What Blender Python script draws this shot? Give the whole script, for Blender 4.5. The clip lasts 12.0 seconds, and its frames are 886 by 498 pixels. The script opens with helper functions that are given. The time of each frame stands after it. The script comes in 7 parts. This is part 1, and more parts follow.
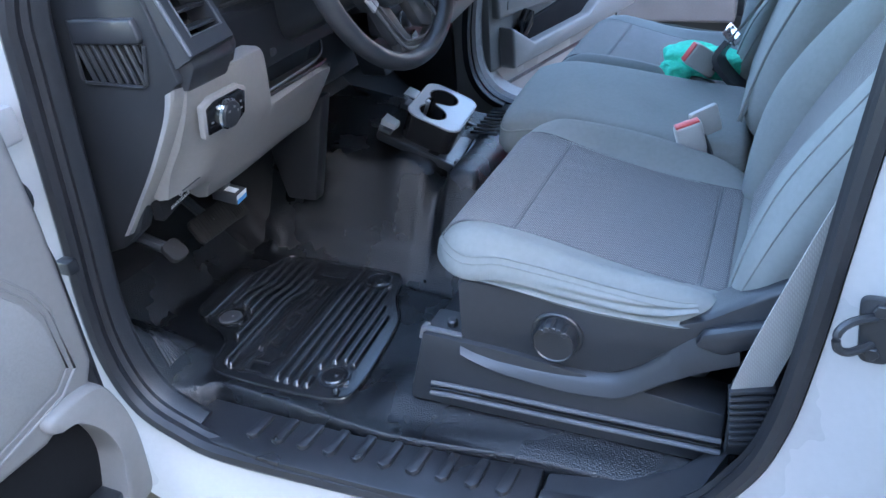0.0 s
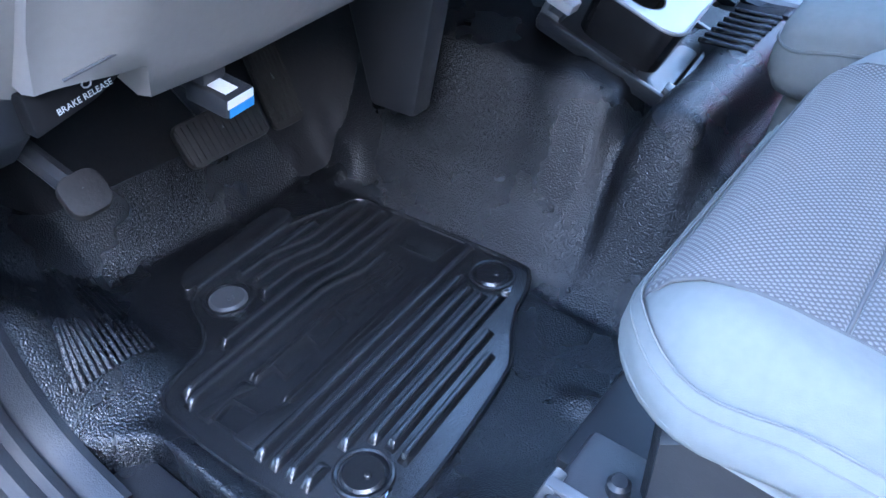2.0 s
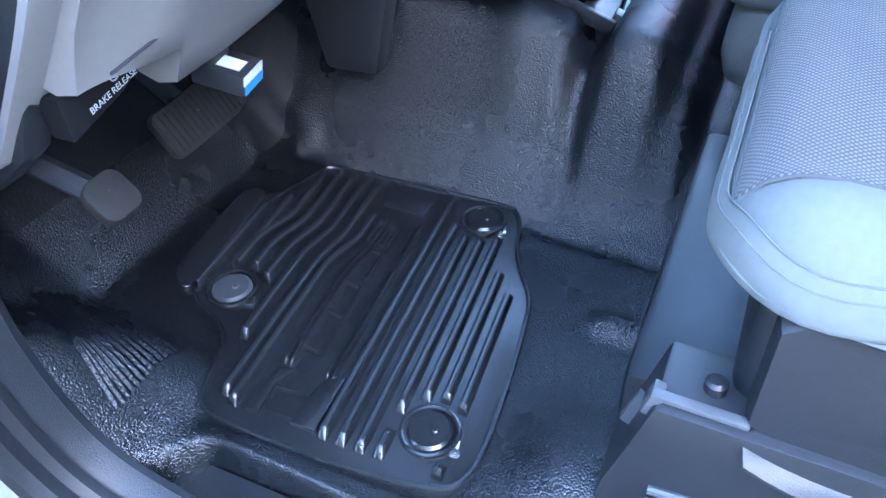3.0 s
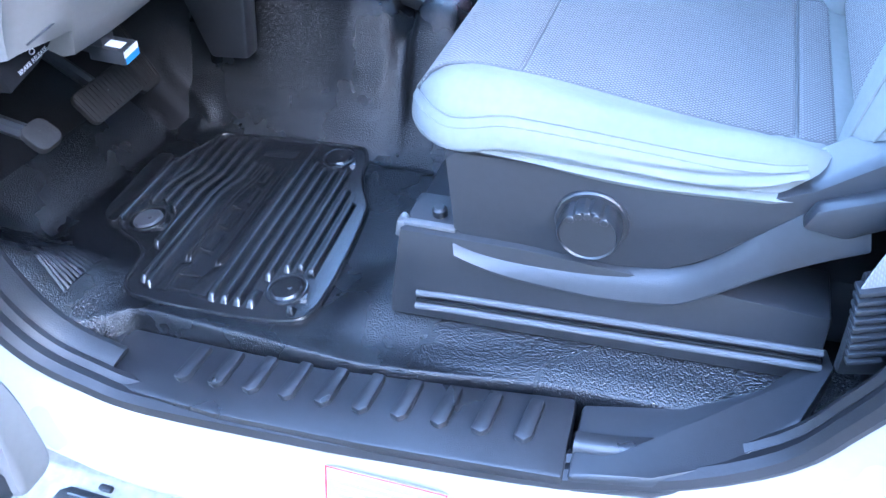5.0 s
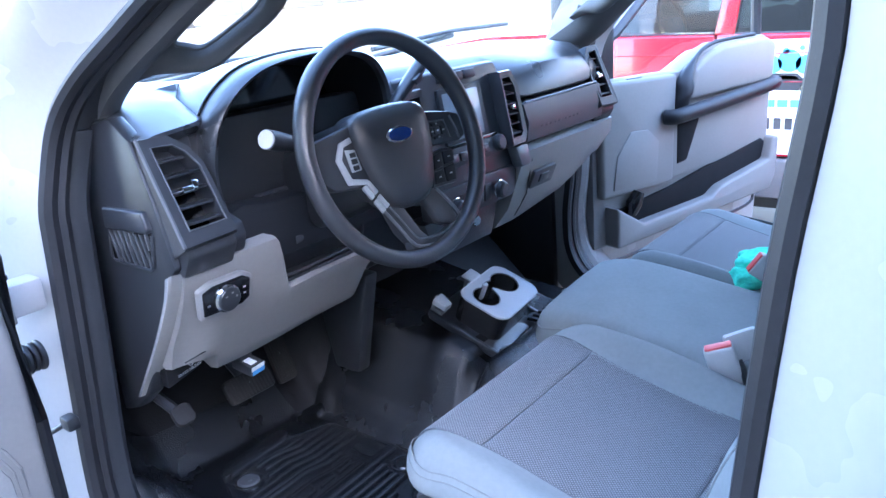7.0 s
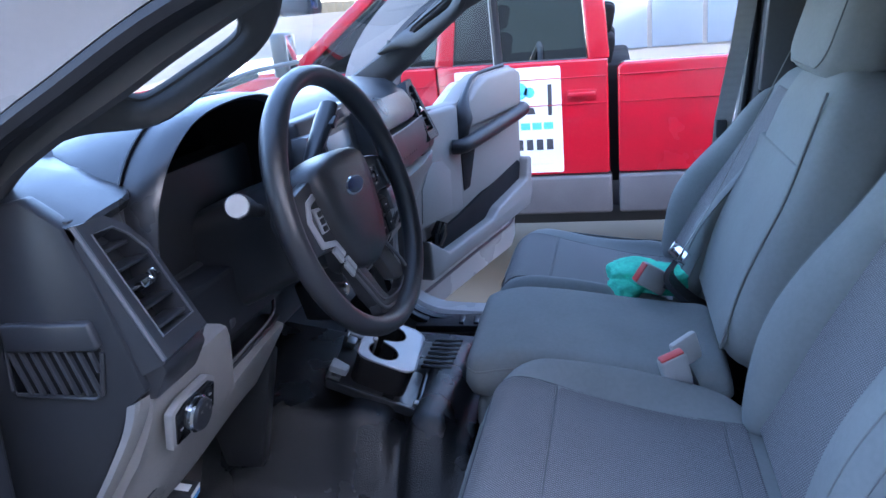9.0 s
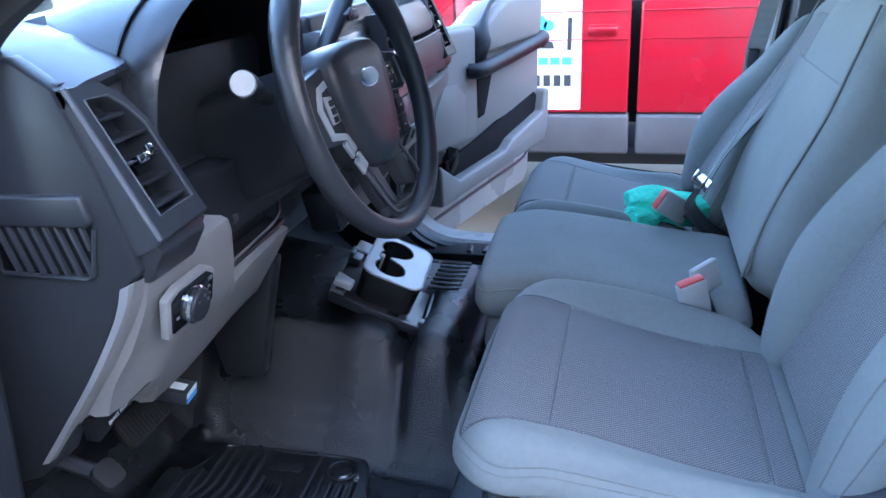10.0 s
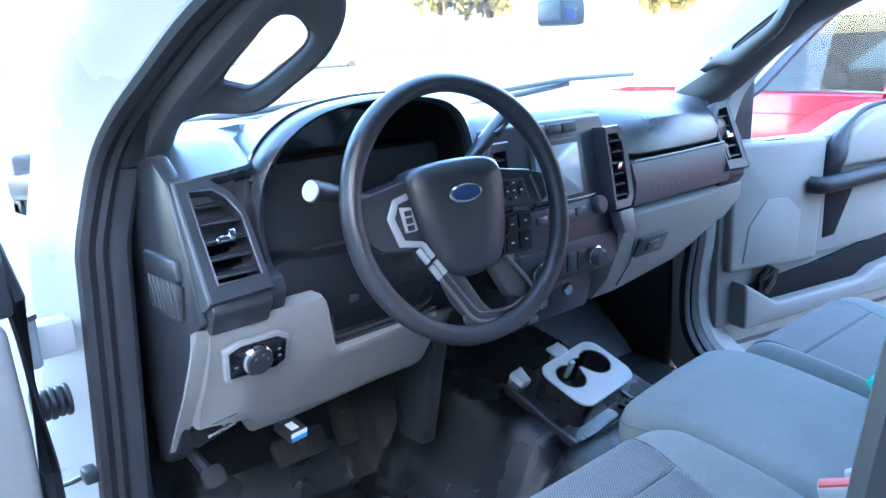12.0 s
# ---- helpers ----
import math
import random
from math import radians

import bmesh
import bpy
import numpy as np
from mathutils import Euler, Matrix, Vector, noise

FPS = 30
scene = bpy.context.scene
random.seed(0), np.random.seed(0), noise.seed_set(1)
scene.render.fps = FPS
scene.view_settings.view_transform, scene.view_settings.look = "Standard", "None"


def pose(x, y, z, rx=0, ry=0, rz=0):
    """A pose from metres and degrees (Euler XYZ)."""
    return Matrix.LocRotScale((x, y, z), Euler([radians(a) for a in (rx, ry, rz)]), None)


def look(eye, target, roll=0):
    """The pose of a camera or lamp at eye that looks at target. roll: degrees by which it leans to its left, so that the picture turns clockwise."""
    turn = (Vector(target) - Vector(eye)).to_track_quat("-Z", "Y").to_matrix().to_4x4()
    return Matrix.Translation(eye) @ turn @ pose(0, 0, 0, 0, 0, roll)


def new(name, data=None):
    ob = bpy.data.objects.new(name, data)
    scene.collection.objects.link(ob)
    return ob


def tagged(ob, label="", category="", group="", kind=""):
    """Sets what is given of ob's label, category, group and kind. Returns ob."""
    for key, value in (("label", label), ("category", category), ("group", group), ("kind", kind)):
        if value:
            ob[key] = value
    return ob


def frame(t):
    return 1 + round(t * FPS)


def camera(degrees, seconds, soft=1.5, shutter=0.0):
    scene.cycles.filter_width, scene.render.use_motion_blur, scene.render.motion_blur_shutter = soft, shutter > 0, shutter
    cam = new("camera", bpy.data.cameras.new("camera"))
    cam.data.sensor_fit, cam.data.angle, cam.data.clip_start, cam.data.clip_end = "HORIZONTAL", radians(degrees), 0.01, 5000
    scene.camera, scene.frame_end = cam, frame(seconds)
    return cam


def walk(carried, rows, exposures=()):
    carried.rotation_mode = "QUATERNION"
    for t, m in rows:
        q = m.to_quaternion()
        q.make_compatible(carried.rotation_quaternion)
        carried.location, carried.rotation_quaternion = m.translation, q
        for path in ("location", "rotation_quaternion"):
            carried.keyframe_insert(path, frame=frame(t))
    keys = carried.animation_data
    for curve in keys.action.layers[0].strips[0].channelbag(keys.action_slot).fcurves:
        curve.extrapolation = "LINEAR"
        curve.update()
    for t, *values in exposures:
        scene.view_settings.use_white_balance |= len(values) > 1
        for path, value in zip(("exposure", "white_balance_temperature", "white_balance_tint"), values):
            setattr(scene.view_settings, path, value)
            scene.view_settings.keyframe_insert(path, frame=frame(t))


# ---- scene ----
cam = camera(60.3, 12.0)
EXPO = [(0, 4.3, 5950, 13), (1, 4.6, 5850, 13), (2, 5.0, 5500, 15), (2.7, 5.15, 5400, 14), (4.5, 5.45, 5350, 15), (5.1, 5.45, 5350, 16), (5.5, 5.3, 5350, 17), (6, 5.1, 5450, 15), (6.5, 5.05, 5600, 17), (8.3, 3.4, 5650, 21), (9.5, 3.85, 5700, 20), (10.5, 4.5, 5600, 11), (11.2, 5.15, 5550, 12), (12, 4.85, 5400, 9)]
PATH = [
    (0, (0.08, 0.052, 1.703), (-0.671, 1.616, 0.707), -5.3),
    (0.5, (0.022, 0.23, 1.651), (-0.79, 1.737, 0.616), -5.5),
    (1, (-0.077, 0.399, 1.567), (-1.022, 1.779, 0.47), -5.6),
    (1.5, (-0.203, 0.53, 1.504), (-1.185, 1.836, 0.351), -3.7),
    (2, (-0.257, 0.657, 1.436), (-1.24, 1.903, 0.219), -1.5),
    (2.5, (-0.324, 0.67, 1.411), (-1.237, 1.917, 0.142), -2.7),
    (2.7, (-0.38, 0.632, 1.421), (-1.198, 1.926, 0.133), -3.1),
    (4.3, (-0.39, 0.491, 1.484), (-0.759, 1.887, 0.1), -4.5),
    (4.5, (-0.319, 0.457, 1.494), (-0.745, 1.855, 0.129), -5.8),
    (5, (-0.061, 0.323, 1.518), (-0.704, 1.717, 0.236), -8.6),
    (5.5, (0.06, 0.216, 1.572), (-0.778, 1.613, 0.412), -9.7),
    (6, (0.173, 0.178, 1.662), (-0.85, 1.586, 0.676), -8.6),
    (6.5, (0.324, 0.242, 1.732), (-0.859, 1.673, 0.989), -5.9),
    (6.7, (0.335, 0.259, 1.764), (-0.878, 1.701, 1.093), -5.4),
    (8.3, (0.071, 0.222, 1.771), (-0.853, 1.909, 1.226), -5.8),
    (8.5, (-0.028, 0.196, 1.781), (-0.788, 1.957, 1.217), -6.2),
    (9, (-0.158, 0.166, 1.794), (-0.608, 2.018, 1.187), -5.3),
    (9.5, (-0.197, 0.179, 1.778), (-0.563, 2.035, 1.128), -3.8),
    (10, (-0.185, 0.2, 1.717), (-0.646, 2.0, 0.976), -2.8),
    (10.5, (-0.117, 0.266, 1.687), (-0.865, 1.939, 0.887), -2.6),
    (11, (0.031, 0.43, 1.681), (-1.087, 1.9, 0.915), -1.9),
    (11.5, (0.182, 0.471, 1.732), (-1.187, 1.802, 1.137), -2.5),
    (12, (0.307, 0.467, 1.758), (-1.174, 1.715, 1.258), -2.9),
]
walk(cam, [(t, look(eye, target, roll)) for t, eye, target, roll in PATH], exposures=EXPO)

# ---- light ----
world = bpy.data.worlds.new("world")
scene.world = world
world.use_nodes = True
wn = world.node_tree.nodes
sky = wn.new("ShaderNodeTexSky")
sky.sky_type, sky.sun_disc = "NISHITA", False
SUN_EL, SUN_AZ = 17.0, 140.0          # degrees; azimuth from +y towards +x
sky.sun_elevation, sky.sun_rotation = radians(SUN_EL), radians(SUN_AZ)
sky.dust_density, sky.ozone_density = 1.2, 1.0
wn["Background"].inputs[1].default_value = 0.15
world.node_tree.links.new(sky.outputs[0], wn["Background"].inputs[0])
sun = new("sun", bpy.data.lights.new("sun", "SUN"))
sun.data.energy, sun.data.angle, sun.data.color = 0.7, radians(0.6), (1.0, 0.86, 0.66)
sun.matrix_world = look((math.sin(radians(SUN_AZ)) * 50, math.cos(radians(SUN_AZ)) * 50, math.tan(radians(SUN_EL)) * 50), (0, 0, 0))


# ---- materials ----
def surface(name, col, rough=0.5, metal=0.0, var=0.2, scale=6.0, fine=120.0, bump=0.0, bscale=300.0, kind="noise", coat=0.0, spec=0.5, rvar=0.12):
    """A procedural surface: base colour with stains and grain, uneven gloss, fine relief."""
    m = bpy.data.materials.new(name)
    m.use_nodes = True
    nt = m.node_tree
    N, L = nt.nodes, nt.links
    b = N["Principled BSDF"]
    tc = N.new("ShaderNodeTexCoord")

    def tex(kind, s, detail=4.0):
        n = N.new("ShaderNodeTexNoise" if kind == "noise" else "ShaderNodeTexVoronoi")
        n.inputs["Scale"].default_value = s
        if kind == "noise":
            n.inputs["Detail"].default_value = detail
        L.new(tc.outputs["Object"], n.inputs["Vector"])
        return n
    big, small = tex("noise", scale), tex("noise", fine, 2.0)
    add = N.new("ShaderNodeMath")
    add.operation = "MULTIPLY_ADD"
    L.new(small.outputs[0], add.inputs[0])
    add.inputs[1].default_value = 0.45
    L.new(big.outputs[0], add.inputs[2])
    ramp = N.new("ShaderNodeMapRange")
    L.new(add.outputs[0], ramp.inputs[0])
    ramp.inputs[1].default_value, ramp.inputs[2].default_value = 0.45, 1.0
    ramp.inputs[3].default_value, ramp.inputs[4].default_value = 1.0 - var, 1.0 + var
    mul = N.new("ShaderNodeVectorMath")
    mul.operation = "SCALE"
    mul.inputs[0].default_value = col[:3]
    L.new(ramp.outputs[0], mul.inputs[3])
    L.new(mul.outputs[0], b.inputs["Base Color"])
    rr = N.new("ShaderNodeMapRange")
    L.new(big.outputs[0], rr.inputs[0])
    rr.inputs[1].default_value, rr.inputs[2].default_value = 0.3, 0.7
    rr.inputs[3].default_value, rr.inputs[4].default_value = max(0.02, rough * (1 - rvar)), min(1.0, rough * (1 + rvar))
    L.new(rr.outputs[0], b.inputs["Roughness"])
    b.inputs["Metallic"].default_value = metal
    b.inputs["Specular IOR Level"].default_value = spec
    b.inputs["Coat Weight"].default_value = coat
    b.inputs["Coat Roughness"].default_value = 0.06
    if bump:
        h = tex("noise" if kind == "noise" else "voronoi", bscale)
        bn = N.new("ShaderNodeBump")
        bn.inputs["Strength"].default_value = min(1.0, bump)
        bn.inputs["Distance"].default_value = 0.0012
        if kind == "pebble":
            h.feature = "SMOOTH_F1"
            h.inputs["Smoothness"].default_value = 0.35
            sq = N.new("ShaderNodeMath")
            sq.operation = "MULTIPLY"
            L.new(h.outputs[0], sq.inputs[0])
            L.new(h.outputs[0], sq.inputs[1])
            bn.invert = True
            bn.inputs["Distance"].default_value = 0.0011
            L.new(sq.outputs[0], bn.inputs["Height"])
        else:
            L.new(h.outputs[0], bn.inputs["Height"])
        L.new(bn.outputs[0], b.inputs["Normal"])
    return m


def woven(name, dark, light, pitch=0.0042, rough=0.9):
    """Seat cloth: a small two-tone basket weave with relief."""
    m = surface(name, dark, rough, var=0.12, scale=5.0, fine=60.0, spec=0.25)
    nt = m.node_tree
    N, L = nt.nodes, nt.links
    b = N["Principled BSDF"]
    tc = N.new("ShaderNodeTexCoord")
    waves = []
    for axis, off in (("X", 0.0), ("Y", 0.0)):
        w = N.new("ShaderNodeTexWave")
        w.wave_type, w.bands_direction, w.wave_profile = "BANDS", axis, "SIN"
        w.inputs["Scale"].default_value = 0.314 / pitch
        w.inputs["Distortion"].default_value = 0.25
        w.inputs["Detail"].default_value = 1.0
        w.inputs["Detail Scale"].default_value = 3.0
        mp = N.new("ShaderNodeMapping")
        mp.inputs["Rotation"].default_value = (0, radians(20), radians(45))
        L.new(tc.outputs["Object"], mp.inputs["Vector"])
        L.new(mp.outputs[0], w.inputs["Vector"])
        waves.append(w)
    mx = N.new("ShaderNodeMath")
    mx.operation = "MULTIPLY"
    L.new(waves[0].outputs[1], mx.inputs[0])
    L.new(waves[1].outputs[1], mx.inputs[1])
    rp = N.new("ShaderNodeMapRange")
    rp.inputs[1].default_value, rp.inputs[2].default_value = 0.05, 0.6
    L.new(mx.outputs[0], rp.inputs[0])
    cm = N.new("ShaderNodeMix")
    cm.data_type = "RGBA"
    old = b.inputs["Base Color"].links[0].from_socket
    L.new(rp.outputs[0], cm.inputs["Factor"])
    L.new(old, cm.inputs[6])
    cm.inputs[7].default_value = (*light, 1)
    L.new(cm.outputs[2], b.inputs["Base Color"])
    bn = N.new("ShaderNodeBump")
    bn.inputs["Strength"].default_value, bn.inputs["Distance"].default_value = 0.5, 0.0008
    L.new(mx.outputs[0], bn.inputs["Height"])
    L.new(bn.outputs[0], b.inputs["Normal"])
    b.inputs["Sheen Weight"].default_value = 0.15
    return m


def clear_glass(name, tint=(1, 1, 1), rough=0.0, least=0.045):
    m = bpy.data.materials.new(name)
    m.use_nodes = True
    nt = m.node_tree
    N, L = nt.nodes, nt.links
    N.remove(N["Principled BSDF"])
    out = N["Material Output"]
    tr, gl, mix, lw, fr = (N.new("ShaderNode" + k) for k in ("BsdfTransparent", "BsdfGlossy", "MixShader", "LayerWeight", "MapRange"))
    tr.inputs[0].default_value = (*tint, 1)
    gl.inputs["Roughness"].default_value = rough
    lw.inputs[0].default_value = 0.12
    fr.inputs[3].default_value, fr.inputs[4].default_value = least, 0.6
    L.new(lw.outputs["Facing"], fr.inputs[0])
    L.new(fr.outputs[0], mix.inputs[0])
    L.new(tr.outputs[0], mix.inputs[1])
    L.new(gl.outputs[0], mix.inputs[2])
    L.new(mix.outputs[0], out.inputs[0])
    return m


VINYL = surface("black_vinyl", (0.009, 0.010, 0.012), 0.27, var=0.3, bump=1.0, bscale=450, kind="pebble", spec=0.85)
MATRUB = surface("mat_rubber", (0.015, 0.016, 0.018), 0.24, var=0.3, scale=9, bump=0.2, bscale=520, kind="pebble", spec=1.0)
SILLP = surface("sill_plastic", (0.024, 0.025, 0.029), 0.30, var=0.3, scale=12, bump=0.4, bscale=700, spec=0.9)
LINER = surface("firewall_liner", (0.012, 0.012, 0.014), 0.62, var=0.3, bump=0.6, bscale=300, spec=0.4)
BLACKP = surface("black_plastic", (0.026, 0.028, 0.032), 0.34, var=0.15, bump=0.25, bscale=900, spec=0.7)
DARKP = surface("charcoal_plastic", (0.034, 0.036, 0.041), 0.36, var=0.15, bump=0.25, bscale=800, spec=0.7)
DEEPP = surface("deep_black_plastic", (0.013, 0.014, 0.017), 0.45, var=0.15, bump=0.25, bscale=800, spec=0.35)
DASHP = surface("dash_pad", (0.036, 0.039, 0.045), 0.31, var=0.12, bump=0.3, bscale=700, spec=0.9)
GREYP = surface("warm_grey_plastic", (0.25, 0.238, 0.228), 0.55, var=0.08, bump=0.15, bscale=900)
DOORP = surface("door_panel_plastic", (0.215, 0.204, 0.195), 0.55, var=0.08, bump=0.15, bscale=900)
TRIMP = surface("dash_trim", (0.060, 0.062, 0.068), 0.45, var=0.1, bump=0.1)
BEZEL = surface("bezel_grey", (0.16, 0.165, 0.175), 0.35, 0.3, var=0.1)
GLOSSB = surface("gloss_black", (0.008, 0.008, 0.009), 0.12, var=0.2, coat=0.3)
CHROME = surface("chrome", (0.75, 0.76, 0.78), 0.12, 1.0, var=0.05)
WORN = surface("worn_running_board", (0.36, 0.33, 0.28), 0.55, metal=0.35, var=0.45, scale=7, fine=60, bump=0.15, bscale=200, rvar=0.25)
STEEL = surface("dull_metal", (0.35, 0.34, 0.32), 0.35, 1.0, var=0.25)
WHITE = surface("white_paint", (0.44, 0.425, 0.415), 0.28, var=0.05, scale=3, coat=0.5)
REDP = surface("red_paint", (0.50, 0.006, 0.022), 0.25, var=0.1, scale=2, coat=0.8)
ROCKER = surface("grey_rocker_paint", (0.10, 0.095, 0.10), 0.5, var=0.15)
RUBBER = surface("seal_rubber", (0.018, 0.018, 0.021), 0.48, var=0.25, bump=0.2, spec=0.7)
LEATHER = surface("wheel_grip", (0.030, 0.031, 0.035), 0.33, var=0.15, bump=0.35, bscale=900, spec=0.8)
PEDALR = surface("worn_pedal_rubber", (0.020, 0.018, 0.017), 0.7, var=0.35, scale=14, bump=0.3, spec=0.3)
CLOTH = surface("seat_cloth_smooth", (0.248, 0.260, 0.254), 0.88, var=0.1, scale=7, bump=0.3, bscale=1200, spec=0.25)
CLOTHD = surface("seat_cloth_dark", (0.225, 0.23, 0.222), 0.88, var=0.1, scale=7, bump=0.3, bscale=1200, spec=0.25)
WEAVE = woven("seat_weave", (0.118, 0.116, 0.119), (0.262, 0.257, 0.257), pitch=0.0036)
THREAD = surface("seam_thread", (0.15, 0.152, 0.155), 0.9, var=0.1, spec=0.2)
WEBBING = woven("belt_webbing", (0.36, 0.355, 0.335), (0.44, 0.43, 0.405), pitch=0.0022)
BUCKP = surface("buckle_grey", (0.52, 0.51, 0.49), 0.45, var=0.06)
BUCKR = surface("buckle_red", (0.75, 0.10, 0.09), 0.4, var=0.08)
TOWEL = surface("green_microfibre", (0.12, 0.80, 0.55), 0.95, var=0.25, scale=20, bump=1.0, bscale=500, spec=0.1)
LABELW = surface("white_label", (0.80, 0.80, 0.79), 0.5, var=0.06)
PAPER = surface("sticker_paper", (0.30, 0.285, 0.27), 0.5, var=0.06)
PANEB = surface("shop_pane", (0.20, 0.25, 0.31), 0.2, var=0.08, scale=0.6, fine=2)
LABELB = surface("blue_label", (0.05, 0.28, 0.62), 0.4, var=0.1)
INK = surface("dark_ink", (0.05, 0.05, 0.055), 0.6)
SKYBLUE = surface("sky_blue_ink", (0.12, 0.55, 0.80), 0.6)
REDINK = surface("red_ink", (0.6, 0.03, 0.03), 0.6)
PALEINK = surface("pale_ink", (0.75, 0.75, 0.75), 0.5)
PILLAR = surface("pillar_trim", (0.10, 0.099, 0.098), 0.7, var=0.1, bump=0.3, bscale=900)
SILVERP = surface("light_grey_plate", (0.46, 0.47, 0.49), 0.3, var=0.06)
SATIN = surface("satin_black", (0.02, 0.02, 0.022), 0.2, var=0.15)
DOORC = surface("door_cloth", (0.26, 0.25, 0.24), 0.85, var=0.12, scale=9, fine=300, bump=0.5, bscale=900, spec=0.25)
SWITCH = surface("switch_silver", (0.55, 0.56, 0.58), 0.3, 0.4, var=0.05)
SCREENM = surface("screen_glass", (0.30, 0.33, 0.35), 0.18, var=0.04, coat=0.5)
BADGE = surface("badge_blue", (0.01, 0.03, 0.13), 0.15, coat=0.8)
CONCRETE = surface("concrete_lot", (0.165, 0.125, 0.083), 0.9, var=0.2, scale=0.35, fine=1.2, bump=0.0, bscale=60)
STUCCO = surface("white_stucco", (0.40, 0.395, 0.385), 0.9, var=0.08, scale=0.5, fine=1.5)
SHADEWALL = surface("shade_wall", (0.20, 0.19, 0.18), 0.9, var=0.15, scale=0.3, fine=0.8)
TANWALL = surface("tan_wall", (0.25, 0.17, 0.09), 0.9, var=0.12, scale=0.2, fine=0.8)
FENCEM = surface("grey_green_fence", (0.075, 0.072, 0.056), 0.8, var=0.15, scale=0.3, fine=0.8)
LEAF = surface("leaves", (0.10, 0.085, 0.017), 0.7, var=0.4, scale=3)
BARK = surface("bark", (0.16, 0.11, 0.07), 0.9, var=0.3, bump=0.8, bscale=40)
TYRE = surface("tyre_rubber", (0.02, 0.02, 0.02), 0.8, var=0.2)
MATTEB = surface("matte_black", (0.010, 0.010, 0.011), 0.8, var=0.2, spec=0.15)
KICKP = surface("kick_plastic", (0.022, 0.024, 0.028), 0.42, var=0.2, scale=12, bump=0.4, bscale=600, spec=0.55)
GLASS = clear_glass("window_glass", (0.93, 0.96, 0.96))
TINT = clear_glass("tinted_glass", (0.018, 0.034, 0.037), 0.0, 0.12)
TINTF = clear_glass("front_tinted_glass", (0.11, 0.19, 0.22), 0.0, 0.04)


# ---- mesh helpers ----
BASES = {}


def thing(name, base, label, category, group="", kind=""):
    e = new(name)
    e.location, e.empty_display_size = base, 0.05
    BASES[e.name] = Vector(base)
    return tagged(e, label, category, group, kind)


def part(name, bm, material, parent=None, label="", ang=35, place=None):
    me = bpy.data.meshes.new(name)
    bmesh.ops.recalc_face_normals(bm, faces=bm.faces)
    bm.to_mesh(me)
    bm.free()
    me.materials.append(material)
    me.shade_smooth()
    me.set_sharp_from_angle(angle=radians(ang))
    ob = new(name, me)
    if parent is not None:
        ob.parent = parent
        if parent.name in BASES:
            ob.matrix_parent_inverse = Matrix.Translation(-BASES[parent.name])
    if label:
        ob["label"] = label
    return ob


def piece(name, me, parent, m):
    """Another object on a mesh that is there already, at the pose m."""
    ob = new(name, me)
    ob.parent = parent
    if parent.name in BASES:
        ob.matrix_parent_inverse = Matrix.Translation(-BASES[parent.name])
    ob.matrix_basis = m
    return ob


def B():
    return bmesh.new()


def smooth_path(pts, n=8, closed=False):
    P = [Vector(p) for p in pts]
    out, k = [], len(P)
    for i in range(k if closed else k - 1):
        if closed:
            a, b, c, d = P[i - 1], P[i], P[(i + 1) % k], P[(i + 2) % k]
        else:
            a, b, c, d = P[max(i - 1, 0)], P[i], P[i + 1], P[min(i + 2, k - 1)]
        for j in range(n):
            t = j / n
            out.append(0.5 * ((2 * b) + (c - a) * t + (2 * a - 5 * b + 4 * c - d) * t * t + (3 * b - a - 3 * c + d) * t ** 3))
    if not closed:
        out.append(P[-1])
    return out


def loft(bm, rings, closed=True, caps=True, loop=False):
    rows = [[bm.verts.new(p) for p in r] for r in rings]
    n = len(rows[0])
    pairs = list(zip(rows, rows[1:])) + ([(rows[-1], rows[0])] if loop else [])
    for r, s in pairs:
        for i in range(n if closed else n - 1):
            j = (i + 1) % n
            bm.faces.new((r[i], r[j], s[j], s[i]))
    if caps and closed and not loop:
        bm.faces.new(rows[0][::-1])
        bm.faces.new(rows[-1])
    return rows


def slab(bm, outline, to3, lo, hi, bev=0.0, seg=2):
    """Extrudes a flat outline between two depths; to3 turns (a, b, depth) into a place."""
    b2 = bmesh.new()
    loft(b2, [[to3(a, b, lo) for a, b in outline], [to3(a, b, hi) for a, b in outline]])
    if bev:
        bmesh.ops.recalc_face_normals(b2, faces=b2.faces)
        bmesh.ops.bevel(b2, geom=[e for e in b2.edges if e.calc_face_angle(0) > 0.3], offset=bev, segments=seg, profile=0.5, affect="EDGES", clamp_overlap=True)
    merge(bm, b2)


def merge(bm, b2):
    m = bpy.data.meshes.new("tmp")
    b2.to_mesh(m)
    b2.free()
    bm.from_mesh(m)
    bpy.data.meshes.remove(m)


def box(bm, c, s, rot=(0, 0, 0), bev=0.003, seg=2, m=None):
    b2 = bmesh.new()
    bmesh.ops.create_cube(b2, size=1.0)
    bmesh.ops.scale(b2, vec=s, verts=b2.verts)
    if bev:
        bmesh.ops.bevel(b2, geom=b2.edges[:], offset=min(bev, min(s) * 0.45), segments=seg, profile=0.5, affect="EDGES")
    b2.transform((m or Matrix()) @ pose(*c, *rot))
    merge(bm, b2)


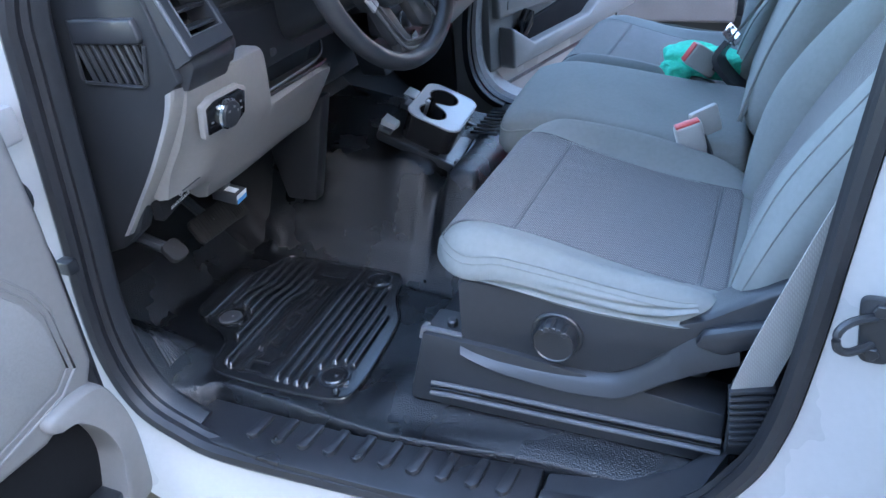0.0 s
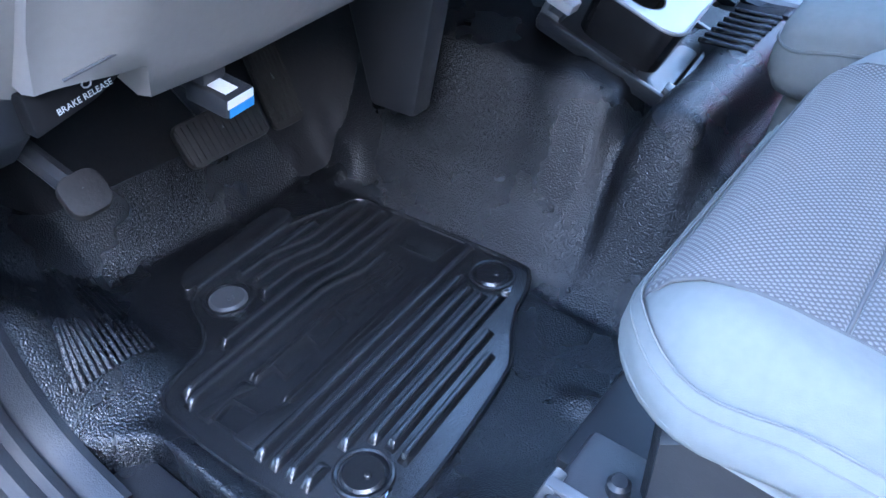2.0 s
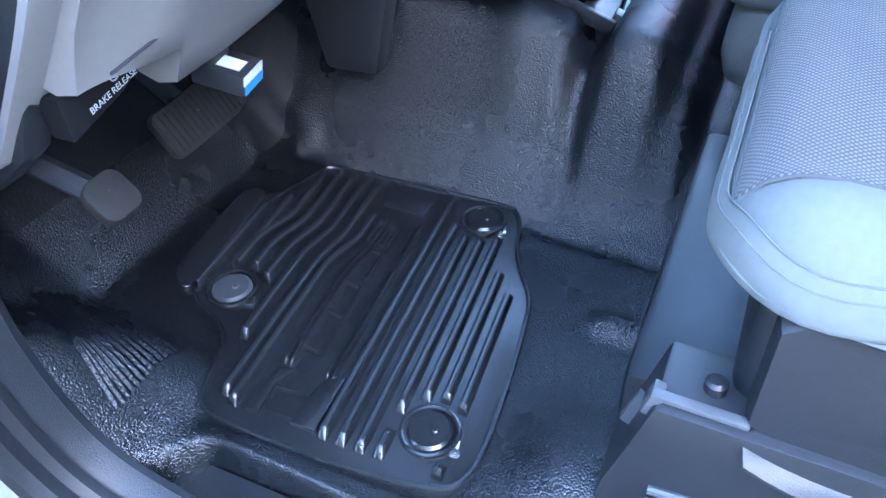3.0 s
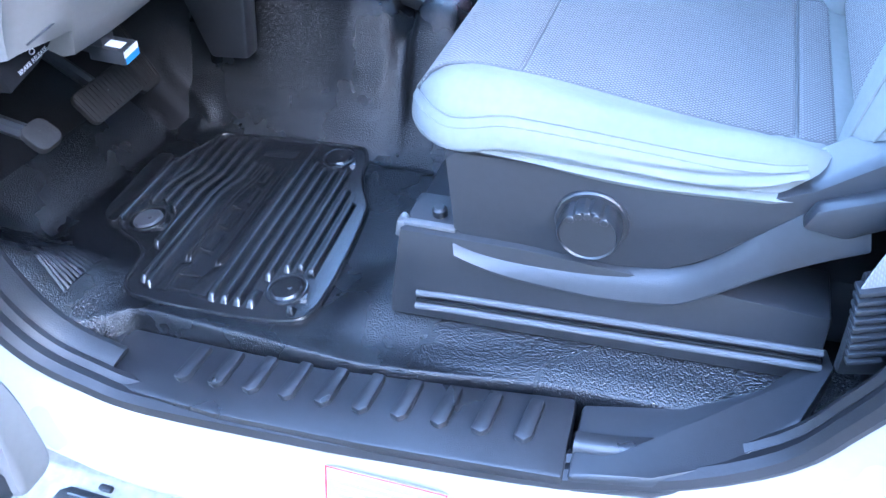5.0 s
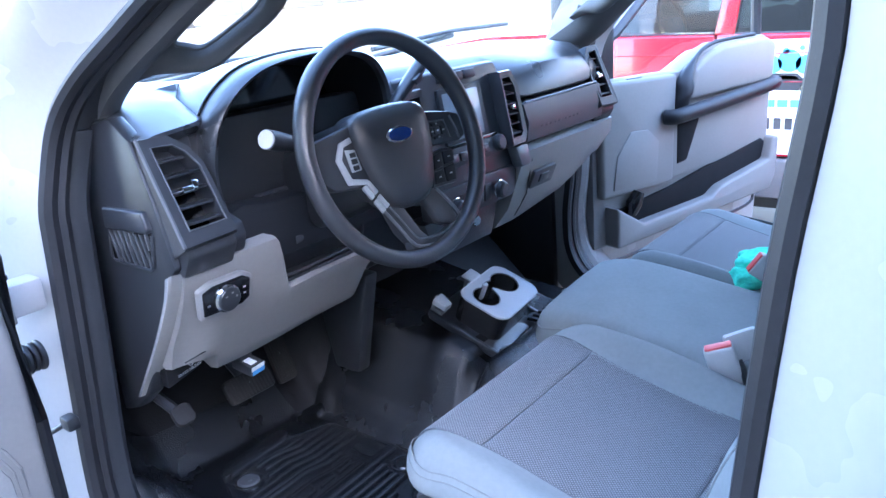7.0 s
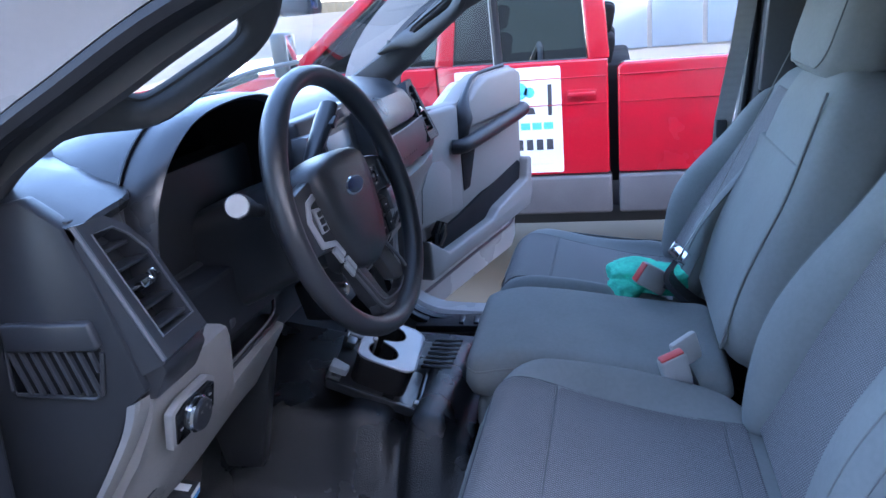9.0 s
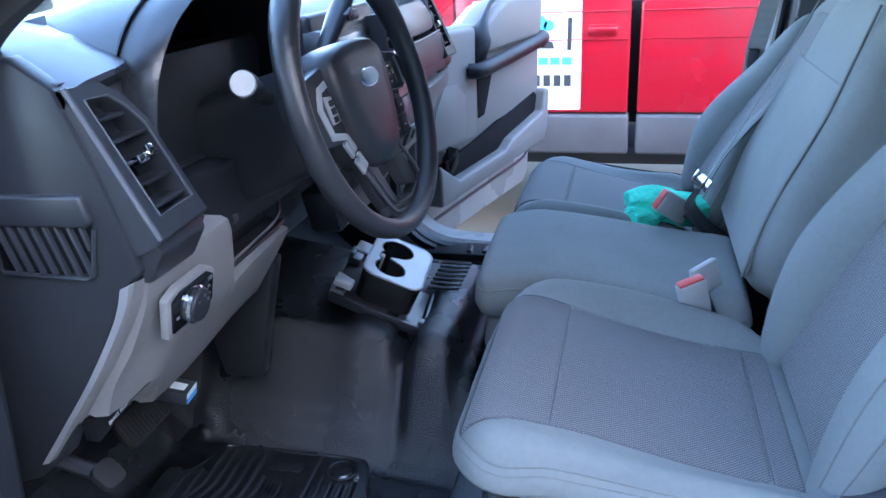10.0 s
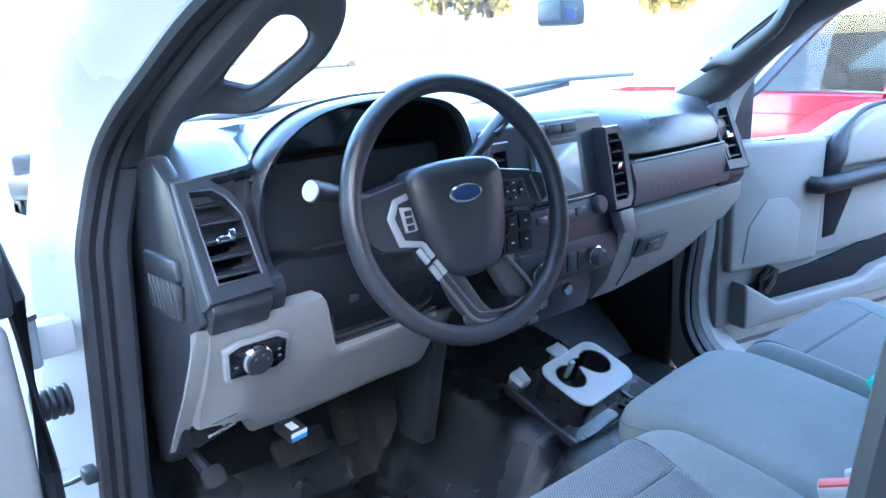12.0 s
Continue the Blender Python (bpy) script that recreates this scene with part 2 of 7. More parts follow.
def cyl(bm, p0, p1, r0, r1=None, n=20, bev=0.0):
    p0, p1 = Vector(p0), Vector(p1)
    r1 = r0 if r1 is None else r1
    q = (p1 - p0).to_track_quat("Z", "Y").to_matrix()
    d = (p1 - p0).normalized()
    rings = []
    prof = [(0, r0), (1, r1)]
    if bev:
        ln = (p1 - p0).length
        prof = [(0, r0 - bev), (bev / ln, r0), (1 - bev / ln, r1), (1, r1 - bev)]
    for f, r in prof:
        o = p0 + (p1 - p0) * f
        rings.append([o + q @ Vector((r * math.cos(2 * math.pi * i / n), r * math.sin(2 * math.pi * i / n), 0)) for i in range(n)])
    loft(bm, rings)


def tube(bm, pts, r, n=10, closed=False, flat=1.0, up=(0, 0, 1)):
    P = [Vector(p) for p in pts]
    rings = []
    for i, p in enumerate(P):
        a = P[i - 1] if (i or closed) else p
        c = P[(i + 1) % len(P)] if (i < len(P) - 1 or closed) else p
        t = (c - a).normalized()
        s = t.cross(Vector(up))
        s = s.normalized() if s.length > 1e-4 else Vector((1, 0, 0))
        u = s.cross(t)
        rr = r[i] if isinstance(r, (list, tuple)) else r
        rings.append([p + rr * (math.cos(2 * math.pi * k / n) * s + flat * math.sin(2 * math.pi * k / n) * u) for k in range(n)])
    loft(bm, rings, loop=closed)


def ribbon(bm, pts, width, thick, side=(0, 1, 0)):
    """A strap along pts; side: the way of its width at the start, kept along it."""
    P = [Vector(p) for p in pts]
    rings = []
    for i, p in enumerate(P):
        t = (P[min(i + 1, len(P) - 1)] - P[max(i - 1, 0)]).normalized()
        s = Vector(side)
        s = (s - s.dot(t) * t).normalized()
        u = s.cross(t)
        w = width[i] if isinstance(width, (list, tuple)) else width
        rings.append([p + a * s * w / 2 + b * u * thick / 2 for a, b in ((-1, -1), (1, -1), (1, 1), (-1, 1))])
    loft(bm, rings)


def sweep_loop(bm, path, y, section, closed=True):
    """Carries a section (a outward in the plane, b along y) round a loop of (x, z)."""
    P = [Vector((p[0], 0, p[1])) for p in path]
    n = len(P)
    rings = []
    cen = sum(P, Vector()) / n
    for i in range(n):
        a, c = (P[i - 1] if (i or closed) else P[i]), (P[(i + 1) % n] if (i < n - 1 or closed) else P[i])
        t = (c - a).normalized()
        o = Vector((t.z, 0, -t.x))
        if o.dot(P[i] - cen) < 0:
            o = -o
        yy = y(P[i].x, P[i].z) if callable(y) else y
        rings.append([P[i] + o * s + Vector((0, yy + b, 0)) for s, b in section])
    loft(bm, rings, loop=closed)


def rrect(cx, cy, hx, hy, r, n=8):
    r = max(0.0005, min(r, hx * 0.98, hy * 0.98))
    out = []
    for k, (sx, sy) in enumerate(((1, 1), (-1, 1), (-1, -1), (1, -1))):
        for i in range(n + 1):
            a = math.pi / 2 * (k + i / n)
            out.append((cx + sx * (hx - r) + r * math.cos(a), cy + sy * (hy - r) + r * math.sin(a)))
    return out


def dense(outline, step):
    out = []
    for i, p in enumerate(outline):
        q = outline[(i + 1) % len(outline)]
        k = max(1, int(math.hypot(q[0] - p[0], q[1] - p[1]) / step))
        out += [(p[0] + (q[0] - p[0]) * j / k, p[1] + (q[1] - p[1]) * j / k) for j in range(k)]
    return out


def pillow(bm, cx, cy, hx, hy, rad, top, bottom, roll, m=None, warp=None):
    """A stuffed form: rounded outline, side up from bottom(x, y), edge rolled by roll, then top(x, y)."""
    base = dense(rrect(cx, cy, hx, hy, rad), 0.025)
    n = len(base)

    def ring_at(ins):
        ax, ay = max(1e-3, (hx - ins) / hx), max(1e-3, (hy - ins) / hy)
        return [(cx + (x - cx) * ax, cy + (y - cy) * ay) for x, y in base]
    out = []
    for ins, f in ((0.015, 0.0), (0.002, 0.12), (-0.006, 0.45), (-0.004, 0.8)):
        out.append([(x, y, bottom(x, y) + f * (top(x, y) - roll - bottom(x, y))) for x, y in ring_at(ins)])
    for k in range(0, 7):
        a = math.pi / 2 * k / 6
        out.append([(x, y, top(x, y) - roll * (1 - math.sin(a))) for x, y in ring_at(roll * (1 - math.cos(a)))])
    for k in range(1, 9):
        f = k / 9
        sx, sy = (hx - roll) / hx * (1 - f), (hy - roll) / hy * (1 - f)
        out.append([(cx + (x - cx) * sx, cy + (y - cy) * sy, top(cx + (x - cx) * sx, cy + (y - cy) * sy)) for x, y in base])
    W = (lambda p: Vector(warp(*p))) if warp else Vector
    rows = [[bm.verts.new((m or Matrix()) @ W(p)) for p in r] for r in out]
    for r, s in zip(rows, rows[1:]):
        for i in range(n):
            j = (i + 1) % n
            bm.faces.new((r[i], r[j], s[j], s[i]))
    bm.faces.new(rows[0][::-1])
    bm.faces.new(rows[-1])


def patch(bm, fxy, top, nu=24, nv=24, off=0.004, sink=0.006, m=None, warp=None):
    """A sewn panel over a stuffed form: its edges dive into the seam."""
    W = (lambda p: Vector(warp(*p))) if warp else Vector
    rows = []
    q0, q1, q2, q3 = fxy(0, .5), fxy(1, .5), fxy(.5, 0), fxy(.5, 1)

    def stops(n, ln):
        e = [0.0, 0.0025 / ln, 0.006 / ln]
        mid = [e[2] + (1 - 2 * e[2]) * k / n for k in range(1, n)]
        return [(v, w) for v, w in zip(e + mid + [1 - v for v in e[::-1]], [0.0, 0.7, 1.0] + [1.0] * (n - 1) + [1.0, 0.7, 0.0])]
    us = stops(nu, math.hypot(q1[0] - q0[0], q1[1] - q0[1]))
    vs = stops(nv, math.hypot(q3[0] - q2[0], q3[1] - q2[1]))
    for u, eu in us:
        row = []
        for v, ev in vs:
            x, y = fxy(u, v)
            d = min(eu, ev)
            row.append(bm.verts.new((m or Matrix()) @ W((x, y, top(x, y) - sink + (off + sink) * math.sin(d * math.pi / 2)))))
        rows.append(row)
    for r, s in zip(rows, rows[1:]):
        for a, b, c, d in zip(r, r[1:], s[1:], s):
            bm.faces.new((a, b, c, d))


def step01(a, b, x):
    t = max(0.0, min(1.0, (x - a) / (b - a)))
    return t * t * (3 - 2 * t)


def bump01(c, w, x):
    t = max(0.0, 1 - abs(x - c) / w)
    return t * t * (3 - 2 * t)


def yz(a, b, d):
    return (d, a, b)


def xy(a, b, d):
    return (a, b, d)


def face_frame(c, up, ey=(0, 1, 0)):
    """A local frame: u along y, v along up, w out of the face."""
    up, ey = Vector(up).normalized(), Vector(ey)
    w = ey.cross(up).normalized()
    return Matrix(((ey.x, up.x, w.x, c[0]), (ey.y, up.y, w.y, c[1]), (ey.z, up.z, w.z, c[2]), (0, 0, 0, 1)))


def on(m):
    return lambda a, b, d: m @ Vector((a, b, d))


# ---- the lot and what stands round it ----
def ground_z(x, y):
    return 2.2 * step01(8, 105, math.hypot(x, y - 2)) if x < 0 else 0.0


bm = B()
xs = [-900, -400, -200, -120, -90, -75, -60, -50, -40, -30, -22, -16, -12, -9, -6, -3, 0, 3, 8, 20, 60, 200, 900]
ys = [-900, -200, -60, -20, -8, -3, 0, 3, 6, 10, 16, 24, 34, 46, 60, 80, 110, 200, 900]
gv = [[bm.verts.new((x, y, ground_z(x, y))) for y in ys] for x in xs]
for r, s in zip(gv, gv[1:]):
    for a, b, c, d in zip(r, r[1:], s[1:], s):
        bm.faces.new((a, b, c, d))
tagged(part("ground", bm, CONCRETE), "pale sunlit concrete parking lot", "ground", kind="structure")


def tree(x, y, h, seed):
    rnd = random.Random(seed)
    z0 = ground_z(x, y)
    t = thing("tree", (x, y, z0), "leafy yellow-green tree behind the lot fence", "tree", "trees behind the fence")
    bm = B()
    tube(bm, [(x, y, z0), (x + 0.1, y, z0 + h * 0.25), (x, y + 0.1, z0 + h * 0.5)], [0.22, 0.17, 0.1], 8)
    for k in range(5):
        a = k * 1.26 + rnd.random()
        tube(bm, [(x, y, z0 + h * 0.35), (x + math.cos(a) * h * 0.18, y + math.sin(a) * h * 0.18, z0 + h * 0.6)], [0.09, 0.03], 6)
    part("trunk", bm, BARK, t)
    bm = B()
    for k in range(2200):
        a, el, r = rnd.random() * 6.283, rnd.uniform(-1.2, 1.5), h * 0.42 * rnd.random() ** 0.4
        r *= 0.8 + 0.3 * math.sin(3 * a + seed)
        c = Vector((x + r * math.cos(a) * math.cos(el), y + r * math.sin(a) * math.cos(el), z0 + h * 0.62 + r * math.sin(el) * 0.8))
        q = Euler((rnd.random() * 6, rnd.random() * 6, rnd.random() * 6)).to_matrix()
        w = rnd.uniform(0.3, 0.75)
        bm.faces.new([bm.verts.new(c + q @ Vector(p)) for p in ((-w, -w * 0.6, 0), (w, -w * 0.5, 0.05), (w * 0.8, w * 0.6, 0), (-w, w * 0.5, -0.04))])
    part("crown", bm, LEAF, t)


for i, (x, y, h) in enumerate(((-75, 66, 15), (-76, 74, 13), (-75, 116, 14), (-72, 30, 15))):
    tree(x, y, h, i)

# fence with privacy cloth along the far edge of the lot
fen = thing("fence", (-60, 50, ground_z(-60, 50)), "dark green cloth-covered chain fence along the lot", "fence")
bm = B()
box(bm, (0, 0, 1.25), (0.06, 4.9, 2.4), bev=0.01)
panel_mesh = part("fence_panel", bm, FENCEM, fen)
panel_mesh.matrix_basis = pose(-60, 5, ground_z(-60, 5))
bm = B()
cyl(bm, (0.05, 0, 0), (0.05, 0, 2.6), 0.08, n=8)
post = part("post", bm, FENCEM, fen)
post.matrix_basis = pose(-60, 2.5, ground_z(-60, 2.5))
for k in range(1, 40):
    piece("fence_panel", panel_mesh.data, fen, pose(-60, 5 + 5 * k, ground_z(-60, 5 + 5 * k)))
    piece("post", post.data, fen, pose(-60, 2.5 + 5 * k, ground_z(-60, 2.5 + 5 * k)))


def building(name, c, s, wall, label):
    t = thing(name, (c[0], c[1], 0), label, "building")
    bm = B()
    box(bm, (c[0], c[1], s[2] / 2 + 0.2), s, bev=0.02)
    part("wall", bm, wall, t)
    bm = B()
    box(bm, (c[0], c[1], s[2] + 0.3), (s[0] + 0.5, s[1] + 0.5, 0.3), bev=0.03)
    part("roof", bm, wall, t)
    return t


far = building("building", (-98, 70, 0), (12, 50, 10), STUCCO, "pale two-storey building beyond the lot")
tan = building("tan_building", (-80, 140, 0), (10, 52, 8.6), TANWALL, "low tan building beyond the lot")
bm = B()
box(bm, (-74.9, 140, 4.0), (0.15, 12, 2.6), bev=0.02)
part("door", bm, FENCEM, tan)
# white shop with a gridded glass front, beyond the red pickup
shop = building("white_building", (5.0, 22, 0), (22, 8, 6.0), STUCCO, "white building with a gridded glass front")
for i in range(7):
    for j in range(3):
        bm = B()
        box(bm, (0.0 + i * 1.15, 17.96, 1.1 + j * 1.25), (1.05, 0.06, 1.15), bev=0.01)
        part("pane", bm, PANEB, shop, "pale reflecting pane")

# unseen building and wing added behind the parking row to keep both trucks in shade
yard = building("shade_block", (8.5, -12.5, 0), (33, 6, 8.8), SHADEWALL, "unseen grey block added to shade the parked trucks")
bm = B()
box(bm, (19.5, 3.0, 4.6), (6, 24.5, 8.8), bev=0.02)
part("shade_wing", bm, SHADEWALL, yard)

# van far off on the lot
van = thing("van", (-47, 30, ground_z(-47, 30)), "white van parked far across the lot", "van")
bm = B()
slab(bm, [(27.6, 1.2), (27.6, 2.9), (31.2, 3.0), (32.4, 2.2), (33.4, 1.9), (33.5, 1.2)], yz, -48.5, -46.6, 0.15, 3)
part("body", bm, WHITE, van)
for yy in (28.6, 32.3):
    bm = B()
    cyl(bm, (-46.75, yy, 1.15), (-46.5, yy, 1.15), 0.36, n=20, bev=0.03)
    part("wheel", bm, TYRE, van)
bm = B()
box(bm, (-46.56, 29.6, 2.0), (0.04, 2.6, 0.7), bev=0.01)
part("sign_panel", bm, SKYBLUE, van, "plain blue side panel")

# ---- cab shell of the white pickup ----
YC = 1.60
LOOP = [(-.175, .779), (-.45, .776), (-.70, .780), (-.79, .806), (-.858, .850), (-.893, .93), (-.902, 1.05), (-.893, 1.2), (-.884, 1.40), (-.875, 1.54),
        (-.852, 1.632), (-.79, 1.695), (-.69, 1.752), (-.56, 1.818), (-.40, 1.868), (-.2, 1.90), (.05, 1.905), (.180, 1.88), (.209, 1.75), (.187, 1.55), (.169, 1.35), (.154, 1.15),
        (.136, 1.01), (.100, .905), (.020, .812)]
loop3 = smooth_path([(a, 0, b) for a, b in LOOP], 5, True)
loop2 = [(p.x, p.z) for p in loop3]
# the far opening reaches further forward under the windscreen pillar
FAR_LOOP = [(-.175, .780), (-.45, .778), (-.70, .783), (-.80, .803), (-.865, .850), (-.902, .93), (-.906, 1.05), (-.888, 1.2), (-.888, 1.40), (-.872, 1.525),
            (-.835, 1.622), (-.750, 1.715), (-.640, 1.790), (-.49, 1.862), (-.24, 1.902), (.05, 1.90), (.19, 1.87), (.220, 1.75), (.206, 1.55), (.184, 1.35), (.152, 1.15), (.108, 1.01), (.037, .90), (-.05, .825)]
loop_near = loop2
loop_far = [(p.x, p.z) for p in smooth_path([(a, 0, b) for a, b in FAR_LOOP], 5, True)]


def near_y(x, z):
    """How far in the driver's opening stands: it runs inwards to the rear and up the windscreen pillar."""
    base = float(np.interp(x, (-.90, -.65, -.45, -.17, -.06, .03, .09), (.745, .757, .766, .787, .808, .832, .842)))
    return max(base, float(np.interp(z, (1.0, 1.5, 1.9), (.745, .770, .870))))



for side, sg, y0 in (("driver", 1, near_y), ("passenger", -1, 2 * YC + 0.06 - 0.765)):
    loop2 = loop_near if sg > 0 else loop_far

    def sec(pts):
        return [(a, sg * b) for a, b in pts]
    bm = B()
    sweep_loop(bm, loop2, y0, sec([(0.012, -0.006), (0.03, -0.012), (0.06, -0.028), (0.105, -0.05), (0.125, -0.05), (0.125, 0.03), (0.06, 0.03), (0.012, 0.03)]))
    tagged(part("door_frame_" + side, bm, WHITE), "white painted door frame round the %s opening" % side, "door frame", kind="structure")
    if side == "passenger":
        bm = B()
        sweep_loop(bm, loop2, y0, sec([(0.010, -0.016), (-0.012, -0.040), (-0.018, -0.10), (0.0, -0.115), (0.055, -0.115), (0.055, -0.016)]))
        tagged(part("door_frame_outer_passenger", bm, WHITE), "white painted outer edge of the passenger opening", "door frame", kind="structure")
    bm = B()
    sweep_loop(bm, loop2, y0, sec([(0.013 * math.cos(k * 0.7854), 0.002 + 0.016 * math.sin(k * 0.7854)) for k in range(8)]))
    sweep_loop(bm, loop2, y0, sec([(-0.006 + 0.008 * math.cos(k * 1.0472), 0.022 + 0.010 * math.sin(k * 1.0472)) for k in range(6)]))
    tagged(part("door_seal_" + side, bm, RUBBER), "black rubber door seal", "door seal", kind="structure")
    for nm, up, st in (("front", loop2[14:50], [(0.006, 0.02), (-0.004, 0.03), (-0.010, 0.045), (-0.012, 0.058), (-0.008, 0.066), (0.012, 0.066)]), ("upper", loop2[49:82 if sg > 0 else 72], [(0.008, 0.02), (-0.002, 0.03), (-0.006, 0.05), (-0.006, 0.085), (0.02, 0.09), (0.04, 0.05), (0.03, 0.02)]), ("rear", loop2[81 if sg > 0 else 72:-8], [(0.012, 0.02), (0.010, 0.03), (0.014, 0.05), (0.024, 0.065), (0.04, 0.07), (0.04, 0.02)])):
        bm = B()
        sweep_loop(bm, up, y0, sec(st), closed=False)
        tagged(part("pillar_trim_%s_%s" % (nm, side), bm, KICKP), "charcoal plastic trim inside the door opening", "trim", kind="structure")
loop2 = loop_near

# moulded floor
ZM = lambda x, y: 0.806 + (-0.614 - x) * 0.09 - (y - 0.968) * 0.05


def fold(x, y, x0, y0, x1, y1, w):
    """1 on the straight crease between two points, falling to 0 at w beside it."""
    d = Vector((x1 - x0, y1 - y0))
    k = max(0.0, min(1.0, ((x - x0) * d.x + (y - y0) * d.y) / d.length_squared))
    return bump01(0.0, w, math.hypot(x - x0 - k * d.x, y - y0 - k * d.y))


def floor_z(x, y):
    xc, yc_ = max(-1.0, min(-0.45, x)), max(0.87, min(1.36, y))
    z = ZM(xc, yc_) - 0.006
    z += 0.95 * max(0.0, -1.03 - x)
    # tunnel side
    ys = 1.352
    tun = step01(ys, ys + 0.16, y) * (1 - step01(1.86, 1.98, y))
    groove = bump01(-0.612, 0.034, x) * step01(1.75, 1.65, y) + 0.7 * bump01(-.492, .030, x)
    z += tun * (0.212 + 0.10 * max(0, -0.80 - x) - 0.055 * groove + 0.012 * bump01(-.55, .05, x) - 0.10 * step01(-0.50, -0.44, x))
    z += 0.012 * bump01(-0.70, 0.06, x) * tun
    # rolled lip along the foot of the tunnel and the crease by the accelerator
    z += 0.020 * bump01(ys + 0.030, 0.034, y) * step01(-.60, -.66, x) * step01(-1.10, -1.0, x)
    z += 0.011 * fold(x, y, -.982, 1.362, -1.075, 1.395, .017) + 0.008 * fold(x, y, -1.02, 1.285, -1.06, 1.315, .016)
    z -= 0.012 * bump01(ys - .018, 0.026, y) * (x > -1.0)
    z += 0.055 * step01(-0.80, -0.93, x) * step01(0.97, 0.89, y)
    ye = 0.853 + 0.031 * step01(-.50, -.18, x) - 0.06 * step01(-.785, -.85, x)
    z += (0.010 * step01(0.90, 0.86, y) + 0.004 * bump01(ye + 0.032, 0.034, y)) * step01(-.86, -.74, x)
    z += 0.07 * step01(0.905, 0.82, y) * step01(-.83, -.95, x)
    z -= 0.060 * step01(ye + 0.016, ye - 0.004, y) * step01(-.90, -.82, x)
    z += 0.030 * step01(-0.56, -0.46, x) * step01(0.88, 0.985, y) * step01(1.10, 1.0, y)
    # cross rib ahead of the seat
    z += 0.018 * bump01(1.195, 0.030, y) * step01(-.53, -.48, x)
    return z


bm = B()
nx = 300
ys_ = [.79 + .14 * j / 64 for j in range(64)] + [.93 + 1.425 * j / 190 for j in range(191)]
rows = []
for i in range(nx + 1):
    x = -1.42 + (0.95 + 1.42) * i / nx
    rows.append([bm.verts.new((x, y, floor_z(x, y))) for y in ys_])
for r, s in zip(rows, rows[1:]):
    for a, b, c, d in zip(r, r[1:], s[1:], s):
        bm.faces.new((a, b, c, d))
bl = B()
far_faces = []
# beyond y 1.30 the liner also covers vinyl slope, to put shade there
for f in bm.faces:
    c = f.calc_center_median()
    if c.x < -1.115 or (c.x < -1.03 and c.y > 1.30):
        far_faces.append(f)
for f in far_faces:
    bl.faces.new([bl.verts.new(v.co) for v in f.verts])
bmesh.ops.remove_doubles(bl, verts=bl.verts, dist=0.0001)
bmesh.ops.delete(bm, geom=far_faces, context="FACES")
floor = tagged(part("floor", bm, VINYL, ang=60), "moulded black vinyl cab floor with leather grain", "floor", kind="structure")
tagged(part("firewall_liner", bl, LINER, ang=60), "black felt liner on the firewall, also darkening the slope by the tunnel", "liner", kind="structure")
# ribbed heel patch by the kick panel
for k in range(13):
    bm = B()
    xa, xb = -1.040 + .018 * max(0, k - 6), -.880 + .0012 * k
    ya, yb = .957 - .0075 * k, .932 - .0078 * k
    tube(bm, [(xa + (xb - xa) * f, ya + (yb - ya) * f, floor_z(xa + (xb - xa) * f, ya + (yb - ya) * f) + 0.0015) for f in (0, 0.15, 0.3, 0.45, 0.6, 0.75, 0.9, 1)], 0.0036, 6)
    part("floor_rib", bm, VINYL, floor)
# ribs in the vinyl beside the cup holder
for k in range(8):
    bm = B()
    y = 1.715 + .024 * k
    tube(bm, [(x, y, floor_z(-.575, y) + .004) for x in (-.612, -.54)], .004, 8)
    part("floor_rib", bm, MATRUB, floor)
# raised rest pad
bm = B()
pad = smooth_path([(-.964, 1.030, 0), (-.975, 1.06, 0), (-.991, 1.19, 0), (-.984, 1.214, 0), (-.962, 1.212, 0), (-.951, 1.16, 0), (-.936, 1.035, 0), (-.946, 1.018, 0)], 4, True)
slab(bm, [(p.x, p.y) for p in pad], lambda a, b, d: (a, b, ZM(a, b) + d), -0.014, 0.010, 0.004, 3)
part("rest_pad", bm, MATRUB, floor)

# firewall, rear wall, roof, walls behind the doors
for nm, c, s, mt, lab in (("wall_front", (-1.44, YC, 0.95), (0.06, 1.6, 1.3), BLACKP, "dark firewall under the dashboard"),
                          ("wall_rear", (1.0, YC, 1.35), (0.05, 1.75, 1.2), DARKP, "charcoal rear wall of the cab"),
                          ("ceiling", (0.32, YC + 0.03, 1.955), (1.5, 1.75, 0.05), GREYP, "grey cloth headliner"),
                          ("underbody", (-0.2, YC + 0.03, 0.60), (2.4, 1.56, 0.10), BLACKP, "dark underbody below the cab")):
    bm = B()
    box(bm, c, s, bev=0.01)
    tagged(part(nm, bm, mt), lab, "wall" if "wall" in nm else "cab", kind="structure")
bm = B()
box(bm, (0.28, YC + 0.03, 2.0), (1.62, 1.80, 0.03), bev=0.012)
tagged(part("roof", bm, WHITE), "white painted cab roof", "roof", kind="structure")
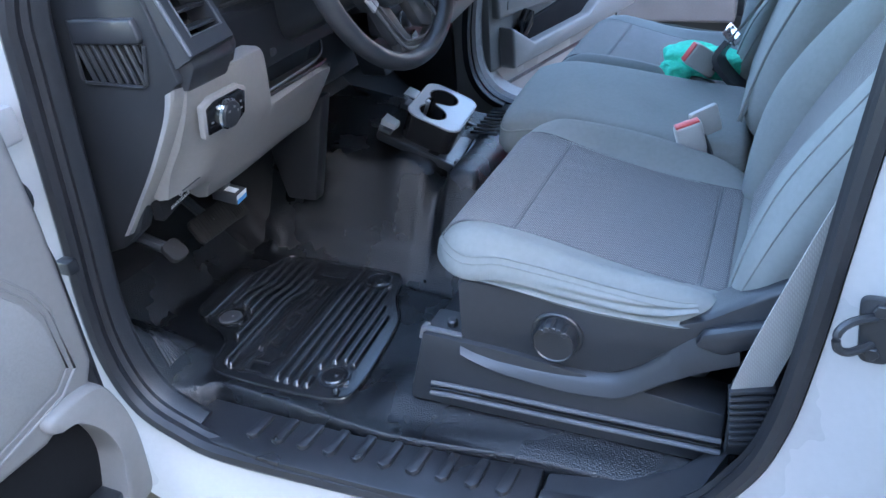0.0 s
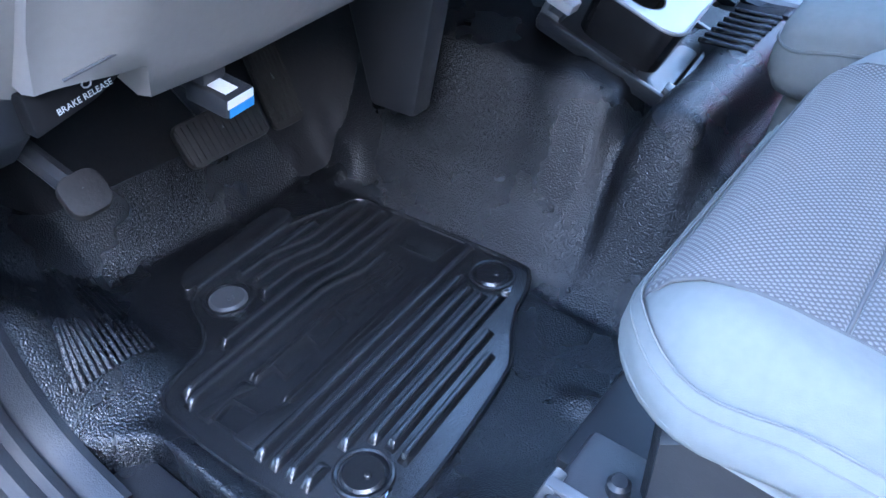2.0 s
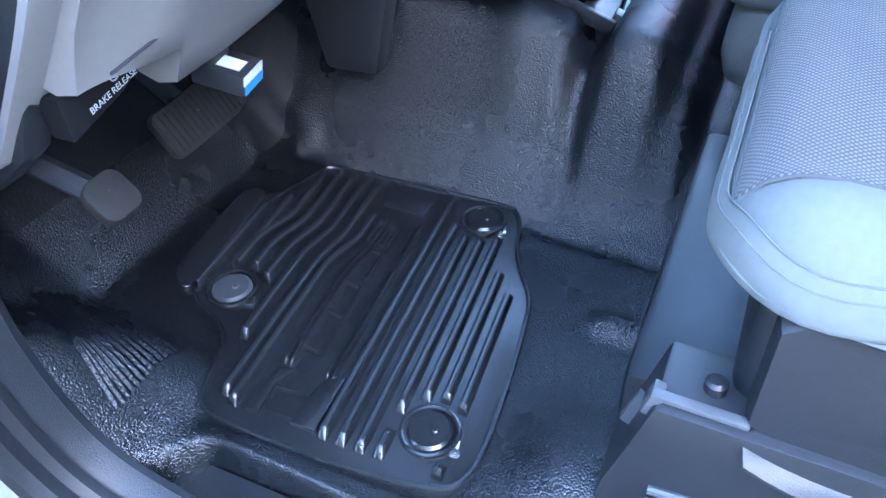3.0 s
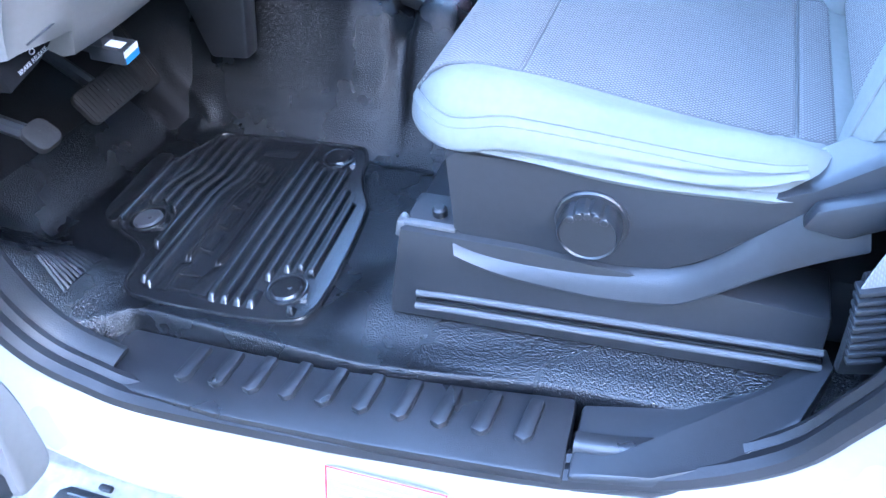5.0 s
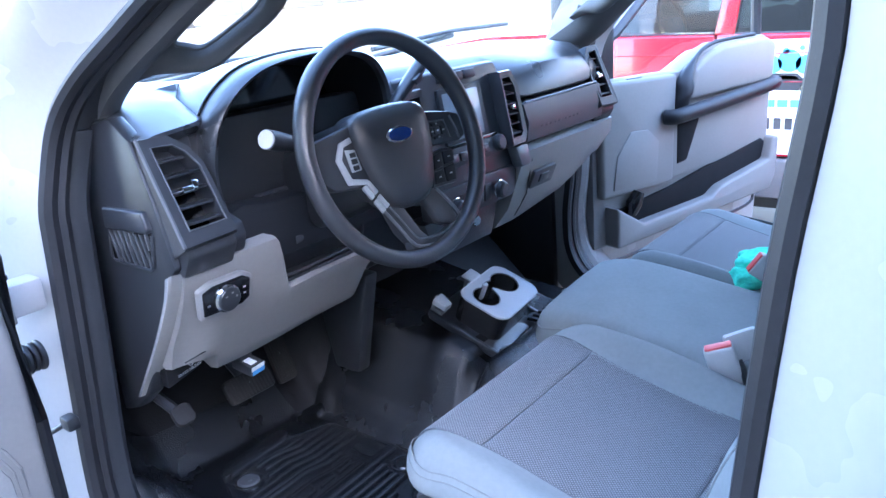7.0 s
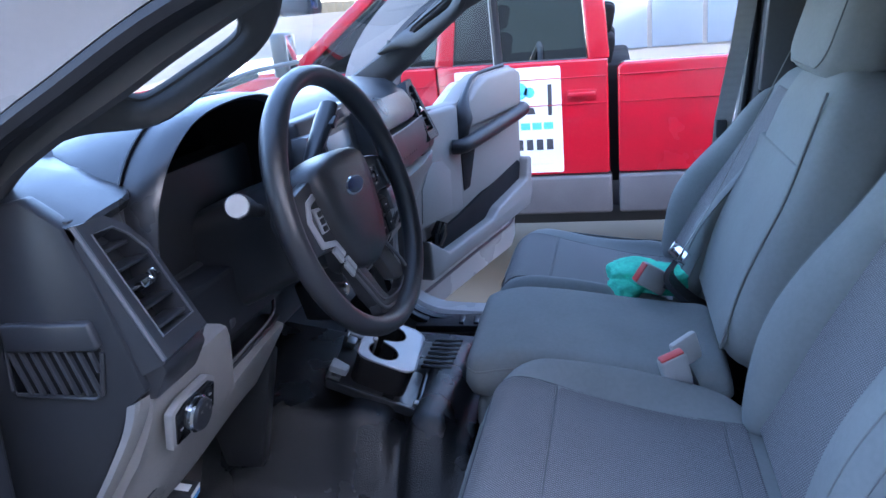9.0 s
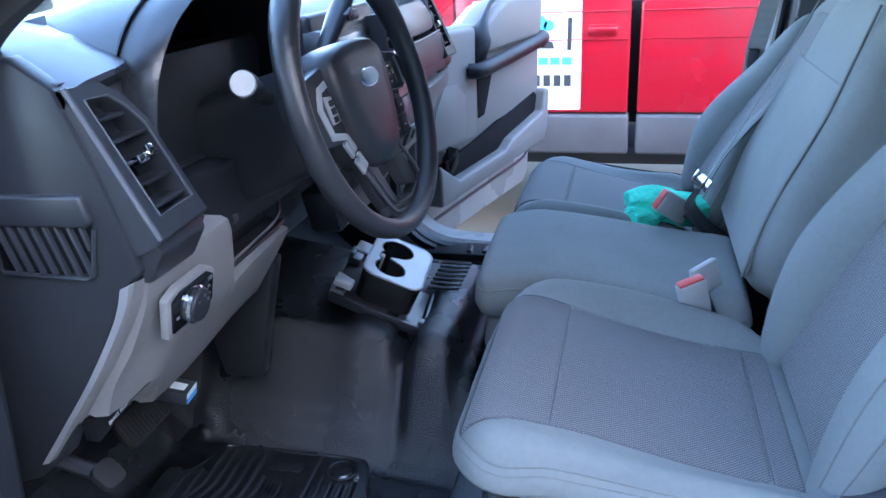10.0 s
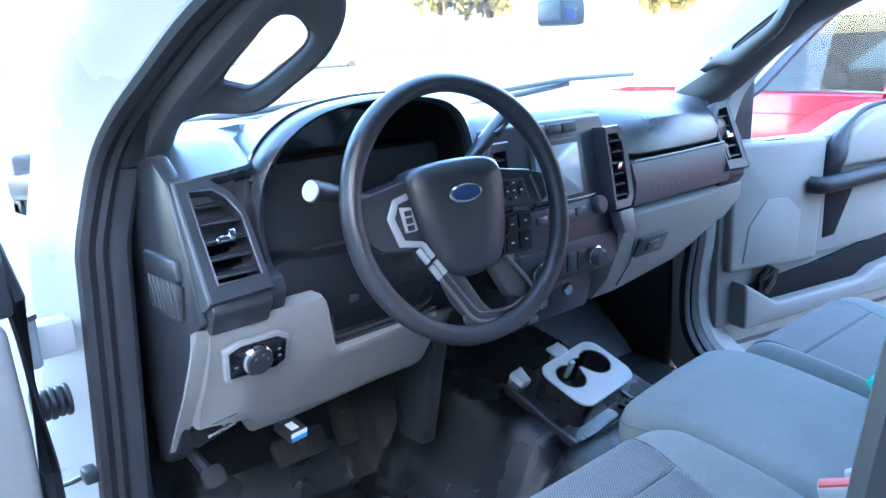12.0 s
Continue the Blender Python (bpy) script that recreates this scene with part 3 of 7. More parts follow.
for side, y in (("driver", 0.70), ("passenger", 2 * YC + 0.06 - 0.70)):
    bm = B()
    slab(bm, [(0.295, 0.62), (1.05, 0.62), (1.05, 1.98), (0.295, 1.98)], lambda a, b, d: (a, d, b), y - 0.02, y + (0.12 if side == "driver" else 0.02), 0.02, 3)
    tagged(part("wall_" + side, bm, WHITE), "white painted body side behind the %s door" % side, "body side", kind="structure")
    yi = 0.80 if side == "driver" else 2 * YC + 0.06 - 0.80
    bm = B()
    slab(bm, [(0.235, 0.82), (1.0, 0.82), (1.0, 1.94), (0.265, 1.94)], lambda a, b, d: (a, d, b), yi - 0.015 + (0.085 if side == "driver" else -0.03), yi + 0.015 + (0.085 if side == "driver" else -0.03), 0.008)
    tagged(part("pillar_lining_" + side, bm, DARKP), "charcoal lining of the middle pillar", "trim", kind="structure")

# paler upper lining of the passenger side pillar
bm = B()
slab(bm, [(.215, 1.50), (.33, 1.50), (.36, 1.93), (.245, 1.93)], lambda a, b, d: (a, d, b), 2.365, 2.395, .008)
tagged(part("pillar_lining_upper", bm, PILLAR), "pale grey upper lining of the middle pillar", "trim", kind="structure")

# windscreen with its pillars
bm = B()
rings = []
for f in (0, 0.25, 0.5, 0.75, 1):
    y = 0.86 + (2.40 - 0.86) * f
    bow = 0.10 * (2 * f - 1) ** 2
    rings.append([(-1.20 + bow, y, 1.60), (-0.80 + bow, y, 1.79), (-0.42 + bow, y, 1.935)])
loft(bm, rings, closed=False)
win = tagged(part("window_1", bm, GLASS), "clear windscreen", "window", kind="structure")
win.visible_shadow = False
bm = B()
rings = []
low = smooth_path([(-.93, 0, 1.52), (-.853, 0, 1.613), (-.818, 0, 1.646), (-.782, 0, 1.669), (-.735, 0, 1.694), (-.66, 0, 1.730), (-.57, 0, 1.778), (-.42, 0, 1.844), (-.18, 0, 1.900)], 4)
for i, p in enumerate(low):
    q, o = low[min(i + 1, len(low) - 1)], low[max(i - 1, 0)]
    d = (q - o).normalized()
    n = Vector((-d.z, 0, d.x))
    dy = float(np.interp(p.z, (1.6, 1.72, 1.80, 1.9), (0, .004, .024, .046)))
    rings.append([tuple(p + n * k + Vector((0, y + dy, 0))) for k, y in ((0, .880), (.004, .868), (.022, .860), (.080, .858), (.085, .900), (.070, .924), (.030, .922), (.008, .904))])
loft(bm, rings)
tagged(part("windscreen_pillar_driver", bm, PILLAR, ang=45), "grey moulded windscreen pillar trim", "pillar", kind="structure")
bm = B()
rings = []
for x, z, w, dy in ((-1.02, 1.50, 0.045, 0.0), (-.90, 1.575, 0.042, 0.0), (-.79, 1.645, 0.036, 0.004), (-.685, 1.728, 0.034, 0.02), (-.585, 1.80, 0.034, 0.035), (-.44, 1.868, 0.038, 0.045), (-.2, 1.925, 0.04, 0.05)):
    n = Vector((-0.6, 0, 0.8))
    ring = []
    for a, b in ((-.8, -0.05), (-.75, -0.01), (-.30, 0.022), (0.3, 0.034), (1.1, 0.03), (1.3, 0.0), (1.0, -0.05)):
        p = Vector((x, 0, z)) + n * w * a
        ring.append((p.x, 2 * YC + 0.06 - 0.845 - b - dy, p.z))
    rings.append(ring)
loft(bm, rings)
tagged(part("windscreen_pillar_passenger", bm, PILLAR), "grey moulded windscreen pillar trim", "pillar", kind="structure")


def grab_handle(my):
    """A pillar handle: a moulded plate with a long hole; my carries it to its side."""
    t = thing("grab_handle", my((-.66, .98, 1.75)), "grey moulded grab handle on the windscreen pillar", "grab handle", "pillar grab handles")
    outer = smooth_path([(-.83, .895, 1.672), (-.765, .935, 1.690), (-.69, .980, 1.692), (-.625, 1.008, 1.728), (-.560, 1.030, 1.772), (-.528, 1.030, 1.83), (-.52, .98, 1.90), (-.56, .905, 1.845), (-.66, .890, 1.775), (-.77, .885, 1.708)], 5, True)
    inner = smooth_path([(-.712, .942, 1.733), (-.706, .957, 1.727), (-.690, .976, 1.724), (-.640, .995, 1.750), (-.590, 1.008, 1.778), (-.574, 1.004, 1.796), (-.570, .984, 1.814), (-.590, .962, 1.813), (-.640, .950, 1.783), (-.695, .940, 1.748)], 5, True)
    n = Vector((.13, .06, .045)).cross(Vector((.0, -.03, .035))).normalized()
    rings = []
    for o, k in zip(outer, inner):
        rings.append([my(p) for p in (o - .010 * n, o + (k - o) * .02 + .006 * n, o + (k - o) * .25 + .014 * n, o + (k - o) * .75 + .014 * n, o + (k - o) * .97 + .006 * n, k - .008 * n, o + (k - o) * .75 - .014 * n, o + (k - o) * .25 - .014 * n)])
    bm = B()
    loft(bm, rings, loop=True)
    grip = part("grip", bm, PILLAR, t, "", 60)
    bm = B()
    tube(bm, [my(k + .002 * n) for k in inner], .0035, 6, closed=True)
    part("hole_edge", bm, PILLAR, grip)
    bm = B()
    q = my((-.79, .918, 1.693))
    cyl(bm, q + my(Vector((0, 0, 0))) * 0, q + Vector((.006, 0, .018)), .010, n=14, bev=.002)
    part("screw_cap", bm, DARKP, t)


grab_handle(lambda p: Vector(p))
grab_handle(lambda p: Vector((p[0], 2 * YC + 0.06 - p[1], p[2])))

# cowl sides ahead of the doors: white outside, dark kick panels inside
for side, sg, y0 in (("driver", 1, 0.775), ("passenger", -1, 2 * YC + 0.06 - 0.775)):
    bm = B()
    slab(bm, [(-2.55, .60), (-.985, .60), (-.985, 1.52), (-1.42, 1.50), (-2.5, 1.30)], lambda a, b, d: (a, y0 + sg * d, b), -.04, .0, .008)
    tagged(part("wing_" + side, bm, WHITE), "white painted wing ahead of the %s door" % side, "wing", kind="structure")
    bm = B()
    slab(bm, [(-1.45, .62), (-.955, .62), (-.955, 1.60), (-1.45, 1.56)], lambda a, b, d: (a, y0 + sg * d, b), .034, .062, .006)
    tagged(part("kick_panel_" + side, bm, KICKP), "black plastic kick panel in the footwell", "trim", kind="structure")

# bonnet, cowl and wipers outside the windscreen
bm = B()
rings = []
for f in range(7):
    y = 0.80 + 1.66 * f / 6
    c = 0.03 * (1 - (2 * f / 6 - 1) ** 2)
    rings.append([(-1.42, y, 1.50 + c), (-1.9, y, 1.47 + c), (-2.5, y, 1.38 + c), (-2.62, y, 1.20), (-2.6, y, 1.1), (-1.42, y, 1.3)])
loft(bm, rings)
tagged(part("bonnet", bm, WHITE), "white painted bonnet beyond the windscreen", "bonnet", kind="structure")
bm = B()
box(bm, (-1.31, YC, 1.545), (0.26, 1.62, 0.05), (0, -6, 0), 0.01)
tagged(part("cowl", bm, BLACKP), "black plastic cowl below the windscreen", "cowl", kind="structure")
for y in (1.02, 1.85):
    t = thing("wiper", (-1.26, y, 1.585), "black windscreen wiper at rest", "wiper", "windscreen wipers")
    bm = B()
    tube(bm, [(-1.28, y, 1.60), (-1.20, y + 0.1, 1.625), (-1.13, y + 0.32, 1.655)], 0.009, 8)
    part("arm", bm, BLACKP, t)
    bm = B()
    tube(bm, [(-1.15, y - 0.02, 1.645), (-1.12, y + 0.30, 1.668), (-1.13, y + 0.62, 1.665)], 0.007, 8)
    part("blade", bm, RUBBER, t)
    bm = B()
    cyl(bm, (-1.29, y, 1.57), (-1.28, y, 1.615), 0.02, n=14, bev=0.004)
    part("pivot", bm, BLACKP, t)

# wheels that carry the cab
for x in (-2.0, 1.55):
    for y, s in ((0.80, 1), (2.46, -1)):
        t = thing("wheel", (x, y, 0), "black pickup tyre on a dull metal rim", "wheel", "wheels of the white pickup")
        bm = B()
        cyl(bm, (x, y, .41), (x, y + s * .27, .41), .41, n=36, bev=.045)
        part("tyre", bm, TYRE, t)
        bm = B()
        cyl(bm, (x, y - s * .012, .41), (x, y + s * .05, .41), .23, n=28, bev=.02)
        part("rim", bm, STEEL, t)

# cargo bed behind the cab
for side, y in (("driver", .70), ("passenger", 2 * YC + .06 - .70)):
    bm = B()
    slab(bm, [(1.07, .62), (1.30, .62), (1.40, .80), (1.55, .90), (1.80, .90), (1.95, .80), (2.05, .62), (2.95, .66), (2.97, 1.40), (1.07, 1.40)], lambda a, b, d: (a, d, b), y - .03, y + .03, .015, 3)
    tagged(part("bed_side_" + side, bm, WHITE), "white painted cargo bed side", "cargo bed", kind="structure")
for nm, c, sz in (("bed_floor", (2.02, YC + .03, .86), (1.88, 1.72, .05)), ("bed_front", (1.10, YC + .03, 1.12), (.05, 1.72, .52)), ("tailgate", (2.95, YC + .03, 1.10), (.06, 1.72, .56))):
    bm = B()
    box(bm, c, sz, bev=.012)
    tagged(part(nm, bm, WHITE), "white painted %s of the cargo bed" % nm.replace("bed_", ""), "cargo bed", kind="structure")

# running board and rocker sticker
rb = thing("running_board", (-0.5, 0.67, 0.52), "black ribbed running board with worn metal edge below the door", "running board")
bm = B()
slab(bm, [(.578, .520), (.575, .550), (.582, .563), (.596, .5665), (.610, .5625), (.725, .5625), (.742, .5665), (.768, .564), (.774, .550), (.774, .520)], yz, -1.25, .70, .003)
part("beam", bm, WORN, rb, "weathered bare metal beam")
bm = B()
slab(bm, [(-.935, .618), (-.930, .706), (-.915, .716), (.02, .716), (.04, .706), (.04, .618), (.02, .604), (-.915, .604)], xy, .560, .5695, .003)
pad = part("pad", bm, BLACKP, rb, "black step pad")
for k in range(8):
    bm = B()
    box(bm, (-.445, .616 + .0125 * k, .5710), (.93, .0055, .006), bev=.002)
    part("tread_rib", bm, BLACKP, pad)
for x in (-.86, -.62, -.38, -.14):
    bm = B()
    slab(bm, rrect(x, .728, .012, .005, .003, 3), xy, .5615, .568, .0015)
    part("clip", bm, BLACKP, rb)
for x in (-.773, -.60, -.43, -.26):
    bm = B()
    cyl(bm, (x, .758, .563), (x, .758, .571), .008, n=14, bev=.002)
    part("stud", bm, STEEL, rb)


# ---- door sills ----
def sill_plate(m, group):
    t = thing("sill_plate", m @ Vector((-0.45, 0.81, 0.79)), "black plastic door sill plate with raised tread bars", "sill plate", group)
    bm = B()
    slab(bm, [(-.82, .858), (-.815, .770), (-.765, .760), (-.60, .754), (-.40, .760), (-.172, .775), (-.178, .884), (-.30, .872), (-.5, .855)], lambda a, b, d: m @ Vector((a, b, d)), 0.772, 0.797, 0.005)
    part("plate", bm, SILLP, t)
    for k in range(10):
        x = -0.678 + 0.0497 * k
        bm = B()
        y1, y0 = 0.846 + 0.0022 * k, 0.786 + 0.0022 * k
        slab(bm, [(x + 0.003, y1), (x + 0.020, y1), (x + 0.017, y0 + 0.008), (x + 0.009, y0), (x - 0.004, y0 + 0.004), (x - 0.003, y0 + 0.012)], lambda a, b, d: m @ Vector((a, b, d)), 0.795, 0.8065, 0.003)
        part("tread_bar", bm, SILLP, t)
    bm = B()
    slab(bm, [(-.170, .878), (-.06, .900), (.02, .930), (.078, .975), (.085, .94), (.055, .875), (.0, .825), (-.08, .792), (-.168, .778)], lambda a, b, d: m @ Vector((a, b, d + 0.6 * max(0, a + 0.02))), 0.765, 0.797, 0.006)
    cap = part("end_cap", bm, DARKP, t)
    bm = B()
    ridge = smooth_path([(-.168, .822, .800), (-.11, .828, .8005), (-.05, .842, .803), (.0, .864, .808), (.045, .900, .826)], 5)
    loft(bm, [[m @ (p + Vector((0, a, b))) for a, b in ((-.012, -.006), (-.009, .001), (-.003, .0045), (.004, .0052), (.012, .004), (.015, -.006))] for p in ridge])
    part("step", bm, SILLP, cap, "", 50)
    return t


sill_plate(Matrix(), "sill plates")
sill_plate(Matrix.Translation((0, 2 * YC + 0.06, 0)) @ Matrix.Diagonal((1, -1, 1, 1)), "sill plates")
st = thing("warning_sticker", (-0.38, 0.73, 0.72), "white warning sticker with red border on the sill", "sticker")
sm = face_frame((-0.375, 0.748, 0.722), (0, 0.40, 0.915), (1, 0, 0))
bm = B()
slab(bm, rrect(0, 0, 0.078, 0.030, 0.004, 3), on(sm), 0.012, 0.0132)
part("backing", bm, PAPER, st)
bm = B()
for a, b, w, h in ((0, 0.028, 0.156, 0.0009), (0, -0.028, 0.156, 0.0009), (-0.077, 0, 0.0016, 0.058), (0.077, 0, 0.0009, 0.058)):
    box(bm, (a, b, 0.0136), (w, h, 0.0008), bev=0, m=sm)
part("border", bm, REDINK, st)
for k in range(5):
    bm = B()
    box(bm, (-0.005, 0.014 - 0.009 * k, 0.0136), (0.13 - 0.012 * (k % 3), 0.002, 0.0008), bev=0, m=sm)
    part("text_bar", bm, PALEINK, st)

# ---- floor mat ----
fm = thing("floor_mat", (-0.75, 1.11, 0.80), "black rubber driver's floor mat with raised ribs", "floor mat")
zm = lambda a, b, d: (a, b, ZM(a, b) + d)
out = [(-.798, .888), (-.822, .894), (-.838, .912), (-.847, .945), (-.855, .970), (-.880, .992), (-.925, 1.012), (-.938, 1.05), (-.950, 1.15), (-.953, 1.21), (-.938, 1.275), (-.926, 1.312), (-.88, 1.322), (-.78, 1.336), (-.672, 1.347),
       (-.650, 1.340), (-.634, 1.308), (-.626, 1.275), (-.608, 1.236), (-.584, 1.198), (-.573, 1.165), (-.558, 1.067), (-.550, .985), (-.552, .935), (-.573, .910), (-.647, .896), (-.73, .888)]
oc = [(p.x, p.y) for p in smooth_path([(a, b, 0) for a, b in out], 4, True)]
bm = B()
slab(bm, oc, zm, -0.012, 0.003, 0.002)
part("body", bm, MATRUB, fm)
bm = B()
rimp = [((a + 0.75) * 0.992 - 0.75, (b - 1.12) * 0.992 + 1.12) for a, b in oc]
tube(bm, [zm(a, b, 0.003) for a, b in rimp], 0.0032, 6, closed=True)
part("rim", bm, MATRUB, fm)
CLIPS = ((-.606, .965), (-.895, 1.044), (-.684, 1.300))
LEAN = -.095


def near_clip(x, y, r=0.037):
    return any(math.hypot(x - a, y - b) < r for a, b in CLIPS)


def mat_rib(x_at, y0, y1, half=.0060, high=.0105):
    """A flat-topped rib along the mat from y0 to y1, left out round the clips."""
    runs, cur = [], []
    for i in range(81):
        y = y0 + (y1 - y0) * i / 80
        x = x_at(y)
        if near_clip(x, y):
            if len(cur) > 3:
                runs.append(cur)
            cur = []
        else:
            cur.append((x, y))
    if len(cur) > 3:
        runs.append(cur)
    for run in runs:
        bm = B()
        ring = []
        for i, (x, y) in enumerate(run):
            h = high * min(1, i / 1.5, (len(run) - 1 - i) / 1.5) + 0.0005
            ring.append([zm(x + a * half, y, 0.003 + h * g) for a, g in ((-1, -0.2), (-.88, 0.5), (-.62, 0.88), (-.3, 1), (.3, 1), (.62, 0.88), (.88, 0.5), (1, -0.2))])
        loft(bm, ring)
        part("rib", bm, MATRUB, fm)


# straight ribs towards the seat
for k in range(7):
    mat_rib(lambda y: -.697 + .0198 * k + LEAN * (y - .914), .910 + .0015 * k, (1.331, 1.333, 1.336, 1.338, 1.322, 1.214, 1.183)[k])
# ribs towards the door, which step aside past the raised marks
for k in range(5):
    mat_rib(lambda y: (-.8145 - .0215 * (4 - k) + LEAN * (y - .95)) * (1 - step01(1.12, 1.20, y)) + (-.9165 + .0195 * k + LEAN * (y - 1.31)) * step01(1.12, 1.20, y),
            (1.06, 1.03, 1.02, .985, .913)[k], 1.303 + .004 * k)
mat_rib(lambda y: -.797 + LEAN * (y - .906) + .016 * step01(1.12, 1.20, y), .906, 1.245)
mat_rib(lambda y: -.931 + LEAN * (y - 1.02), 1.024, 1.197, .005)
mat_rib(lambda y: -.912 + LEAN * (y - 1.06), 1.06, 1.226)
# fine double lines beside the marks
for x0, bend in ((-.779, .012), (-.772, .012), (-.729, 0), (-.722, 0)):
    mat_rib(lambda y: x0 + LEAN * (y - .975) + bend * step01(1.12, 1.20, y), .975, 1.246, .0019, .0075)


def mat_line(pts, r=.0024):
    bm = B()
    tube(bm, [zm(a, b, .0060) for a, b in pts], r, 6)
    part("raised_bar", bm, MATRUB, fm)


def mark(y0, y1, sides):
    """A plain raised outline in the middle of the mat, left open at the sides not named."""
    c0, c1 = -.765 + LEAN * (y0 - 1.0), -.765 + LEAN * (y1 - 1.0)
    q = [(c0 - .014, y0 + .004), (c0 + .012, y0), (c1 + .012, y1), (c1 - .014, y1 + .004)]
    for n in sides:
        mat_line([q[n], q[(n + 1) % 4]], .0030)


for y0, y1, sides in ((1.003, 1.042, (0, 1, 3)), (1.060, 1.112, (0, 1, 2, 3)), (1.128, 1.172, (1, 2, 3)), (1.186, 1.228, (0, 1, 2, 3))):
    mark(y0, y1, sides)
# knurled plates before and behind the marks
for o in ([(-.783, .907), (-.766, .908), (-.771, .944), (-.763, .972), (-.781, .968)], [(-.733, .912), (-.705, .914), (-.711, .984), (-.727, .980), (-.733, .950)], [(-.812, 1.262), (-.755, 1.270), (-.757, 1.322), (-.816, 1.316)]):
    bm = B()
    slab(bm, o, zm, .002, .0080, .0014)
    part("knurled_plate", bm, MATRUB, fm)
mat_line([(-.820, 1.321), (-.749, 1.330)], .0026)
for q in ([(-.770, .945), (-.733, .950), (-.733, .918), (-.764, .914), (-.770, .945)],):
    mat_line(q)
for a, b in CLIPS:
    c = Vector(zm(a, b, 0.004))
    bm = B()
    tube(bm, [c + Vector((0.0285 * math.cos(t * 0.2618), 0.0285 * math.sin(t * 0.2618), 0.001)) for t in range(24)], 0.0035, 8, closed=True)
    ring = part("clip_ring", bm, MATRUB, fm)
    bm = B()
    cyl(bm, c - Vector((0, 0, 0.004)), c + Vector((0, 0, 0.0045)), 0.0235, n=28, bev=0.003)
    cyl(bm, c + Vector((0.006, 0, 0.004)), c + Vector((0.006, 0, 0.0075)), 0.004, n=10, bev=0.001)
    part("clip", bm, MATRUB if b != 1.044 else TRIMP, fm, "worn shiny retaining clip" if b == 1.044 else "")
    bm = B()
    box(bm, c + Vector((0.030, -0.008, -0.001)), (0.010, 0.016, 0.004), (0, 0, 20), 0.001)
    part("clip_tab", bm, CHROME, fm)


# ---- pedals ----
def pedal(name, label, m, w, h, nrib, arm):
    t = thing(name, m.translation, label, "pedal")
    bm = B()
    slab(bm, rrect(0, 0, w / 2, h / 2, 0.012, 4), on(m), -0.008, 0.004, 0.003)
    pad = part("pad", bm, PEDALR, t)
    for k in range(nrib):
        bm = B()
        v = -w / 2 + w * (k + 0.5) / nrib
        box(bm, (v, 0, 0.004), (0.003, h * 0.84, 0.004), bev=0.001, m=m)
        part("rib", bm, PEDALR, pad)
    bm = B()
    tube(bm, [m @ Vector((0, 0, -0.006))] + [Vector(p) for p in arm], 0.011, 8)
    part("arm", bm, BLACKP, t)


pedal("brake_pedal", "black ribbed rubber brake pedal", face_frame((-0.955, 1.128, 1.006), (-0.55, 0, 0.84)), 0.118, 0.055, 14, [(-1.05, 1.11, 1.10), (-1.10, 1.11, 1.3)])
pedal("accelerator_pedal", "black ribbed rubber accelerator pedal", face_frame((-1.045, 1.285, 0.985), (-0.5, 0.1, 0.86)), 0.055, 0.13, 8, [(-1.12, 1.28, 1.08), (-1.18, 1.28, 1.25)])
pedal("parking_brake_pedal", "small worn dark rubber parking brake pedal", face_frame((-0.840, 0.902, 1.082), (-0.75, 0.05, 0.65)), 0.040, 0.040, 0, [(-0.95, 0.89, 1.12), (-1.02, 0.89, 1.25)])


# ---- dashboard ----
dash = thing("dashboard", (-0.80, YC, 1.20), "two-tone charcoal and grey pickup dashboard with vents and screen", "dashboard")
# top pad, swelling over the passenger side
bm = B()
rings = []
for y, zt, xf, zf in ((0.862, 1.640, -.745, 1.560), (0.90, 1.648, -.745, 1.560), (0.955, 1.653, -.746, 1.56), (0.975, 1.655, -.750, 1.56), (1.0, 1.657, -.768, 1.56), (1.009, 1.658, -.785, 1.565), (1.05, 1.658, -.86, 1.58), (1.10, 1.652, -.92, 1.58), (1.38, 1.640, -.92, 1.58), (1.40, 1.64, -.76, 1.55), (1.50, 1.636, -.735, 1.53), (1.83, 1.632, -.735, 1.52), (1.90, 1.632, -.700, 1.512), (2.10, 1.632, -.694, 1.512),
                      (2.20, 1.630, -.698, 1.512), (2.30, 1.622, -.715, 1.515), (2.36, 1.60, -.75, 1.53)):
    if y < 1.01:
        rings.append([(-1.22, y, 1.57), (-1.18, y, 1.60), (-1.02, y, zt + 0.002), (-.90, y, zt - .004), (min(-.82, xf - .06), y, zt - .018), (min(-.775, xf - .03), y, zt - .034), (xf + .004, y, zt - .046), (xf + .006, y, zt - .052), (xf, y, zt - .062), (min(-.80, xf - .01), y, zf), (-1.22, y, 1.45)])
        continue
    rings.append([(-1.22, y, 1.57), (-1.18, y, 1.60), (-1.02, y, zt + 0.002), (min(-.88, xf - .04), y, zt), (min(-.80, xf - .04), y, zt - 0.012), (xf - 0.03, y, zt - 0.045), (xf - 0.004, y, zf + 0.03), (xf, y, zf + 0.006), (xf - 0.006, y, zf), (min(-.80, xf - .04), y, zf - 0.01), (-1.22, y, 1.45)])
loft(bm, rings)
part("top_pad", bm, DASHP, dash, "soft charcoal top pad")
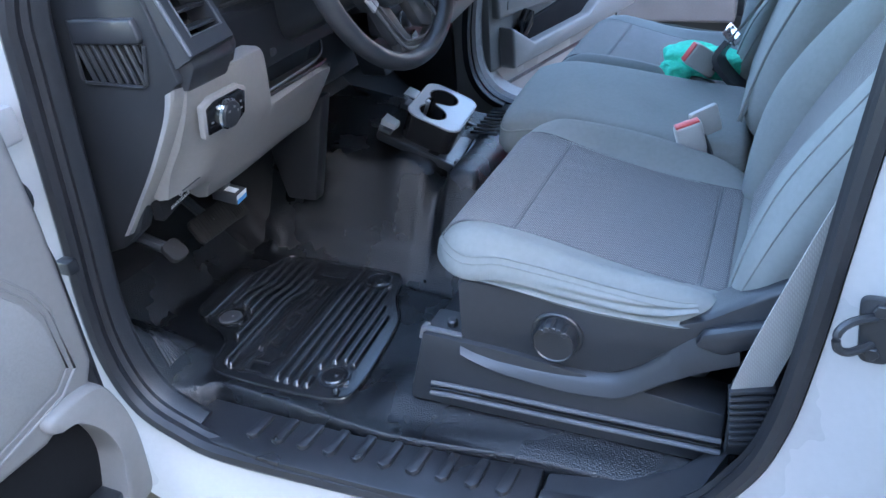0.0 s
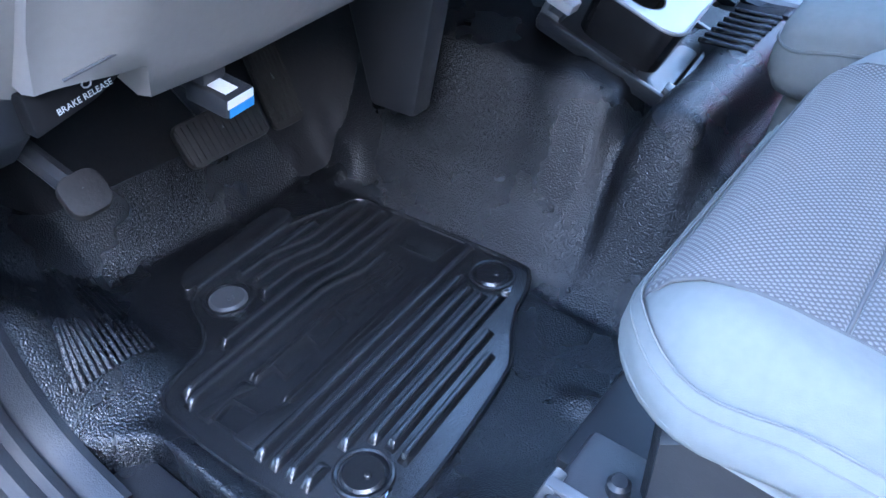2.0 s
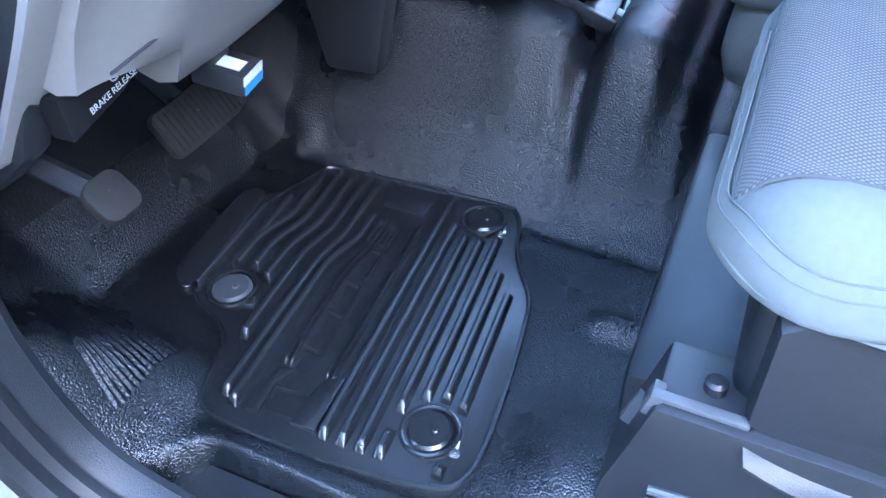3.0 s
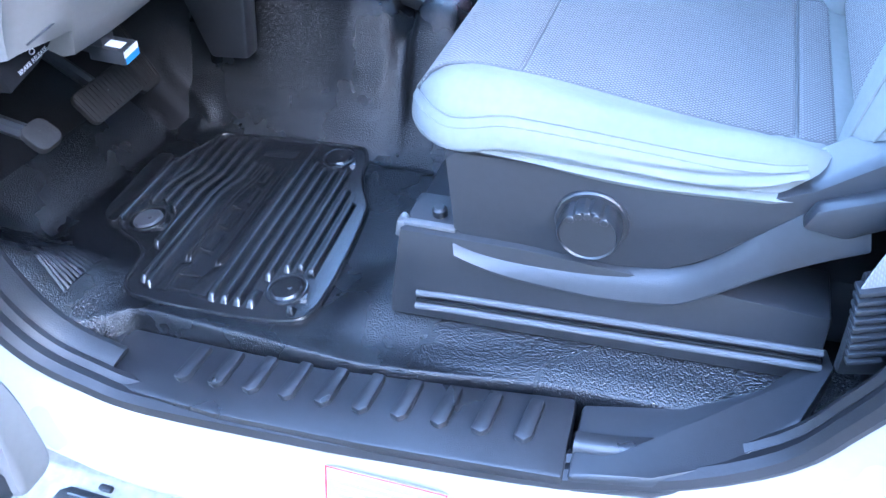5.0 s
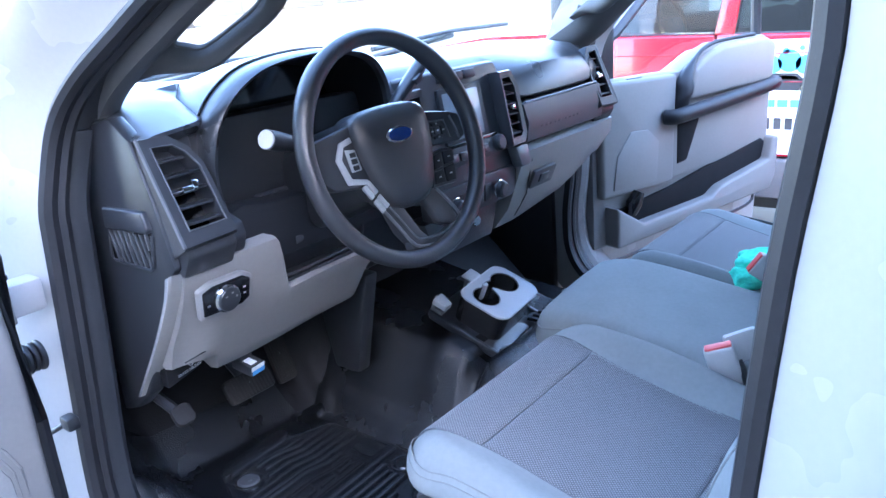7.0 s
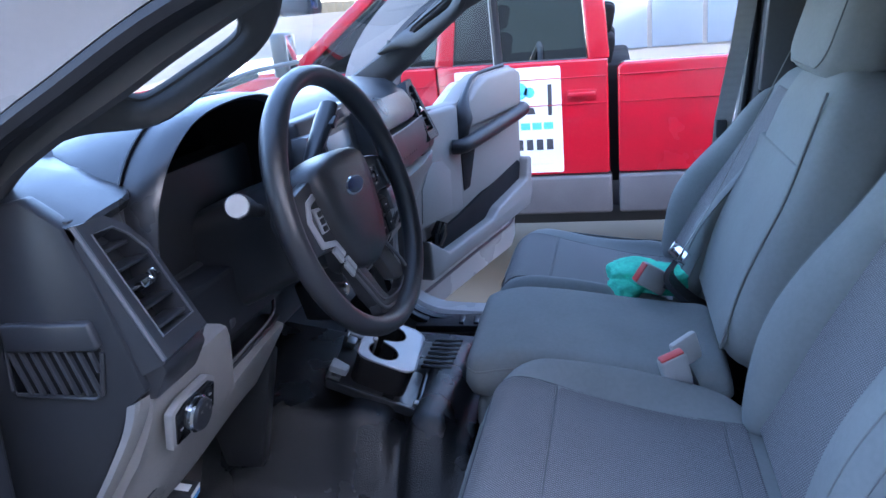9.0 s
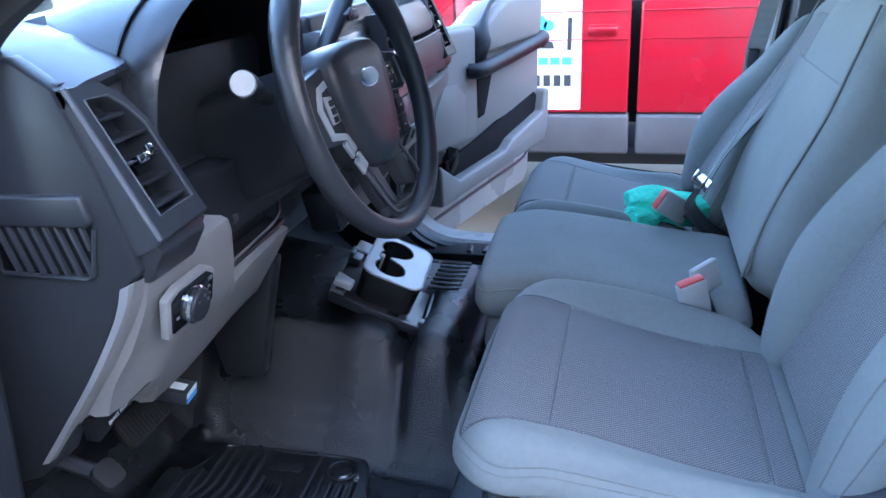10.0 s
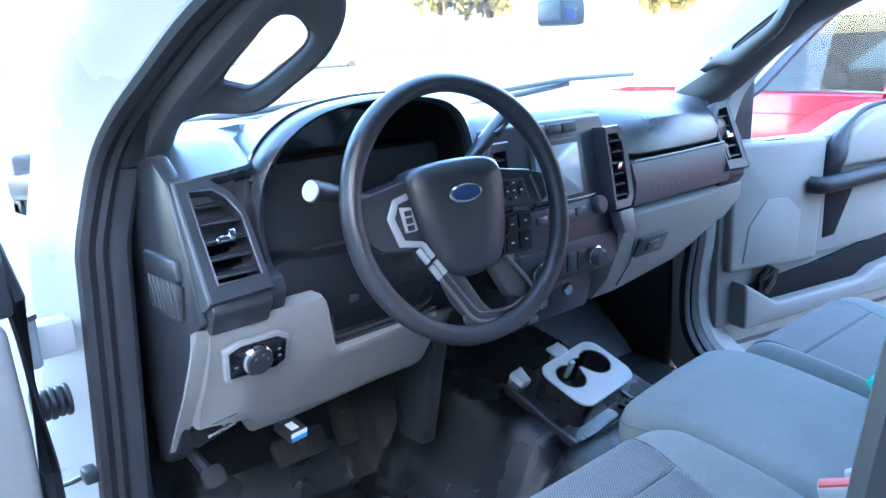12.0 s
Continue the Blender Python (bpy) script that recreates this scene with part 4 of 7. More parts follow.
# trim band before the passenger
bm = B()
rings = []
for y in (1.86, 1.95, 2.1, 2.2, 2.26):
    rings.append([(-.715, y, 1.506), (-.690, y, 1.500), (-.676, y, 1.455), (-.682, y, 1.408), (-.70, y, 1.40), (-.78, y, 1.40), (-.78, y, 1.506)])
loft(bm, rings)
band = part("trim_band", bm, TRIMP, dash, "brownish grey trim band")
for k in range(9):
    bm = B()
    box(bm, (-.6795, 1.93 + 0.022 * k + (0.012 if k > 4 else 0), 1.440), (0.003, 0.014, 0.012), (0, -8, 0), 0.001)
    part("raised_mark", bm, TRIMP, band)
bm = B()
tube(bm, [(-.684, 1.86, 1.506), (-.682, 2.05, 1.506), (-.688, 2.24, 1.507)], 0.0025, 6)
part("bright_line", bm, BEZEL, band)
# lower body with glovebox
bm = B()
rings = []
for y in (1.812, 1.83, 1.90, 2.15, 2.30, 2.345):
    k = 0.02 * step01(2.2, 2.345, y)
    lift = 0.10 * step01(2.05, 2.345, y)
    rings.append([(-.80, y, 1.402), (-.70 - k, y, 1.400), (-.672 - k, y, 1.388), (-.675 - k, y, 1.35), (-.72 - k, y, 1.24 + lift * .5), (-.765 - k, y, 1.185 + lift), (-.80, y, 1.18 + lift), (-.95, y, 1.20 + lift), (-1.1, y, 1.35)])
loft(bm, rings)
lower = part("lower_panel", bm, GREYP, dash, "warm grey lower panel")
gm = face_frame((-.695, 1.935, 1.307), (0.40, 0, 0.916))
bm = B()
slab(bm, rrect(0, 0, 0.055, 0.026, 0.006, 4), on(gm), 0.0, 0.010, 0.003)
gl = part("glovebox_latch", bm, TRIMP, lower)
bm = B()
slab(bm, rrect(0.0, 0.0, 0.022, 0.012, 0.004, 4), on(gm), 0.009, 0.014, 0.002)
part("latch_button", bm, DARKP, gl)
for pts in ([(-.674, 1.865, 1.365), (-.70, 1.87, 1.27), (-.745, 1.88, 1.205)], [(-.690, 2.29, 1.365), (-.72, 2.28, 1.32), (-.75, 2.26, 1.27)]):
    bm = B()
    tube(bm, pts, 0.0016, 6)
    part("glovebox_gap", bm, BLACKP, lower)
# dark duct and footwell body behind the panels
bm = B()
slab(bm, [(-.83, 1.20), (-.80, 1.38), (-.79, 1.60), (-1.2, 1.57), (-1.35, 1.2), (-1.05, 1.12)], lambda a, b, d: (a, d, b), 0.88, 2.34, 0.01)
part("inner_body", bm, BLACKP, dash)
bm = B()
slab(bm, [(-.862, 0.945), (-.94, 0.945), (-.99, 1.20), (-.80, 1.20)], lambda a, b, d: (a, d, b), 1.365, 1.405, 0.008)
part("centre_duct", bm, BLACKP, dash)

# driver's end panel with its grille
bm = B()
slab(bm, [(-.96, 1.60), (-.80, 1.632), (-.752, 1.598), (-.718, 1.50), (-.692, 1.40), (-.712, 1.385), (-.80, 1.24), (-.855, 1.14), (-.905, 1.10), (-.96, 1.08)], lambda a, b, d: (a, d, b), 0.856, 0.885, 0.005)
endp = part("end_panel", bm, BLACKP, dash, "black end panel with defroster grille")
bm = B()
slab(bm, [(-.860, 1.487), (-.741, 1.491), (-.733, 1.462), (-.738, 1.455), (-.862, 1.452)], lambda a, b, d: (a, d, b), 0.846, 0.862, 0.005, 3)
part("grille_lip", bm, DARKP, endp)
for k in range(8):
    bm = B()
    x = -.862 + 0.0158 * k
    dx = 0.017 if k < 7 else 0.006
    zb = 1.397 if k < 7 else 1.428
    slab(bm, [(x, 1.454), (x + 0.0045, 1.454), (x + dx + 0.0045, zb), (x + dx, zb)], lambda a, b, d: (a, d, b), 0.849, 0.858, 0.001)
    part("slat", bm, DARKP, endp)
bm = B()
tube(bm, [(a, 0.854, b) for a, b in ((-.864, 1.486), (-.870, 1.40), (-.864, 1.394), (-.757, 1.392), (-.748, 1.398), (-.735, 1.452))], 0.003, 6)
part("grille_frame", bm, DARKP, endp)
bm = B()
slab(bm, [(-.864, 1.456), (-.738, 1.456), (-.752, 1.395), (-.867, 1.397)], lambda a, b, d: (a, d, b), 0.8545, 0.857)
part("grille_back", bm, GLOSSB, endp)


def vent(m, flip, label):
    """A side air vent: bezel, recess, slats and the bright tab."""
    s = -1 if flip else 1
    outer = [(-.050, .092), (.004, .090), (.030, .068), (.046, .035), (.050, -.088), (-.050, -.092)]
    inner = [(-.032, .072), (.004, .070), (.020, .056), (.034, .030), (.037, -.062), (-.030, -.064)]
    bm = B()
    oo, ii = [(s * a, b) for a, b in outer], [(s * a, b) for a, b in inner]
    f = on(m)
    loft(bm, [[f(a, b, -0.06) for a, b in oo], [f(a, b, 0.0) for a, b in oo], [f(a * 0.96, b * 0.97, 0.006) for a, b in oo], [f(a * 1.04, b * 1.03, 0.006) for a, b in ii], [f(a, b, 0.0) for a, b in ii], [f(a * 0.92, b * 0.92, -0.05) for a, b in ii]], caps=True)
    v = part("vent", bm, DEEPP if flip else DARKP, dash, label, 30)
    bm = B()
    tube(bm, [f(a * 1.02, b * 1.02, 0.006) for a, b in ii], 0.0018, 6, closed=True)
    part("bright_edge", bm, DARKP if flip else BEZEL, v)
    bm = B()
    tube(bm, [f(s * -.049, .090, 0.004), f(s * -.049, -.088, 0.004)], 0.0035, 6)
    part("side_strip", bm, DARKP if flip else BEZEL, v)
    bm = B()
    slab(bm, [(s * a * 0.99, b * 0.99) for a, b in inner], f, -0.049, -0.038)
    part("vent_back", bm, GLOSSB, v)
    for k in range(5):
        bm = B()
        z = -.050 + 0.0262 * k
        wid = 0.066 - 0.010 * max(0, k - 3) * 1.6
        box(bm, (s * (0.002 - 0.008 * max(0, k - 3)), z, -0.012), (wid, 0.0045, 0.030), (20, 0, 0), 0.0015, m=m)
        part("slat", bm, BLACKP, v)
    bm = B()
    box(bm, (0, -.003, 0.004), (0.030, 0.010, 0.016), bev=0.003, m=m)
    box(bm, (s * 0.010, .002, 0.010), (0.012, 0.014, 0.008), bev=0.003, m=m)
    part("tab", bm, CHROME, v, "bright vent tab")
    return v


vent(face_frame((-.706, 0.912, 1.516), (-.44, 0, .898)), False, "air vent by the door in grey bezel")
vent(face_frame((-.706, 2.283, 1.516), (-.40, 0, .916)), True, "air vent by the passenger door")
bm = B()
slab(bm, [(-.80, 1.607), (-.752, 1.604), (-.735, 1.452), (-.676, 1.442), (-.668, 1.420), (-.690, 1.383), (-.77, 1.385)], lambda a, b, d: (a, d, b), 0.868, 0.962, 0.005)
part("vent_pod", bm, DARKP, dash)
bm = B()
slab(bm, [(-.80, 1.602), (-.764, 1.598), (-.742, 1.460), (-.694, 1.444), (-.688, 1.420), (-.704, 1.386), (-.80, 1.386)], lambda a, b, d: (a, d, b), .958, .996, .005)
part("vent_cheek", bm, DARKP, dash)
bm = B()
slab(bm, [(-.80, 1.60), (-.79, 1.60), (-.74, 1.455), (-.684, 1.440), (-.680, 1.415), (-.70, 1.385), (-.77, 1.385)], lambda a, b, d: (a, d, b), 2.232, 2.338, 0.008)
part("vent_pod", bm, DEEPP, dash)

# knee panel with the light strip at its edge
bm = B()


KNEE = ((1.40, -.692), (1.362, -.699), (1.285, -.715), (1.225, -.752), (1.155, -.798), (1.12, -.82))


def knee_x(z, y):
    """How far the panel's face stands out at a height."""
    for (za, xa), (zb, xb) in zip(KNEE, KNEE[1:]):
        if z >= zb:
            break
    return xa + (xb - xa) * (z - za) / (zb - za) - 0.022 * step01(1.0, 1.3, y) - 0.05 * step01(1.32, 1.42, y) - 0.030 * step01(.945, .872, y) * bump01(1.25, .13, z)


def knee(y):
    s = step01(1.062, 1.098, y)
    top = 1.392 - s * 0.110 - 0.03 * step01(1.30, 1.42, y)
    bot = 1.160 + 0.040 * (1 - step01(.948, .962, y))
    pts = [(-.80, y, top + 0.004), (knee_x(top, y) - 0.012, y, top + 0.004), (knee_x(top, y) - 0.003, y, top)]
    pts += [(knee_x(z, y), y, z) for z in [top - 0.008 + (bot - top + 0.008) * k / 8 for k in range(9)]]
    return pts + [(knee_x(bot, y) - 0.02, y, bot - 0.004), (-.90, y, bot + 0.03)]


loft(bm, [knee(y) for y in (0.870, 0.88, 0.89, 0.90, 0.91, 0.92, 0.93, 0.945, 0.95, 0.955, 0.96, 1.02, 1.05, 1.062, 1.068, 1.074, 1.08, 1.086, 1.092, 1.098, 1.11, 1.16, 1.22, 1.28, 1.32, 1.34, 1.36, 1.38, 1.40, 1.42)])
kp = part("knee_panel", bm, GREYP, dash, "warm grey knee panel below the wheel", 50)
bm = B()
rings = []
for p in smooth_path([(-.703, 0.022, 1.390), (-.712, 0.026, 1.365), (-.730, 0.029, 1.332), (-.776, 0.030, 1.263), (-.830, 0.030, 1.192), (-.874, 0.027, 1.135)], 5):
    x, w, z = p
    rings.append([(x - 0.014, 0.850, z - 0.006), (x, 0.848, z), (x + 0.005, 0.852, z + 0.003), (x + 0.007, 0.850 + w, z + 0.001), (x + 0.003, 0.854 + w, z - 0.003), (x - 0.016, 0.856 + w, z - 0.012)])
loft(bm, rings)
part("edge_strip", bm, GREYP, kp, "pale edge strip of the knee panel")
# lower lip left of the label, and the readable label
bm = B()
slab(bm, [(0.870, 1.192), (0.958, 1.196), (0.955, 1.184), (0.925, 1.170), (0.870, 1.158)], yz, -.832, -.8105, 0.002)
part("label_plate", bm, MATTEB, kp)
fc = bpy.data.curves.new("release_text", "FONT")
fc.body, fc.size, fc.extrude, fc.align_x, fc.align_y = "BRAKE RELEASE", 0.0072, 0.0002, "CENTER", "CENTER"
tmp = new("release_text", fc)
me = bpy.data.meshes.new_from_object(tmp)
bpy.data.objects.remove(tmp)
me.materials.append(PALEINK)
txt = new("release_text", me)
txt.parent = kp
txt.matrix_basis = Matrix.Translation((-.8090, 0.915, 1.1760)) @ Matrix(((0, 0, 1, 0), (1, 0, 0, 0), (0, 1, 0, 0), (0, 0, 0, 1))) @ pose(0, 0, 0, 0, 0, 9)
bm = B()
tube(bm, [(-.8090, 0.919 + 0.004 * math.cos(t), 1.1855 + 0.003 * math.sin(t)) for t in [i * 0.785 for i in range(8)]], 0.0007, 5, closed=True)
part("release_mark", bm, PALEINK, kp)
bm = B()
tube(bm, [(-.729, 0.972, 1.290), (-.745, 0.962, 1.245), (-.760, 0.940, 1.222), (-.768, 0.884, 1.212)], 0.0012, 6)
part("panel_seam", bm, DARKP, kp)
# light switch
lm = face_frame((-.694, 0.936, 1.334), (0.17, 0, 0.985))
bm = B()
slab(bm, [(-.052, -.030), (-.054, .022), (-.030, .031), (.035, .031), (.054, .020), (.050, -.022), (.030, -.032)], on(lm), -0.006, 0.006, 0.003)
part("switch_surround", bm, GREYP, kp)
bm = B()
slab(bm, [(-.046, -.024), (-.047, .018), (-.028, .025), (.032, .025), (.047, .016), (.044, -.018), (.028, -.026)], on(lm), 0.004, 0.0085, 0.002)
sw = part("light_switch", bm, GLOSSB, dash, "black headlight switch with a chrome-ringed dial")
bm = B()
cyl(bm, lm @ Vector((-.004, -.002, 0.006)), lm @ Vector((-.004, -.002, 0.017)), 0.0240, n=32, bev=0.003)
part("dial_ring", bm, CHROME, sw)
bm = B()
cyl(bm, lm @ Vector((-.004, -.002, 0.010)), lm @ Vector((-.004, -.002, 0.0215)), 0.0212, n=32, bev=0.002)
part("dial", bm, BLACKP, sw)
for a, b, w, h in ((-.037, -.006, .006, .003), (.034, .004, .005, .003), (.034, -.007, .005, .003), (-.012, .006, .004, .003), (.0, .010, .004, .003), (.008, .002, .003, .004)):
    bm = B()
    box(bm, (a, b, 0.0222 if abs(a) < 0.02 else 0.0089), (w, h, 0.0006), bev=0, m=lm)
    part("marking", bm, GREYP, sw)
# dark cubby to the right of the step
bm = B()
slab(bm, [(1.085, 1.40), (1.085, 1.286), (1.31, 1.286), (1.35, 1.33), (1.35, 1.45), (1.10, 1.45)], yz, -.83, -.786, 0.006)
part("cubby", bm, BLACKP, dash, "dark open cubby below the column")
bm = B()
slab(bm, [(-.743, 1.100), (-.790, 1.100), (-.790, 1.34), (-.756, 1.34), (-.750, 1.30)], xy, 1.286, 1.293, 0.002)
part("cubby_floor", bm, BLACKP, dash)
bm = B()
tube(bm, smooth_path([(-.752, 1.106, 1.386), (-.746, 1.103, 1.312), (-.745, 1.112, 1.299), (-.749, 1.20, 1.299), (-.754, 1.30, 1.303), (-.760, 1.332, 1.325), (-.770, 1.328, 1.40)], 4), .0034, 6)
part("cubby_rim", bm, DARKP, dash)
bm = B()
box(bm, (-.765, 1.15, 1.362), (0.06, 0.045, 0.016), (0, 0, 10), 0.004)
box(bm, (-.765, 1.185, 1.392), (0.05, 0.012, 0.03), (0, 0, 10), 0.003)
part("cubby_latch", bm, DARKP, dash)

# plug-in device under the panel
od = thing("plug_in_device", (-.83, 1.05, 1.13), "small black plug-in device with white and blue labels", "device")
om = pose(-.816, 1.040, 1.128, 0, 12, 8) @ Matrix.Diagonal((.80, .74, .80, 1))
bm = B()
box(bm, (0, 0, 0), (0.062, 0.050, 0.026), bev=0.004, m=om)
part("case", bm, BLACKP, od)
bm = B()
box(bm, (0.004, -0.004, 0.0135), (0.036, 0.022, 0.001), bev=0, m=om)
part("top_label", bm, LABELW, od)
bm = B()
box(bm, (0.0314, 0.0, 0.006), (0.001, 0.046, 0.011), bev=0, m=om)
part("front_label", bm, LABELW, od)
bm = B()
box(bm, (0.0314, 0.002, -0.006), (0.001, 0.044, 0.012), bev=0, m=om)
part("blue_label", bm, LABELB, od)
bm = B()
box(bm, (-.03, 0, 0.012), (0.05, 0.04, 0.03), bev=0.004, m=om)
part("socket", bm, BLACKP, od)

# instrument hood and cluster
HO = [(.990, 1.430), (.974, 1.50), (.978, 1.56), (.994, 1.605), (1.035, 1.650), (1.10, 1.682), (1.20, 1.694), (1.30, 1.690), (1.365, 1.672), (1.405, 1.63), (1.425, 1.56), (1.425, 1.48), (1.41, 1.43)]
HO = [(p.y, p.z) for p in smooth_path([(0, a, b) for a, b in HO], 4)]


def hood_ring(sc, x_top, x_bot, dz=0.0, flat=0.0):
    r = []
    for a, b in HO:
        f = (b - 1.43) / 0.264
        zz = 1.56 + (b - 1.56) * sc + dz
        if flat:
            zz = zz * (1 - flat) + min(zz, 1.615) * flat
        r.append((x_bot + (x_top - x_bot) * f, 1.195 + (a - 1.195) * sc, zz))
    return r


bm = B()
rings = [hood_ring(0.92, -.722, -.744), hood_ring(0.935, -.710, -.737), hood_ring(0.97, -.705, -.735), hood_ring(1.0, -.712, -.742), hood_ring(1.01, -.74, -.76, 0.0), hood_ring(1.0, -.86, -.84, -.006), hood_ring(0.98, -1.0, -.95, -.022, 0.3), hood_ring(0.95, -1.14, -1.05, -.05, 1.0)]
loft(bm, rings, closed=False)
hood = part("instrument_hood", bm, DASHP, dash, "arched hood over the instruments", 40)
bm = B()
loft(bm, [hood_ring(0.80, -.86, -.86), hood_ring(0.90, -.745, -.760), hood_ring(0.921, -.721, -.743), hood_ring(0.928, -.722, -.744)], closed=False)
part("hood_lining", bm, MATTEB, hood, "matt black inner lining", 40)
bm = B()
tube(bm, hood_ring(1.012, -.768, -.775), 0.003, 6)
part("hood_seam", bm, GLOSSB, hood)
bm = B()
slab(bm, [(a * 0.82 + 1.195 * 0.18, 1.56 + (b - 1.56) * 0.82) for a, b in HO], yz, -.90, -.858)
cl = part("instrument_panel", bm, GLOSSB, dash, "unlit black instrument panel")
for yy in (1.068, 1.322):
    bm = B()
    tube(bm, [(-.846, yy + 0.050 * math.cos(i * 0.2), 1.518 + 0.052 * math.sin(i * 0.2)) for i in range(31)], 0.0028, 6, closed=True)
    gr = part("gauge_ring", bm, BEZEL, cl)
    bm = B()
    tube(bm, [(-.850, yy, 1.518), (-.850, yy - 0.026, 1.492)], 0.0014, 5)
    part("needle", bm, TRIMP, cl)
    for k in range(11):
        q = radians(215 - 25 * k)
        bm = B()
        box(bm, (-.855, yy + .041 * math.cos(q), 1.518 + .043 * math.sin(q)), (.002, .0016, .007), (math.degrees(q) - 90, 0, 0), 0)
        part("tick", bm, TRIMP, gr)
bm = B()
slab(bm, [(.966, 1.35), (.968, 1.405), (.985, 1.442), (1.03, 1.456), (1.09, 1.446), (1.32, 1.440), (1.38, 1.448), (1.42, 1.440), (1.42, 1.34), (1.10, 1.34)], yz, -.86, -.735, 0.006)
part("cluster_apron", bm, DEEPP, dash)

# centre stack
cm = face_frame((-.708, 1.652, 1.452), (-.16, 0, .987))
bm = B()
slab(bm, [(-.175, .165), (.155, .165), (.185, .10), (.195, -.06), (.175, -.10), (-.165, -.10)], on(cm), -0.09, 0.0, 0.010, 3)
cs = part("centre_console_panel", bm, DARKP, dash, "charcoal centre stack with screen and controls")
bm = B()
slab(bm, rrect(-.008, .060, .080, .064, .006, 4), on(cm), -0.002, 0.008, 0.003)
sc = part("screen_frame", bm, BLACKP, cs)
bm = B()
slab(bm, rrect(-.010, .060, .066, .053, .004, 4), on(cm), 0.006, 0.0088, 0.001)
part("screen", bm, SCREENM, sc, "unlit pale grey touch screen")
for k in range(3):
    bm = B()
    box(bm, (-.055 + 0.048 * k, .146, 0.004), (0.042, 0.020, 0.010), bev=0.003, m=cm)
    part("button", bm, TRIMP, cs)
bm = B()
slab(bm, rrect(-.005, -.028, .112, .022, .006, 4), on(cm), -0.002, 0.012, 0.004)
rad = part("radio_panel", bm, TRIMP, cs)
for k in range(4):
    bm = B()
    box(bm, (-.085 + 0.040 * k, -.030, 0.013), (0.032, 0.018, 0.006), bev=0.002, m=cm)
    part("button", bm, DARKP, rad)
bm = B()
slab(bm, rrect(-.005, -.004, .100, .004, .003, 4), on(cm), 0.006, 0.0135, 0.001)
part("slot", bm, GLOSSB, rad)


def knob(m, a, b, r, parent):
    bm = B()
    cyl(bm, m @ Vector((a, b, 0.004)), m @ Vector((a, b, 0.026)), r, r * 0.92, 28, 0.003)
    k = part("knob", bm, BLACKP, parent)
    bm = B()
    tube(bm, [m @ Vector((a + r * math.cos(i * 0.2618), b + r * math.sin(i * 0.2618), 0.010)) for i in range(24)], 0.002, 6, closed=True)
    part("knob_ring", bm, CHROME, k)
    bm = B()
    cyl(bm, m @ Vector((a, b, 0.024)), m @ Vector((a, b, 0.0275)), r * 0.72, n=24, bev=0.001)
    part("knob_face", bm, DARKP, k)


knob(cm, .092, -.026, .021, cs)
km = face_frame((-.690, 1.650, 1.325), (0.05, 0, 1))
bm = B()
slab(bm, [(-.15, .040), (.17, .040), (.165, -.025), (.145, -.040), (-.14, -.040)], on(km), -0.06, 0.0, 0.008)
cp = part("climate_panel", bm, TRIMP, cs)
knob(km, -.100, -.004, .020, cp)
knob(km, .075, -.004, .021, cp)
for k in range(4):
    bm = B()
    box(bm, (-.060 + 0.032 * k, -.004, 0.001), (0.027, 0.040, 0.006), bev=0.002, m=km)
    part("button", bm, DARKP, cp)
for y, s in ((1.800, 1), (1.462, -1)):
    vm = face_frame((-.694 if s > 0 else -.70, y, 1.505), (-.16, 0, .987))
    bm = B()
    oo = [(-.030, .085), (.018, .085), (.040, .05), (.046, -.075), (.030, -.095), (-.024, -.095)]
    ii = [(-.020, .068), (.012, .068), (.026, .042), (.030, -.066), (.020, -.076), (-.016, -.076)]
    oo, ii = [(s * a, b) for a, b in oo], [(s * a, b) for a, b in ii]
    f = on(vm)
    loft(bm, [[f(a, b, -0.05) for a, b in oo], [f(a, b, 0.006) for a, b in oo], [f(a * .95, b * .97, 0.012) for a, b in oo], [f(a, b, 0.010) for a, b in ii], [f(a * .95, b * .95, -0.04) for a, b in ii]])
    v = part("centre_vent", bm, DARKP, cs, "tall centre air vent", 30)
    bm = B()
    slab(bm, [(a * .97, b * .97) for a, b in ii], f, -0.039, -0.03)
    part("vent_back", bm, GLOSSB, v)
    for k in range(6):
        bm = B()
        box(bm, (s * 0.004, -.062 + 0.0235 * k, -0.006), (0.044, 0.004, 0.028), (20, 0, 0), 0.0015, m=vm)
        part("slat", bm, BLACKP, v)
    bm = B()
    box(bm, (s * 0.005, -.003, 0.008), (0.016, 0.012, 0.012), bev=0.003, m=vm)
    part("tab", bm, CHROME, v)
    bm = B()
    slab(bm, [(s * a, b) for a, b in ((-.012, -.098), (.040, -.098), (.040, -.150), (.0, -.150))], f, -0.02, 0.010, 0.004)
    part("side_switch", bm, BEZEL, cs)
# sockets below the stack
bm = B()
slab(bm, [(1.50, 1.285), (1.80, 1.285), (1.76, 1.19), (1.54, 1.19)], yz, -.80, -.735, 0.008)
sk = part("socket_panel", bm, BLACKP, cs)
for y, z, r in ((1.61, 1.235, .014), (1.69, 1.245, .014)):
    bm = B()
    cyl(bm, (-.738, y, z), (-.726, y, z), r, n=20, bev=0.003)
    part("socket", bm, CHROME, sk)
bm = B()
box(bm, (-.733, 1.58, 1.205), (0.006, 0.03, 0.012), bev=0.002)
part("usb_port", bm, BEZEL, sk)

